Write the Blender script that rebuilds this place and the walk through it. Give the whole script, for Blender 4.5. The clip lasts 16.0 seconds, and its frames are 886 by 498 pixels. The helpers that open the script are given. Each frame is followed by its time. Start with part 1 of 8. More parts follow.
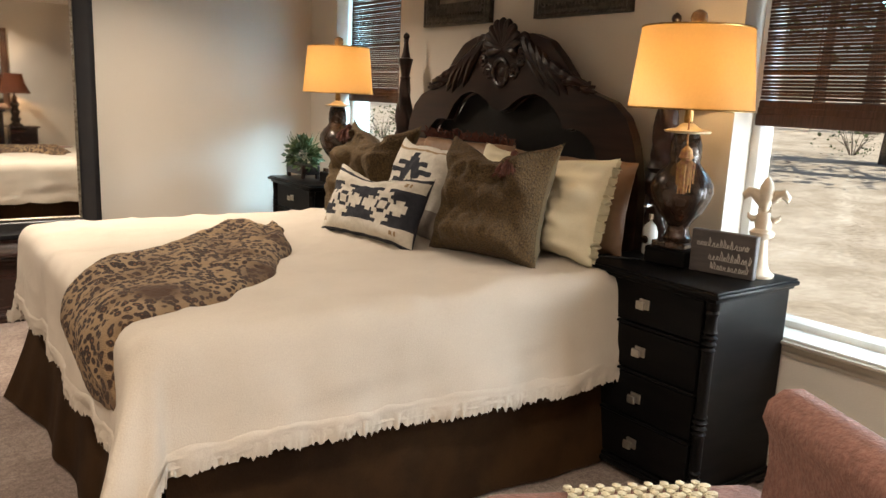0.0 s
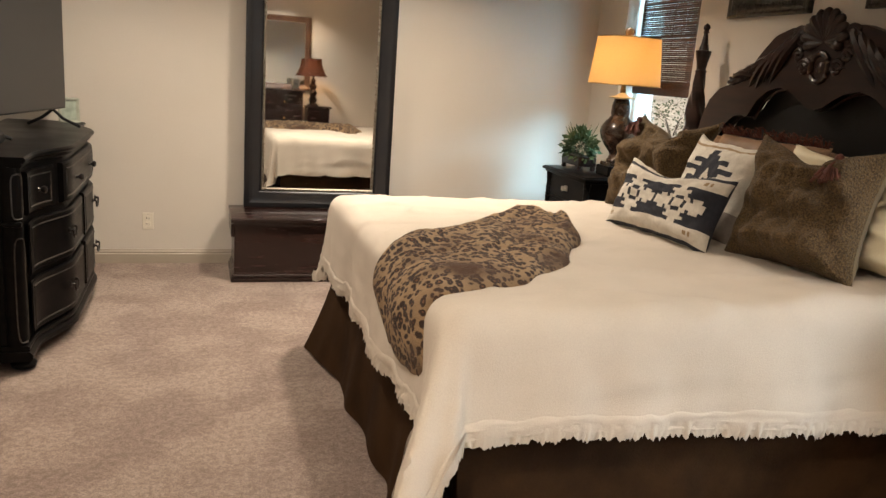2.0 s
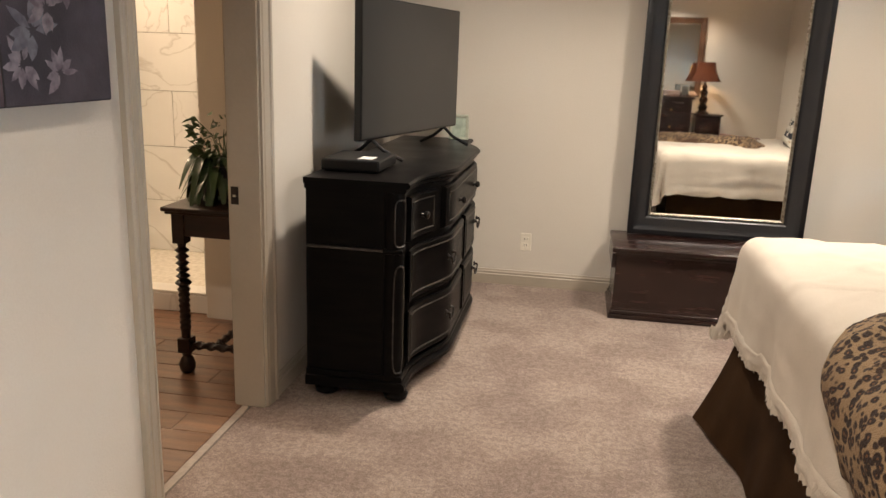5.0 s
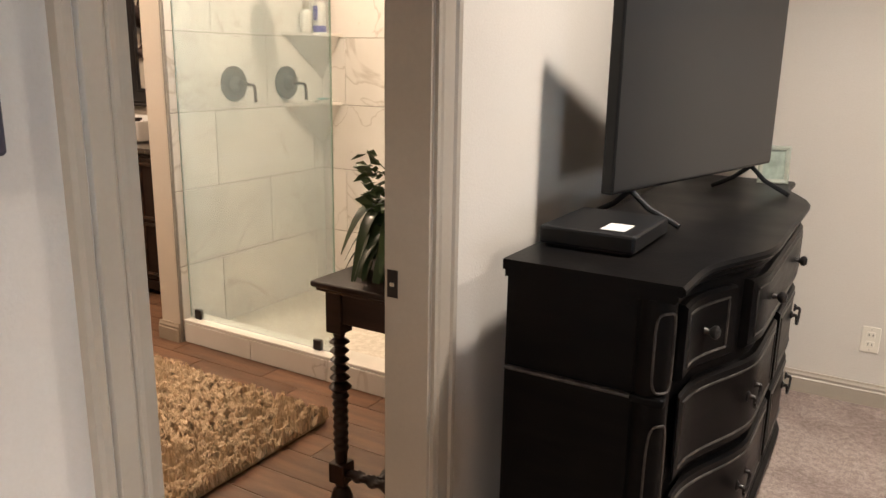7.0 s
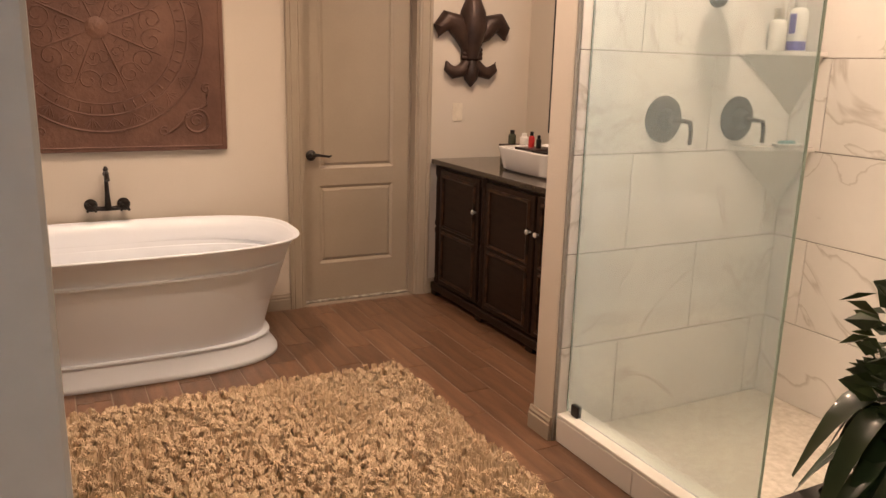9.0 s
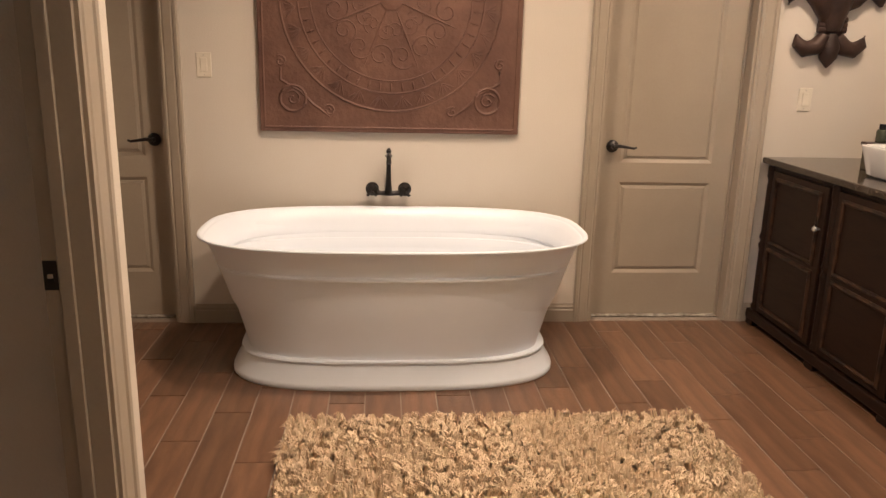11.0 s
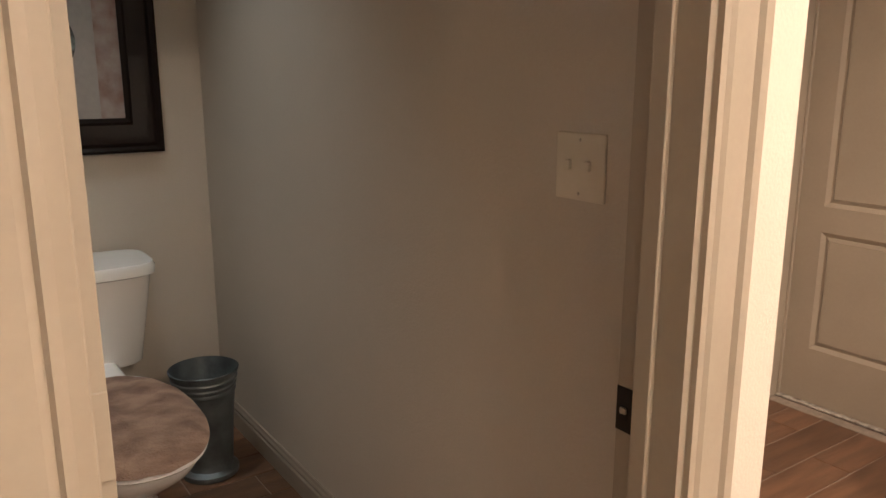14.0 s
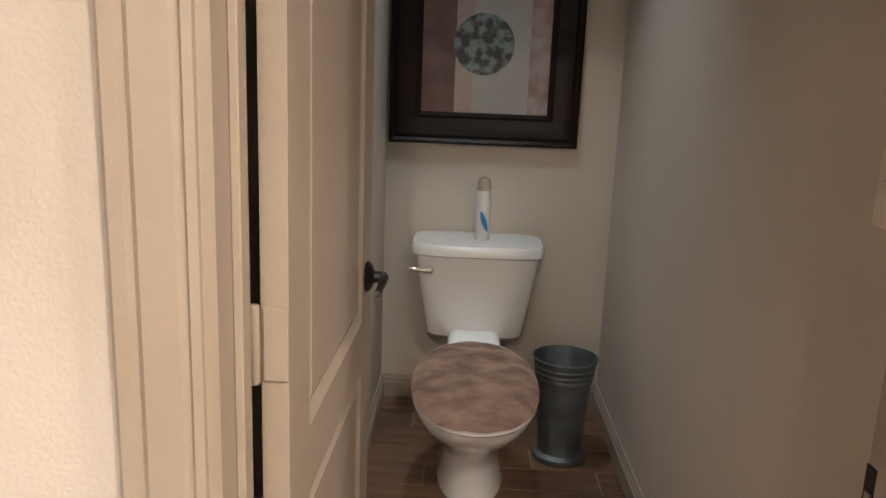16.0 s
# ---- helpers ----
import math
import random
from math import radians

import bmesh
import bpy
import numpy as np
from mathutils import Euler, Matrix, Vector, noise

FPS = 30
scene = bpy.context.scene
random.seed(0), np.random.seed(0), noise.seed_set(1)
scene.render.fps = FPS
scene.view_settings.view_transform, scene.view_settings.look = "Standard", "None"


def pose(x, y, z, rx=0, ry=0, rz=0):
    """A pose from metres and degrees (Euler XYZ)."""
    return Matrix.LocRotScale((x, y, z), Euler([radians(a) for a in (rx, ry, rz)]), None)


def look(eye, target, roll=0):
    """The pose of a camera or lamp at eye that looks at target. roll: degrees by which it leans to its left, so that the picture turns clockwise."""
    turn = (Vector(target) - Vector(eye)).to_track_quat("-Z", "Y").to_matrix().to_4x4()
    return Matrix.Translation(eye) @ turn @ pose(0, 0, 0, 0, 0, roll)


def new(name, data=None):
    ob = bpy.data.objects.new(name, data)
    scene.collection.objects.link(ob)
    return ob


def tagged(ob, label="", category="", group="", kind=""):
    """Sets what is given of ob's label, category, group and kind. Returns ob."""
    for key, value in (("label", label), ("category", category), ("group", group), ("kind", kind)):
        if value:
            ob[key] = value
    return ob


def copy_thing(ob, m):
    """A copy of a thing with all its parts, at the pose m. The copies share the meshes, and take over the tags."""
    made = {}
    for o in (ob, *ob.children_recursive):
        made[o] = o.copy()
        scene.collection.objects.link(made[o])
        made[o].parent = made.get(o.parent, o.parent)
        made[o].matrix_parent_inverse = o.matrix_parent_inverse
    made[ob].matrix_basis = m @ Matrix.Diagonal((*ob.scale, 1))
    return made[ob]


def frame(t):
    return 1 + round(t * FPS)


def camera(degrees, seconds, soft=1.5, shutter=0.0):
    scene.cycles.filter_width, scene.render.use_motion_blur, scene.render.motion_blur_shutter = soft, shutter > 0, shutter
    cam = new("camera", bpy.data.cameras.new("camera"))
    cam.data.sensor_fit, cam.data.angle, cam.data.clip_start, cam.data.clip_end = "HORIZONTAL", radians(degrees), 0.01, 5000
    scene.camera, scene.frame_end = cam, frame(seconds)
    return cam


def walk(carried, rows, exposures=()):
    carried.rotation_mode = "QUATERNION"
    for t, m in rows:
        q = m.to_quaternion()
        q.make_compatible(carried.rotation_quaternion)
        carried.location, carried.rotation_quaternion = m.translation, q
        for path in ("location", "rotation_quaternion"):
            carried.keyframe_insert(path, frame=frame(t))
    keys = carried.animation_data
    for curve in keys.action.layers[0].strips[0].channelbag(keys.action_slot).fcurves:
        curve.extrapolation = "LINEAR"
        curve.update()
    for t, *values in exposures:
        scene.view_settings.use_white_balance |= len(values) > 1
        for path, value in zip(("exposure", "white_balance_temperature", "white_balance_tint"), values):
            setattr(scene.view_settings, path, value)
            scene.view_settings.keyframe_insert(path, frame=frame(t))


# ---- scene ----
cam = camera(60.0, 16.0)
PATH = [
    (0, (0.169, 0.081, 1.467), (1.331, 1.662, 1.077), 2.5),
    (0.5, (0.142, 0.102, 1.457), (1.175, 1.767, 1.057), 2.4),
    (1, (0.091, 0.126, 1.457), (1.002, 1.86, 1.052), 3.1),
    (1.5, (0.057, 0.149, 1.459), (0.839, 1.942, 1.045), 3.8),
    (2, (0.011, 0.186, 1.446), (0.618, 2.039, 1.001), 4.3),
    (2.2, (-0.006, 0.206, 1.448), (0.513, 2.082, 0.989), 3.9),
    (2.5, (-0.032, 0.204, 1.457), (0.356, 2.114, 1.005), 2.8),
    (3, (-0.067, 0.21, 1.481), (0.128, 2.157, 1.069), 1.0),
    (5.5, (-0.044, 1.104, 1.467), (-0.516, 2.982, 0.97), 2.3),
    (6, (-0.116, 1.423, 1.469), (-0.754, 3.26, 1.002), 2.0),
    (6.2, (-0.152, 1.546, 1.482), (-0.834, 3.371, 1.028), 1.7),
    (6.5, (-0.207, 1.755, 1.482), (-0.972, 3.546, 1.029), 0.8),
    (7, (-0.325, 2.122, 1.451), (-1.314, 3.793, 0.97), 1.0),
    (7.5, (-0.49, 2.366, 1.455), (-1.669, 3.906, 0.967), 1.5),
    (7.6, (-0.545, 2.431, 1.469), (-1.754, 3.947, 0.977), 1.1),
    (8, (-0.691, 2.604, 1.479), (-2.058, 3.983, 1.0), 0.4),
    (8.5, (-0.849, 2.792, 1.508), (-2.452, 3.891, 1.037), 1.2),
    (9, (-1.036, 2.917, 1.487), (-2.764, 3.811, 1.024), 1.5),
    (11.5, (-1.769, 3.16, 1.404), (-3.708, 3.094, 0.919), 1.1),
    (12, (-1.898, 3.16, 1.423), (-3.819, 2.832, 0.97), 0.7),
    (12.5, (-2.023, 3.134, 1.395), (-3.86, 2.493, 0.931), -0.1),
    (13, (-2.22, 3.098, 1.409), (-3.958, 2.224, 0.944), 0.5),
    (13.5, (-2.397, 3.076, 1.404), (-3.936, 1.884, 0.945), 1.6),
    (14, (-2.572, 3.115, 1.372), (-3.677, 1.508, 0.93), 0.0),
    (14.5, (-2.726, 3.089, 1.354), (-3.454, 1.279, 0.911), 0.6),
    (15, (-2.799, 3.041, 1.384), (-3.194, 1.124, 0.97), 1.5),
    (15.5, (-2.85, 3.131, 1.361), (-2.876, 1.173, 0.954), 2.1),
    (16, (-2.912, 3.232, 1.345), (-2.861, 1.28, 0.914), 2.2),
]
walk(cam, [(t, look(eye, target, roll)) for t, eye, target, roll in PATH], exposures=[(0.0, -0.12, 6950.0, 11.0), (2.5, -0.1, 6950.0, 11.0), (3.2, -0.1, 6850.0, 10.0), (5.5, -0.05, 6600.0, 10.0), (6.3, 0.0, 6500.0, 10.0), (7.4, 0.2, 6050.0, 12.0), (8.1, 0.13, 6200.0, 14.0), (8.6, -0.02, 6400.0, 17.0), (9.1, -0.1, 6450.0, 18.0), (11.3, 0.25, 5900.0, 11.0), (13.0, 0.33, 6250.0, 12.0), (13.5, 0.62, 5950.0, 11.0), (14.0, 0.98, 5650.0, 10.0), (14.8, 1.45, 5400.0, 9.0), (15.2, 1.38, 5300.0, 9.0), (15.5, 1.22, 5250.0, 8.0), (16.0, 1.15, 5250.0, 8.0)])

# ---- world, sun, large lights ----
world = bpy.data.worlds.new("sky")
scene.world = world
world.use_nodes = True
wn = world.node_tree
sky = wn.nodes.new("ShaderNodeTexSky")
sky.sky_type = "NISHITA"
sky.sun_disc = False
sky.sun_elevation = radians(56)
sky.sun_rotation = radians(177)
wn.links.new(sky.outputs[0], wn.nodes["Background"].inputs[0])
wn.nodes["Background"].inputs[1].default_value = 0.115

sun = new("sun", bpy.data.lights.new("sun", "SUN"))
sun.data.energy, sun.data.angle, sun.data.color = 5.0, radians(0.5), (1.0, 0.95, 0.88)
sun.matrix_world = look((0.5, -10, 15), (0, 0, 0))

WARM = (1.0, 0.90, 0.78)
BATHWARM = (1.0, 0.73, 0.49)
SOFTWHITE = (1.0, 0.98, 0.84)
CEIL = 2.75


def ceiling_lamp(x, y, watts, colour, spread=130, size=0.16):
    """A recessed downlight: the light itself sits just under the ceiling."""
    lamp = new("downlight_light", bpy.data.lights.new("downlight_light", "AREA"))
    lamp.data.shape, lamp.data.size = "DISK", size
    lamp.data.energy, lamp.data.color, lamp.data.spread = watts, colour, radians(spread)
    lamp.location = (x, y, CEIL - 0.012)
    return lamp


# no fixture is seen: places and watts follow cast shadows and brightness
DOWNLIGHTS = [(-0.35, 4.35, 38, WARM, 130), (1.6, 0.4, 16, WARM, 130), (1.3, 4.4, 56, WARM, 130), (-0.35, 0.6, 62, WARM, 140), (1.3, -1.4, 32, WARM, 130),
              # the last, SOFTWHITE one is an added fill lamp over the toilet
              (-4.4, 3.3, 25, BATHWARM, 140), (-3.62, 3.95, 26, BATHWARM, 150), (-2.75, 5.25, 29, BATHWARM, 180), (-4.5, 5.2, 24, BATHWARM, 170), (-2.90, 0.85, 1.4, SOFTWHITE, 75)]
for dx, dy, watts, colour, spread in DOWNLIGHTS:
    ceiling_lamp(dx, dy, watts, colour, spread)


def bulb(name, x, y, z, watts, colour, radius=0.035):
    ob = new(name, bpy.data.lights.new(name, "POINT"))
    ob.data.energy, ob.data.color, ob.data.shadow_soft_size = watts, colour, radius
    ob.location = (x, y, z)
    return ob


# added area lamps stand in for sky light falling in under the woven shades
for eye, aim, ww, wh, watts, tone in (((3.55, 4.38, 1.76), (2.35, 5.75, 0.58), 0.55, 0.42, 120, (0.36, 0.72, 1.0)), ((3.80, 1.25, 2.0), (2.3, 1.5, 0.2), 1.3, 0.6, 30, (0.36, 0.72, 1.0)),
                                      ((3.34, 0.90, 1.00), (-1.3, 2.4, 1.25), 0.60, 0.70, 40, (0.76, 0.89, 1.0))):
    glow = new("window_light", bpy.data.lights.new("window_light", "AREA"))
    glow.data.shape, glow.data.size, glow.data.size_y = "RECTANGLE", ww, wh
    glow.data.energy, glow.data.color = watts, tone
    glow.matrix_world = look(eye, aim)

# ---- materials ----


def material(name, base, rough=0.6, metal=0.0, second=None, scale=6.0, detail=6.0, amount=1.0, bump=0.0, bump_scale=60.0,
             random_amount=0.0, coat=0.0, stretch=(1, 1, 1), sheen=0.0, spec=0.5, spread=(0.35, 0.65), rough_var=0.0, fine=0.12):
    """A surface with a large and a fine variation of its colour, a fine relief and, for pieces, a tone of its own for each piece."""
    m = bpy.data.materials.new(name)
    m.use_nodes = True
    nt = m.node_tree
    nodes, links = nt.nodes, nt.links
    p = nodes["Principled BSDF"]
    p.inputs["Roughness"].default_value, p.inputs["Metallic"].default_value = rough, metal
    p.inputs["Coat Weight"].default_value = coat
    p.inputs["Sheen Weight"].default_value = sheen * 0.12
    p.inputs["Specular IOR Level"].default_value = spec
    co = nodes.new("ShaderNodeTexCoord")
    mp = nodes.new("ShaderNodeMapping")
    mp.inputs["Scale"].default_value = stretch
    links.new(co.outputs["Object"], mp.inputs["Vector"])
    n1 = nodes.new("ShaderNodeTexNoise")
    n1.inputs["Scale"].default_value, n1.inputs["Detail"].default_value = scale, detail
    links.new(mp.outputs[0], n1.inputs["Vector"])
    ramp = nodes.new("ShaderNodeValToRGB")
    ramp.color_ramp.elements[0].position, ramp.color_ramp.elements[1].position = spread
    sec = second or tuple(c * 0.86 for c in base)
    ramp.color_ramp.elements[0].color = (*[b + (s - b) * amount for b, s in zip(base, sec)], 1)
    ramp.color_ramp.elements[1].color = (*base, 1)
    links.new(n1.outputs["Fac"], ramp.inputs[0])
    n2 = nodes.new("ShaderNodeTexNoise")
    n2.inputs["Scale"].default_value, n2.inputs["Detail"].default_value = bump_scale, 4.0
    links.new(mp.outputs[0], n2.inputs["Vector"])
    mix = nodes.new("ShaderNodeMix")
    mix.data_type, mix.blend_type = "RGBA", "OVERLAY"
    mix.inputs["Factor"].default_value = fine
    links.new(ramp.outputs[0], mix.inputs[6])
    links.new(n2.outputs["Fac"], mix.inputs[7])
    out = mix.outputs[2]
    if random_amount:
        info = nodes.new("ShaderNodeObjectInfo")
        hsv = nodes.new("ShaderNodeHueSaturation")
        rng = nodes.new("ShaderNodeMapRange")
        rng.inputs[3].default_value, rng.inputs[4].default_value = 1 - random_amount, 1 + random_amount
        links.new(info.outputs["Random"], rng.inputs[0])
        links.new(rng.outputs[0], hsv.inputs["Value"])
        links.new(out, hsv.inputs["Color"])
        out = hsv.outputs[0]
    links.new(out, p.inputs["Base Color"])
    if rough_var:
        rr = nodes.new("ShaderNodeMapRange")
        rr.inputs[3].default_value, rr.inputs[4].default_value = max(rough - rough_var, 0.02), min(rough + rough_var, 1)
        links.new(n1.outputs["Fac"], rr.inputs[0])
        links.new(rr.outputs[0], p.inputs["Roughness"])
    if bump:
        b = nodes.new("ShaderNodeBump")
        b.inputs["Strength"].default_value, b.inputs["Distance"].default_value = bump, 0.01
        links.new(n2.outputs["Fac"], b.inputs["Height"])
        links.new(b.outputs[0], p.inputs["Normal"])
    return m


def glass_material(name, tint, rough=0.0, ior=1.45):
    m = bpy.data.materials.new(name)
    m.use_nodes = True
    p = m.node_tree.nodes["Principled BSDF"]
    p.inputs["Base Color"].default_value = (*tint, 1)
    p.inputs["Transmission Weight"].default_value = 1.0
    p.inputs["Roughness"].default_value, p.inputs["IOR"].default_value = rough, ior
    return m


PAINT = material("wall_paint", (0.60, 0.545, 0.475), 0.75, second=(0.57, 0.515, 0.445), scale=1.2, bump=0.12, bump_scale=160, fine=0.05)
TRIM = material("taupe_trim_paint", (0.37, 0.315, 0.25), 0.42, second=(0.34, 0.29, 0.23), scale=3, bump=0.03, bump_scale=90, fine=0.05)
CEILPAINT = material("ceiling_paint", (0.74, 0.70, 0.63), 0.85, scale=2, bump=0.2, bump_scale=120, fine=0.05)
BLACKWOOD = material("black_furniture_paint", (0.0035, 0.0033, 0.0036), 0.33, second=(0.0065, 0.0055, 0.005), spec=0.06, scale=5, stretch=(1, 1, 6), bump=0.06, bump_scale=90, rough_var=0.08)
WORNBLACK = material("worn_edge_black", (0.055, 0.046, 0.038), 0.4, second=(0.014, 0.012, 0.011), scale=40, spread=(0.4, 0.62))
DARKWOOD = material("dark_mahogany", (0.026, 0.0105, 0.007), 0.33, spec=0.3, second=(0.010, 0.0045, 0.0035), scale=3, stretch=(1, 1, 9), bump=0.05, bump_scale=80, rough_var=0.08, coat=0.06)
CHESTWOOD = material("cherry_stained_wood", (0.026, 0.010, 0.0075), 0.26, spec=0.4, second=(0.012, 0.0055, 0.0045), scale=4, stretch=(1, 8, 8), bump=0.04, coat=0.25, rough_var=0.06)
METALBLACK = material("oil_rubbed_bronze", (0.035, 0.03, 0.028), 0.36, 0.75, scale=20, rough_var=0.1)
NICKEL = material("aged_nickel", (0.52, 0.48, 0.42), 0.30, 0.9, scale=30)
CHROME = material("chrome", (0.75, 0.75, 0.75), 0.12, 1.0, scale=10)
PLASTIC = material("ivory_plastic", (0.72, 0.66, 0.55), 0.4, scale=5, fine=0.03)
WHITEPLASTIC = material("white_plastic", (0.78, 0.77, 0.74), 0.35, scale=5, fine=0.03)
BLACKPLASTIC = material("black_plastic", (0.005, 0.005, 0.0055), 0.4, spec=0.35, scale=9)
PORCELAIN = material("white_porcelain", (0.81, 0.81, 0.81), 0.12, second=(0.79, 0.79, 0.79), scale=2, coat=0.5, fine=0.02)
ACRYLIC = material("white_acrylic", (0.77, 0.82, 0.90), 0.28, second=(0.75, 0.80, 0.88), scale=2, coat=0.08, spec=0.35, fine=0.02)
MIRROR = material("mirror_glass", (0.86, 0.87, 0.86), 0.02, 1.0, second=(0.85, 0.86, 0.85), fine=0.0)
GLASS = glass_material("window_glass", (0.97, 0.99, 0.99))


# ---- helpers for meshes ----
def finish(name, bm, mat, smooth=False, angle=38):
    me = bpy.data.meshes.new(name)
    bm.normal_update()
    bm.to_mesh(me)
    bm.free()
    for mm in (mat if isinstance(mat, (list, tuple)) else [mat]):
        me.materials.append(mm)
    if smooth:
        me.polygons.foreach_set("use_smooth", [True] * len(me.polygons))
        me.set_sharp_from_angle(angle=radians(angle))
    return me


def part(name, bm, mat, parent=None, label="", smooth=False, at=None, angle=38):
    ob = new(name, finish(name, bm, mat, smooth, angle))
    if parent is not None:
        ob.parent = parent
    if at is not None:
        ob.matrix_basis = at
    if label:
        ob["label"] = label
    return ob


def thing(name, m, label, category, group="", kind=""):
    ob = new(name)
    ob.empty_display_size = 0.1
    ob.matrix_basis = m
    return tagged(ob, label, category, group, kind)


def box(bm, x0, x1, y0, y1, z0, z1, bevel=0.0, seg=2, m=None):
    g = bmesh.ops.create_cube(bm, size=1.0)
    vs = g["verts"]
    for v in vs:
        v.co = Vector(((x0 + x1) / 2 + v.co.x * (x1 - x0), (y0 + y1) / 2 + v.co.y * (y1 - y0), (z0 + z1) / 2 + v.co.z * (z1 - z0)))
    if bevel:
        es = list({e for v in vs for e in v.link_edges})
        r = bmesh.ops.bevel(bm, geom=es, offset=bevel, segments=seg, affect="EDGES", profile=0.5)
        vs = list({v for f in r["faces"] for v in f.verts})
    if m is not None:
        bmesh.ops.transform(bm, matrix=m, verts=vs)
    return bm


def boxed(*a, **k):
    return box(bmesh.new(), *a, **k)


def lathe(bm, profile, seg=28, at=(0, 0, 0), m=None, squash=(1, 1)):
    """Turns a profile of (radius, height) round z."""
    rings = []
    for r, z in profile:
        ring = []
        for i in range(seg):
            a = 2 * math.pi * i / seg
            co = Vector((max(r, 0.0004) * math.cos(a) * squash[0], max(r, 0.0004) * math.sin(a) * squash[1], z))
            if m is not None:
                co = m @ co
            ring.append(bm.verts.new(co + Vector(at)))
        rings.append(ring)
    for a, b in zip(rings, rings[1:]):
        for i in range(seg):
            bm.faces.new((a[i], a[(i + 1) % seg], b[(i + 1) % seg], b[i]))
    bm.faces.new(list(reversed(rings[0])))
    bm.faces.new(rings[-1])
    return bm


def lathed(profile, **k):
    return lathe(bmesh.new(), profile, **k)


def prism(bm, outline, d0, d1, axis="x"):
    """A flat outline of (u, v) pulled from d0 to d1 along an axis: x gives (d, u, v), y gives (u, d, v), z gives (u, v, d)."""
    def at(u, v, d):
        return {"x": (d, u, v), "y": (u, d, v), "z": (u, v, d)}[axis]
    a = [bm.verts.new(at(u, v, d0)) for u, v in outline]
    b = [bm.verts.new(at(u, v, d1)) for u, v in outline]
    n = len(outline)
    bm.faces.new(a)
    bm.faces.new(list(reversed(b)))
    for i in range(n):
        bm.faces.new((a[i], b[i], b[(i + 1) % n], a[(i + 1) % n]))
    bmesh.ops.recalc_face_normals(bm, faces=bm.faces[:])
    return bm


def prismed(*a, **k):
    return prism(bmesh.new(), *a, **k)


def tube(bm, path, radius, seg=10, taper=None):
    """A round rod along a path of points."""
    pts = [Vector(p) for p in path]
    rings = []
    for i, p in enumerate(pts):
        d = (pts[min(i + 1, len(pts) - 1)] - pts[max(i - 1, 0)]).normalized()
        up = Vector((0, 0, 1)) if abs(d.z) < 0.9 else Vector((1, 0, 0))
        u = d.cross(up).normalized()
        w = d.cross(u)
        r = radius if taper is None else radius * taper[i]
        rings.append([bm.verts.new(p + r * (math.cos(2 * math.pi * k / seg) * u + math.sin(2 * math.pi * k / seg) * w)) for k in range(seg)])
    for a, b in zip(rings, rings[1:]):
        for k in range(seg):
            bm.faces.new((a[k], a[(k + 1) % seg], b[(k + 1) % seg], b[k]))
    bm.faces.new(rings[0])
    bm.faces.new(list(reversed(rings[-1])))
    bmesh.ops.recalc_face_normals(bm, faces=bm.faces[:])
    return bm


def tubed(*a, **k):
    return tube(bmesh.new(), *a, **k)


def frame_ring(bm, w, h, profile, m=None):
    """A mitred frame round a w x h opening in the xz plane, centred; profile: (outward, towards -y) pairs."""
    corners = ((-1, -1), (1, -1), (1, 1), (-1, 1))
    rows = []
    for sx, sz in corners:
        row = []
        for o, d in profile:
            co = Vector((sx * (w / 2 + o), -d, sz * (h / 2 + o)))
            row.append(bm.verts.new(m @ co if m is not None else co))
        rows.append(row)
    n = len(profile)
    for c in range(4):
        a, b = rows[c], rows[(c + 1) % 4]
        for i in range(n):
            bm.faces.new((a[i], b[i], b[(i + 1) % n], a[(i + 1) % n]))
    bmesh.ops.recalc_face_normals(bm, faces=bm.faces[:])
    return bm


def structure(name, bm, mat, label="", smooth=False, category=""):
    return tagged(part(name, bm, mat, smooth=smooth), label, category, kind="structure")

# ---- the large structure ----
W0, W1 = -1.39, -1.26          # wall between bedroom and bathroom
E0, E1 = 2.98, 3.28            # outer wall behind the bed
N0, S0 = 5.78, -2.1            # bedroom north and south faces
B0 = -5.50                     # bathroom west face
DY0, DY1, DH = 2.813, 3.652, 2.05    # doorway between the rooms
WL = (4.48, 5.36, 0.62, 2.35)  # left window: y, y, z, z
WR = (0.55, 1.95, 0.59, 2.35)  # right window
BN = 5.84                      # bathroom north face
WCX0, WCX1, WCY = -3.51, -2.585, 0.12
WCD0, WCD1 = -3.43, -2.648      # doorway of the toilet room
BS0, BS1 = 2.36, 2.48          # wall between bathroom and toilet room
DWY, DSY = (4.26, 5.02), (1.33, 2.09)   # doors in the bathroom's west wall
SHX0, SHX1 = -3.53, -3.385      # wall beside the shower

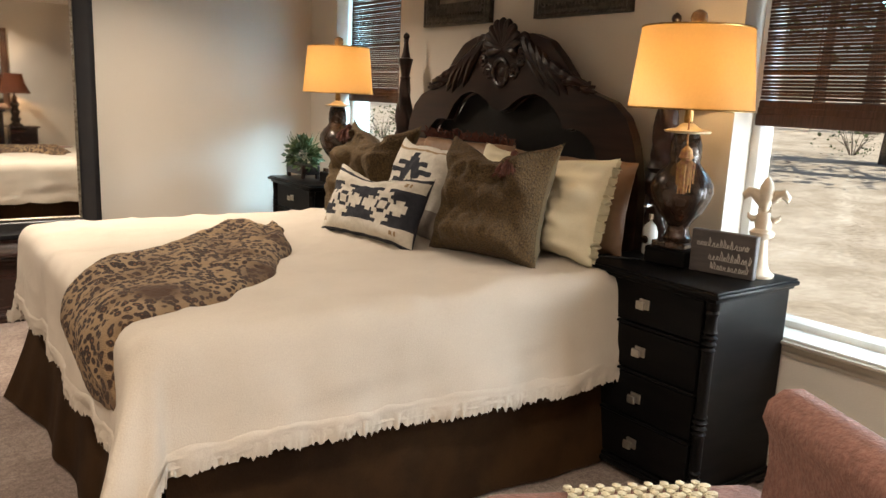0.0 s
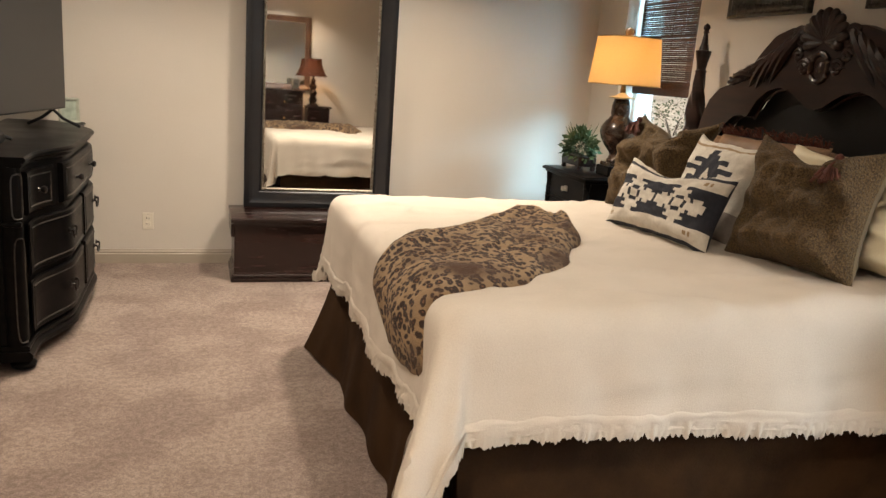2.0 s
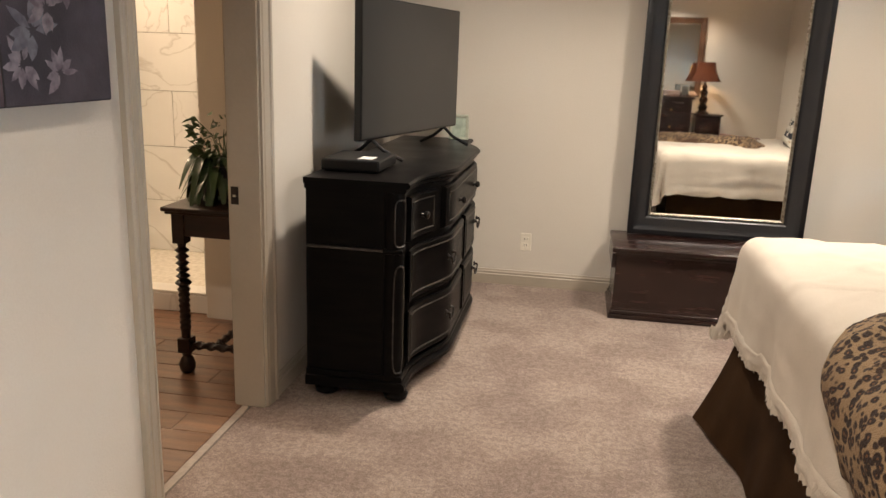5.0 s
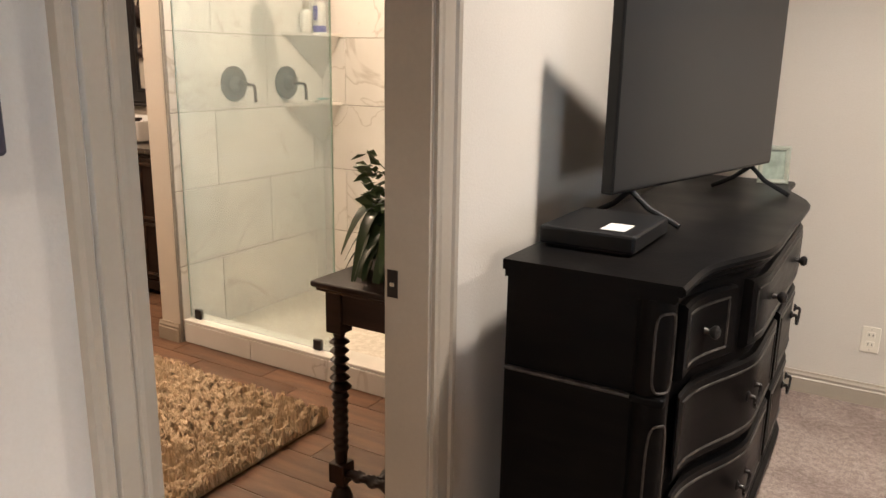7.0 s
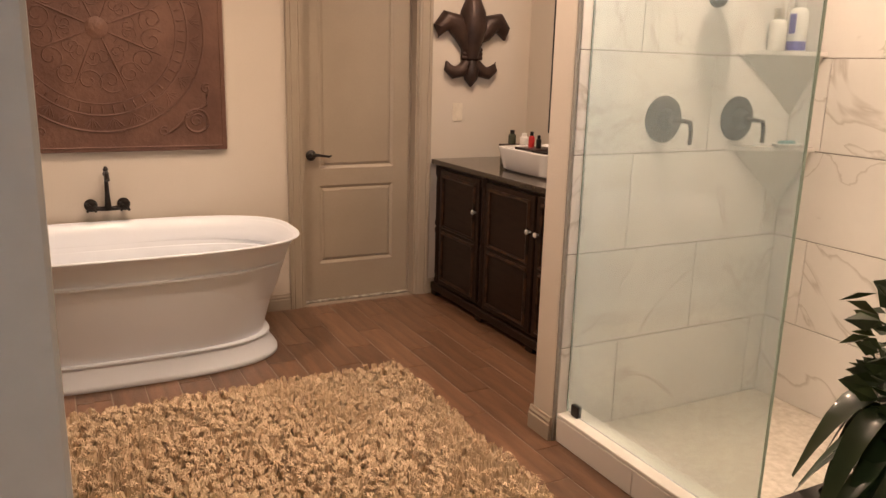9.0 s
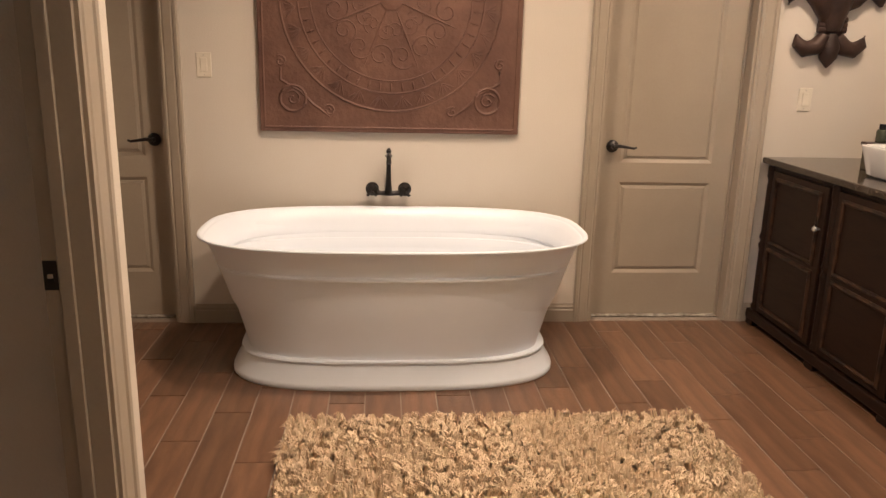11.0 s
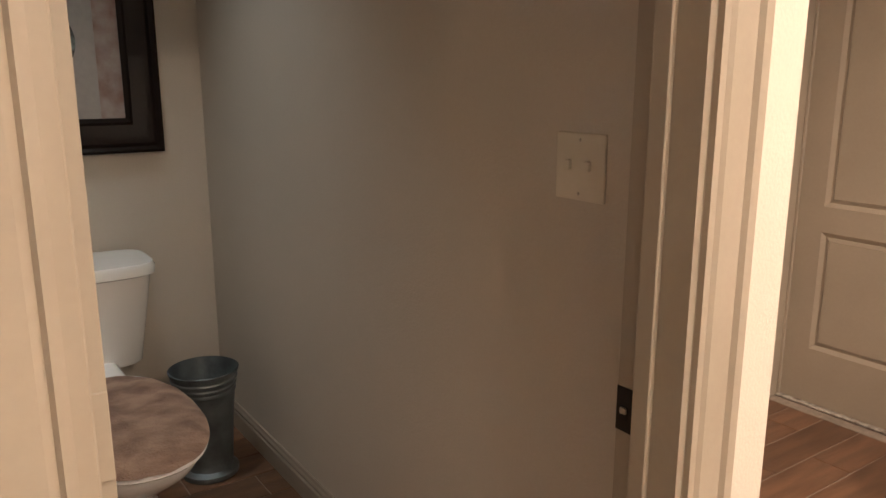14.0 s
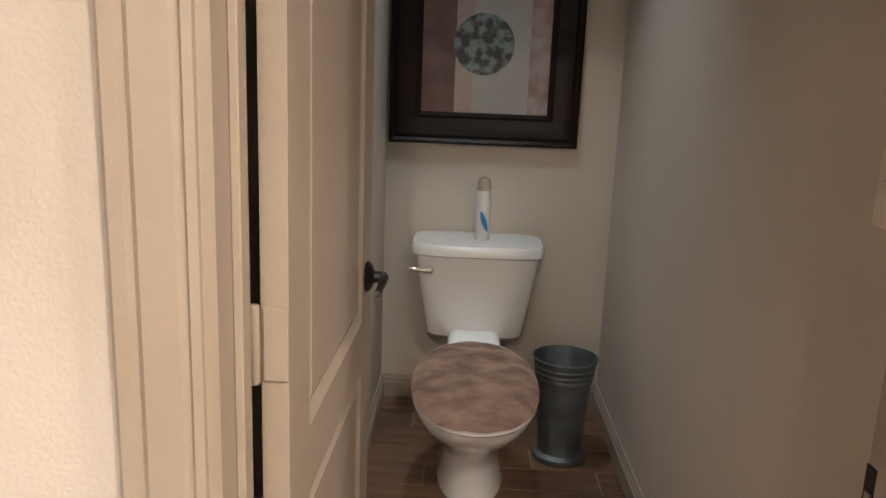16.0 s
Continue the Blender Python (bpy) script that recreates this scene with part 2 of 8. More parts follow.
def carpet_material():
    """Cut pile: brushed patches, footmarks and single tufts."""
    m = material("cut_pile_carpet", (0.335, 0.262, 0.222), 0.95, second=(0.262, 0.200, 0.170), scale=2.6, detail=3, bump=1.0, bump_scale=240, spec=0.1, fine=0.95, spread=(0.42, 0.58))
    nt = m.node_tree
    p = nt.nodes["Principled BSDF"]
    src = p.inputs["Base Color"].links[0].from_socket
    co = nt.nodes.new("ShaderNodeTexCoord")
    for scale, detail, lo, hi, share in ((38.0, 6.0, 0.40, 0.60, 0.30), (95.0, 2.0, 0.38, 0.62, 0.30)):
        n = nt.nodes.new("ShaderNodeTexNoise")
        n.inputs["Scale"].default_value, n.inputs["Detail"].default_value = scale, detail
        nt.links.new(co.outputs["Object"], n.inputs["Vector"])
        ramp = nt.nodes.new("ShaderNodeValToRGB")
        ramp.color_ramp.elements[0].position, ramp.color_ramp.elements[1].position = lo, hi
        ramp.color_ramp.elements[0].color, ramp.color_ramp.elements[1].color = (0.30, 0.28, 0.27, 1), (0.68, 0.68, 0.68, 1)
        nt.links.new(n.outputs["Fac"], ramp.inputs[0])
        mix = nt.nodes.new("ShaderNodeMix")
        mix.data_type, mix.blend_type = "RGBA", "OVERLAY"
        mix.inputs["Factor"].default_value = share
        nt.links.new(src, mix.inputs[6])
        nt.links.new(ramp.outputs[0], mix.inputs[7])
        src = mix.outputs[2]
    nt.links.new(src, p.inputs["Base Color"])
    return m


CARPET = carpet_material()
structure("floor_bedroom", boxed(W1 - 0.06, E1, S0 - 0.15, N0 + 0.05, -0.12, 0.0), CARPET, "beige cut pile carpet with brushed patches", category="floor")
GROUT = material("grey_brown_grout", (0.30, 0.245, 0.20), 0.9, scale=30)
bath_floor = structure("floor_bathroom", boxed(B0 - 0.3, W1 - 0.07, -0.1, BN + 0.1, -0.12, -0.003), GROUT, "wood-look plank tile floor with pale joints", category="floor")
structure("ceiling", boxed(B0 - 0.3, E1, S0 - 0.15, N0 + 0.25, CEIL, CEIL + 0.15), CEILPAINT, "plain off-white ceiling", category="ceiling")

bm = bmesh.new()
box(bm, W0, W1, S0, DY0, 0, CEIL)
box(bm, W0, W1, DY1, N0 + 0.2, 0, CEIL)
box(bm, W0, W1, DY0, DY1, DH, CEIL)
structure("wall_west", bm, PAINT, "greige painted wall with a doorway to the bathroom", category="wall")
structure("wall_north", boxed(W1, E0, N0, N0 + 0.2, 0, CEIL), PAINT, "plain greige painted bedroom wall", category="wall")
structure("wall_south", boxed(W1, E0, S0 - 0.15, S0, 0, CEIL), PAINT, "plain greige painted bedroom wall", category="wall")
bm = bmesh.new()
for y0, y1, z0, z1 in ((S0 - 0.15, WR[0], 0, CEIL), (WR[0], WR[1], 0, WR[2] - 0.001), (WR[0], WR[1], WR[3], CEIL), (WR[1], WL[0], 0, CEIL),
                       (WL[0], WL[1], 0, WL[2] - 0.001), (WL[0], WL[1], WL[3], CEIL), (WL[1], N0 + 0.2, 0, CEIL)):
    box(bm, E0, E1, y0, y1, z0, z1)
structure("wall_east", bm, PAINT, "greige painted outer wall with two deep window recesses", category="wall")

# bathroom shell
bm = bmesh.new()
for y0, y1, z0, z1 in ((0.9, DSY[0], 0, CEIL), (DSY[0], DSY[1], DH, CEIL), (DSY[1], DWY[0], 0, CEIL), (DWY[0], DWY[1], DH, CEIL), (DWY[1], BN + 0.2, 0, CEIL)):
    box(bm, B0 - 0.14, B0, y0, y1, z0, z1)
structure("wall_bath_west", bm, PAINT, "cream-lit painted bathroom wall behind the tub", category="wall")
bath_north = structure("wall_bath_north", boxed(B0, W0, BN, BN + 0.14, 0, CEIL), PAINT, "painted bathroom wall behind the vanity and shower", category="wall")
bm = bmesh.new()
box(bm, WCX0 - 0.12, WCD0, BS0, BS1, 0, CEIL)
box(bm, WCD1, W0, BS0, BS1, 0, CEIL)
box(bm, WCD0, WCD1, BS0, BS1, DH, CEIL)
structure("wall_toilet_room_north", bm, PAINT, "painted wall with the doorway of the toilet room", category="wall")
structure("wall_toilet_room_west", boxed(WCX0 - 0.12, WCX0, WCY - 0.12, BS0, 0, CEIL), PAINT, "plain painted wall of the toilet room", category="wall")
# unseen wall, set close behind the open door to keep its hinge gap dark
structure("wall_toilet_room_east", boxed(WCX1, WCX1 + 0.12, WCY - 0.12, BS0, 0, CEIL), PAINT, "plain painted wall of the toilet room", category="wall")
structure("wall_toilet_room_south", boxed(WCX0, WCX1, WCY - 0.12, WCY, 0, CEIL), PAINT, "plain painted wall behind the toilet", category="wall")
structure("wall_bath_south", boxed(B0, WCX0 - 0.12, 0.9, 1.02, 0, CEIL), PAINT, "plain painted bathroom wall", category="wall")
structure("wall_shower_east", boxed(-2.02 + 0.012, -1.86, 4.62, BN, 0, CEIL), PAINT, "painted end wall of the shower", category="wall")
shower_side = structure("wall_shower_side", boxed(SHX0, SHX1 - 0.012, 4.66, BN, 0, CEIL), PAINT, "painted end wall between vanity and shower", category="wall")


# skirting: a flat board with a beaded top
def skirting(name, x0, y0, x1, y1, nx, ny, h=0.10):
    bm = bmesh.new()
    prof = ((0.0, 0.0), (0.016, 0.0), (0.016, h - 0.035), (0.011, h - 0.030), (0.013, h - 0.018), (0.008, h - 0.010), (0.006, h), (0.0, h))
    rows = []
    for x, y in ((x0, y0), (x1, y1)):
        rows.append([bm.verts.new((x + nx * d, y + ny * d, z)) for d, z in prof])
    n = len(prof)
    for i in range(n):
        bm.faces.new((rows[0][i], rows[1][i], rows[1][(i + 1) % n], rows[0][(i + 1) % n]))
    bm.faces.new(rows[0])
    bm.faces.new(list(reversed(rows[1])))
    bmesh.ops.recalc_face_normals(bm, faces=bm.faces[:])
    return structure(name, bm, TRIM, "taupe painted baseboard with a beaded top", category="baseboard")


CW = 0.09   # casing width
skirting("baseboard", W1, N0, E0, N0, 0, -1)
skirting("baseboard", E0, S0, E0, N0, -1, 0)
skirting("baseboard", W1, DY1 + CW, W1, N0, 1, 0)
skirting("baseboard", W1, S0, W1, DY0 - CW, 1, 0)
skirting("baseboard", W1, S0, E0, S0, 0, 1)
skirting("baseboard", B0, DSY[1] + CW, B0, DWY[0] - CW, 1, 0)
skirting("baseboard", B0, DWY[1] + CW, B0, BN, 1, 0)
skirting("baseboard", SHX0 - 0.016, 4.66, SHX1 - 0.012, 4.66, 0, -1)
skirting("baseboard", SHX0, 4.66, SHX0, BN, -1, 0)
skirting("baseboard", WCX0, WCY, WCX0, BS0, 1, 0)
skirting("baseboard", WCX0, WCY, WCX1, WCY, 0, 1)
skirting("baseboard", WCX1, WCY, WCX1, BS0, -1, 0)
skirting("baseboard", WCD1 + CW, BS1, W0, BS1, 0, 1)
skirting("baseboard", WCX0 - 0.12, 1.02, WCX0 - 0.12, BS1, -1, 0)
skirting("baseboard", W0, BS1, W0, DY0 - CW, -1, 0)
skirting("baseboard", W0, DY1 + CW, W0, 4.66, -1, 0)


# door casings: a moulded board round the opening, and a jamb lining through the wall
CASING = ((0.0, 0.0), (0.0, 0.010), (0.010, 0.012), (0.014, 0.008), (0.022, 0.013), (0.058, 0.019), (0.064, 0.015), (0.070, 0.022), (CW - 0.006, 0.024), (CW, 0.018), (CW, 0.0))


def casing(name, m, w, h):
    """A casing on a wall face: m maps x along the wall, -y out of the wall, z up; the opening is w wide and h high from the floor."""
    bm = bmesh.new()
    n = len(CASING)
    rows = [[bm.verts.new(m @ Vector((sx * (w / 2 + o), -d, z(o)))) for o, d in CASING]
            for sx, z in ((-1, lambda o: 0.0), (-1, lambda o: h + o), (1, lambda o: h + o), (1, lambda o: 0.0))]
    for a, b in zip(rows, rows[1:]):
        for i in range(n):
            bm.faces.new((a[i], b[i], b[(i + 1) % n], a[(i + 1) % n]))
    bm.faces.new(rows[0])
    bm.faces.new(list(reversed(rows[-1])))
    bmesh.ops.recalc_face_normals(bm, faces=bm.faces[:])
    return structure(name, bm, TRIM, "taupe painted moulded door casing", category="door casing")


def jamb(name, m, w, h, d, stop=0.5):
    """Lining of an opening in a wall d thick, from y = 0 to d; the door stop sits at that share of the depth."""
    bm = bmesh.new()
    t = 0.014
    for s in (-1, 1):
        box(bm, min(s * w / 2, s * (w / 2 - t)), max(s * w / 2, s * (w / 2 - t)), 0.001, d - 0.001, 0, h, m=m)
        a, b = s * (w / 2 - t), s * (w / 2 - t - 0.011)
        box(bm, min(a, b), max(a, b), d * stop - 0.016, d * stop + 0.016, 0, h - t, 0.002, 1, m=m)
    box(bm, -w / 2 + t, w / 2 - t, 0.001, d - 0.001, h - t, h, m=m)
    return structure(name, bm, TRIM, "taupe painted door lining with a stop", category="door frame")


m_bed_w = pose(W1, (DY0 + DY1) / 2, 0, 0, 0, 90)      # bedroom side of the doorway, out of the wall towards +x
m_bath_e = pose(W0, (DY0 + DY1) / 2, 0, 0, 0, -90)
casing("trim", m_bed_w, DY1 - DY0, DH)
casing("trim", m_bath_e, DY1 - DY0, DH)
bm = bmesh.new()
for y0, y1 in ((DY0, DY0 + 0.014), (DY1 - 0.014, DY1)):
    for x0, x1 in (((-1.350, W1 - 0.001),) if y0 == DY0 else ((W0 + 0.001, W1 - 0.001),)):
        box(bm, x0, x1, y0, y1, 0, DH)
box(bm, W0 + 0.001, W1 - 0.001, DY0 + 0.014, DY1 - 0.014, DH - 0.014, DH)
structure("door_frame_1", bm, TRIM, "taupe painted door lining of a pocket door", category="door frame")
for ys in (DWY, DSY):
    mm = pose(B0, (ys[0] + ys[1]) / 2, 0, 0, 0, 90)
    casing("trim", mm, ys[1] - ys[0], DH)
    jamb("door_frame_2", mm, ys[1] - ys[0], DH, 0.14, 0.62)
m_wc = pose((WCD0 + WCD1) / 2, BS1, 0, 0, 0, 180)
casing("trim", m_wc, WCD1 - WCD0, DH)
jamb("door_frame_3", m_wc, WCD1 - WCD0, DH, BS1 - BS0, 0.55)


# windows: white frames deep in the recess, with a sill board and a moulded apron
WHITEFRAME = material("white_window_vinyl", (0.78, 0.78, 0.76), 0.4, fine=0.03)
SILLPAINT = material("sill_paint", (0.62, 0.60, 0.55), 0.4, fine=0.04)
GX = E0 + 0.17


def window(name, spec, label):
    y0, y1, z0, z1 = spec
    win = tagged(new(name), label, "window", kind="structure")
    win.matrix_basis = pose(GX, (y0 + y1) / 2, (z0 + z1) / 2, 0, 0, -90)
    w, h = y1 - y0, z1 - z0
    bm = frame_ring(bmesh.new(), w - 0.10, h - 0.10, ((0.0, -0.02), (0.0, 0.02), (0.012, 0.034), (0.05, 0.034), (0.05, -0.03)))
    part("window_frame", bm, WHITEFRAME, win)
    bm = boxed(-w / 2 + 0.05, w / 2 - 0.05, -0.02, 0.02, -0.02, 0.025, 0.004, 1)
    part("meeting_rail", bm, WHITEFRAME, win)
    for a, b in ((-h / 2 + 0.05, -0.02), (0.025, h / 2 - 0.05)):
        pane = part("pane", boxed(-w / 2 + 0.05, w / 2 - 0.05, -0.003, 0.003, a, b), GLASS, win, "clear window pane")
        pane.visible_shadow = False
    sill = structure("window_sill", boxed(E0 - 0.012, GX - 0.034, y0, y1, z0 - 0.001, z0 + 0.012, 0.004, 2), SILLPAINT, "painted window sill catching cool daylight", category="sill")
    bm = bmesh.new()
    prof = ((0.0, 0.0), (0.034, 0.0), (0.036, -0.010), (0.024, -0.018), (0.020, -0.034), (0.012, -0.046), (0.010, -0.062), (0.0, -0.064))
    rows = [[bm.verts.new((E0 - d, y, z0 + 0.0 + z)) for d, z in prof] for y in (y0 - 0.03, y1 + 0.03)]
    for i in range(len(prof)):
        bm.faces.new((rows[0][i], rows[1][i], rows[1][(i + 1) % len(prof)], rows[0][(i + 1) % len(prof)]))
    bm.faces.new(rows[0]), bm.faces.new(list(reversed(rows[1])))
    bmesh.ops.recalc_face_normals(bm, faces=bm.faces[:])
    structure("trim", bm, TRIM, "taupe moulded apron under the window sill", category="trim")
    return win


window("window_1", WL, "tall white window beside the far nightstand")
window("window_2", WR, "wide white window with a woodland view")

# ---- bedroom: cloth and pattern materials ----
CREAMCLOTH = material("cream_cotton", (0.53, 0.462, 0.385), 0.9, second=(0.49, 0.425, 0.35), scale=4, bump=0.25, bump_scale=260, sheen=0.2)
BROWNCLOTH = material("brown_suede_cloth", (0.036, 0.0175, 0.007), 0.85, spec=0.08, second=(0.021, 0.010, 0.004), scale=5, bump=0.15, bump_scale=120, sheen=0.0)
FURBROWN = material("olive_brown_boucle", (0.125, 0.076, 0.029), 0.95, second=(0.034, 0.020, 0.008), scale=170, detail=3, bump=1.0, bump_scale=110, sheen=0.2)
VELVET = material("olive_velvet", (0.13, 0.095, 0.045), 0.8, second=(0.09, 0.065, 0.03), scale=5, bump=0.1, sheen=0.4)
TASSEL = material("russet_fringe", (0.14, 0.045, 0.028), 0.85, second=(0.07, 0.022, 0.015), scale=40)
TANSATIN = material("tan_satin", (0.19, 0.105, 0.055), 0.45, second=(0.14, 0.075, 0.04), scale=6, sheen=0.2)
IVORYLINEN = material("ivory_linen", (0.70, 0.62, 0.45), 0.85, second=(0.63, 0.55, 0.39), scale=6, bump=0.25, bump_scale=200)
NAVY = material("navy_weave", (0.012, 0.013, 0.020), 0.9, second=(0.018, 0.019, 0.028), scale=60, bump=0.5, bump_scale=300)
CREAMWEAVE = material("cream_weave", (0.60, 0.55, 0.47), 0.9, second=(0.52, 0.47, 0.40), scale=60, bump=0.5, bump_scale=300)
TANWEAVE = material("tan_weave", (0.30, 0.20, 0.11), 0.9, scale=60, bump=0.5, bump_scale=300)
TAUPEWEAVE = material("taupe_weave", (0.24, 0.20, 0.17), 0.9, scale=60, bump=0.5, bump_scale=300)


def leopard_material():
    m = bpy.data.materials.new("leopard_plush")
    m.use_nodes = True
    nt = m.node_tree
    nodes, links = nt.nodes, nt.links
    p = nodes["Principled BSDF"]
    p.inputs["Roughness"].default_value, p.inputs["Sheen Weight"].default_value = 0.9, 0.02
    co = nodes.new("ShaderNodeTexCoord")
    wob = nodes.new("ShaderNodeTexNoise")
    wob.inputs["Scale"].default_value = 22.0
    add = nodes.new("ShaderNodeMix")
    add.data_type, add.blend_type = "RGBA", "LINEAR_LIGHT"
    add.inputs["Factor"].default_value = 0.013
    links.new(co.outputs["Object"], wob.inputs["Vector"])
    links.new(co.outputs["Object"], add.inputs[6])
    links.new(wob.outputs["Color"], add.inputs[7])
    v = nodes.new("ShaderNodeTexVoronoi")
    v.inputs["Scale"].default_value = 45.0
    links.new(add.outputs[2], v.inputs["Vector"])
    ring = nodes.new("ShaderNodeValToRGB")
    cr = ring.color_ramp
    cr.elements[0].position, cr.elements[0].color = 0.0, (0.17, 0.075, 0.03, 1)
    cr.elements[1].position, cr.elements[1].color = 0.16, (0.15, 0.065, 0.026, 1)
    for pos, col in ((0.20, (0.024, 0.010, 0.006, 1)), (0.45, (0.028, 0.012, 0.007, 1)), (0.57, (0.30, 0.195, 0.105, 1))):
        e = cr.elements.new(pos)
        e.color = col
    links.new(v.outputs["Distance"], ring.inputs[0])
    big = nodes.new("ShaderNodeTexNoise")
    big.inputs["Scale"].default_value = 4.5
    links.new(co.outputs["Object"], big.inputs["Vector"])
    band = nodes.new("ShaderNodeValToRGB")
    band.color_ramp.elements[0].position, band.color_ramp.elements[1].position = 0.47, 0.70
    links.new(big.outputs["Fac"], band.inputs[0])
    mix = nodes.new("ShaderNodeMix")
    mix.data_type = "RGBA"
    links.new(band.outputs[0], mix.inputs["Factor"])
    links.new(ring.outputs[0], mix.inputs[6])
    mix.inputs[7].default_value = (0.070, 0.031, 0.013, 1)
    links.new(mix.outputs[2], p.inputs["Base Color"])
    fine = nodes.new("ShaderNodeTexNoise")
    fine.inputs["Scale"].default_value = 240.0
    links.new(co.outputs["Object"], fine.inputs["Vector"])
    b = nodes.new("ShaderNodeBump")
    b.inputs["Strength"].default_value, b.inputs["Distance"].default_value = 0.9, 0.01
    links.new(fine.outputs["Fac"], b.inputs["Height"])
    links.new(b.outputs[0], p.inputs["Normal"])
    return m


LEOPARD = leopard_material()

# ---- bed ----
BX0, BY0, BY1, BTOP = 0.71, 2.13, 3.96, 0.815    # mattress edge lines under the spread
BC = 3.17                                         # middle of the headboard
bed = thing("bed", pose(0, 0, 0), "king bed with a carved dark headboard and a brown skirt", "bed")


def ztop(u):
    a = abs(u)
    pts = ((0, 1.80), (0.12, 1.79), (0.22, 1.785), (0.33, 1.75), (0.42, 1.67), (0.50, 1.58), (0.58, 1.525), (0.64, 1.505), (0.74, 1.475), (0.82, 1.41), (0.87, 1.32), (0.90, 1.20), (0.92, 1.10))
    return float(np.interp(a, [q[0] for q in pts], [q[1] for q in pts]))


def zin(u):
    a = abs(u)
    pts = ((0, 1.405), (0.05, 1.415), (0.11, 1.455), (0.17, 1.485), (0.25, 1.50), (0.33, 1.48), (0.40, 1.43), (0.45, 1.36), (0.465, 1.335), (0.50, 1.345), (0.57, 1.34), (0.64, 1.29), (0.69, 1.20), (0.72, 1.08), (0.735, 0.6))
    return float(np.interp(a, [q[0] for q in pts], [q[1] for q in pts]))


us = sorted(set([round(-0.92 + i * 0.02, 3) for i in range(93)] + [-0.735, 0.735]))
bm = bmesh.new()
cols = []
for u in us:
    lo = zin(u) if abs(u) <= 0.735 else 0.30
    if abs(abs(u) - 0.735) < 1e-6:
        lo = 0.30
    hi = ztop(u)
    bow = 0.03 * (1 - (u / 0.92) ** 2)
    cols.append([bm.verts.new((2.845 - bow, BC + u, lo + (hi - lo) * k / 4)) for k in range(5)])
for a, b in zip(cols, cols[1:]):
    for k in range(4):
        bm.faces.new((a[k], a[k + 1], b[k + 1], b[k]))
bmesh.ops.recalc_face_normals(bm, faces=bm.faces[:])
bmesh.ops.solidify(bm, geom=bm.faces[:], thickness=0.055)
part("headboard_frame", bm, DARKWOOD, bed, "carved dark mahogany headboard frame", smooth=True, angle=30)
bm = bmesh.new()
cols = []
for u in [i * 0.03 - 0.75 for i in range(51)]:
    hi = zin(u) + 0.03
    cols.append([bm.verts.new((2.872 - 0.022 * (1 - (u / 0.9) ** 2), BC + u, z)) for z in (0.35, 0.8, hi)])
for a, b in zip(cols, cols[1:]):
    for k in range(2):
        bm.faces.new((a[k], a[k + 1], b[k + 1], b[k]))
bmesh.ops.solidify(bm, geom=bm.faces[:], thickness=0.02)
part("headboard_panel", bm, material("black_leather_panel", (0.010, 0.009, 0.009), 0.42, second=(0.014, 0.012, 0.011), scale=7, bump=0.15, bump_scale=140), bed, "near-black inset headboard panel")
# bead along the lower edge of the carved frame
path = [(2.842 - 0.03 * (1 - (u / 0.92) ** 2), BC + u, zin(u)) for u in [i * 0.0155 - 0.7285 for i in range(95)]]
part("bead", tubed(path, 0.009, 6), DARKWOOD, bed, smooth=True)

FX = 2.765
for k in range(11):                      # shell on the crest
    a = radians(-100 + 20 * k)
    n = 0.125 if k in (0, 10) else 0.155
    r0, tip = Vector((FX, BC, 1.715)), Vector((FX - 0.012, BC + math.sin(a) * n * 0.95, 1.715 + math.cos(a) * n))
    part("shell_lobe", tubed([r0 + (tip - r0) * s for s in (0.05, 0.3, 0.55, 0.78, 0.93, 1.0)], 0.026, 8, (0.35, 0.6, 0.85, 1.0, 0.75, 0.25)), DARKWOOD, bed, smooth=True)
for s in (-1, 1):                        # scrolls beside the shell and the cartouche
    for cy, cz, r, turns in ((0.155, 1.745, 0.045, 1.6), (0.10, 1.60, 0.038, 1.5), (0.15, 1.655, 0.03, 1.4)):
        pts = [(FX - 0.004, BC + s * (cy + r * (1 - 0.75 * t) * math.cos(turns * 6.283 * t)), cz + r * (1 - 0.75 * t) * math.sin(turns * 6.283 * t)) for t in [i / 22 for i in range(23)]]
        part("scroll", tubed(pts, 0.013, 7), DARKWOOD, bed, smooth=True)
ring = [(FX - 0.008, BC + 0.055 * math.sin(i / 20 * 6.283), 1.60 + 0.065 * math.cos(i / 20 * 6.283)) for i in range(21)]
cart = part("cartouche", tubed(ring, 0.014, 8), DARKWOOD, bed, "carved oval cartouche", smooth=True)
bm = bmesh.new()
lathe(bm, ((0.0, 0.0), (0.03, 0.004), (0.036, 0.016), (0.02, 0.03), (0.0, 0.033)), 14, (FX + 0.02, BC, 1.60), Matrix.Rotation(radians(-90), 4, "Y"))
part("boss", bm, DARKWOOD, cart, smooth=True)
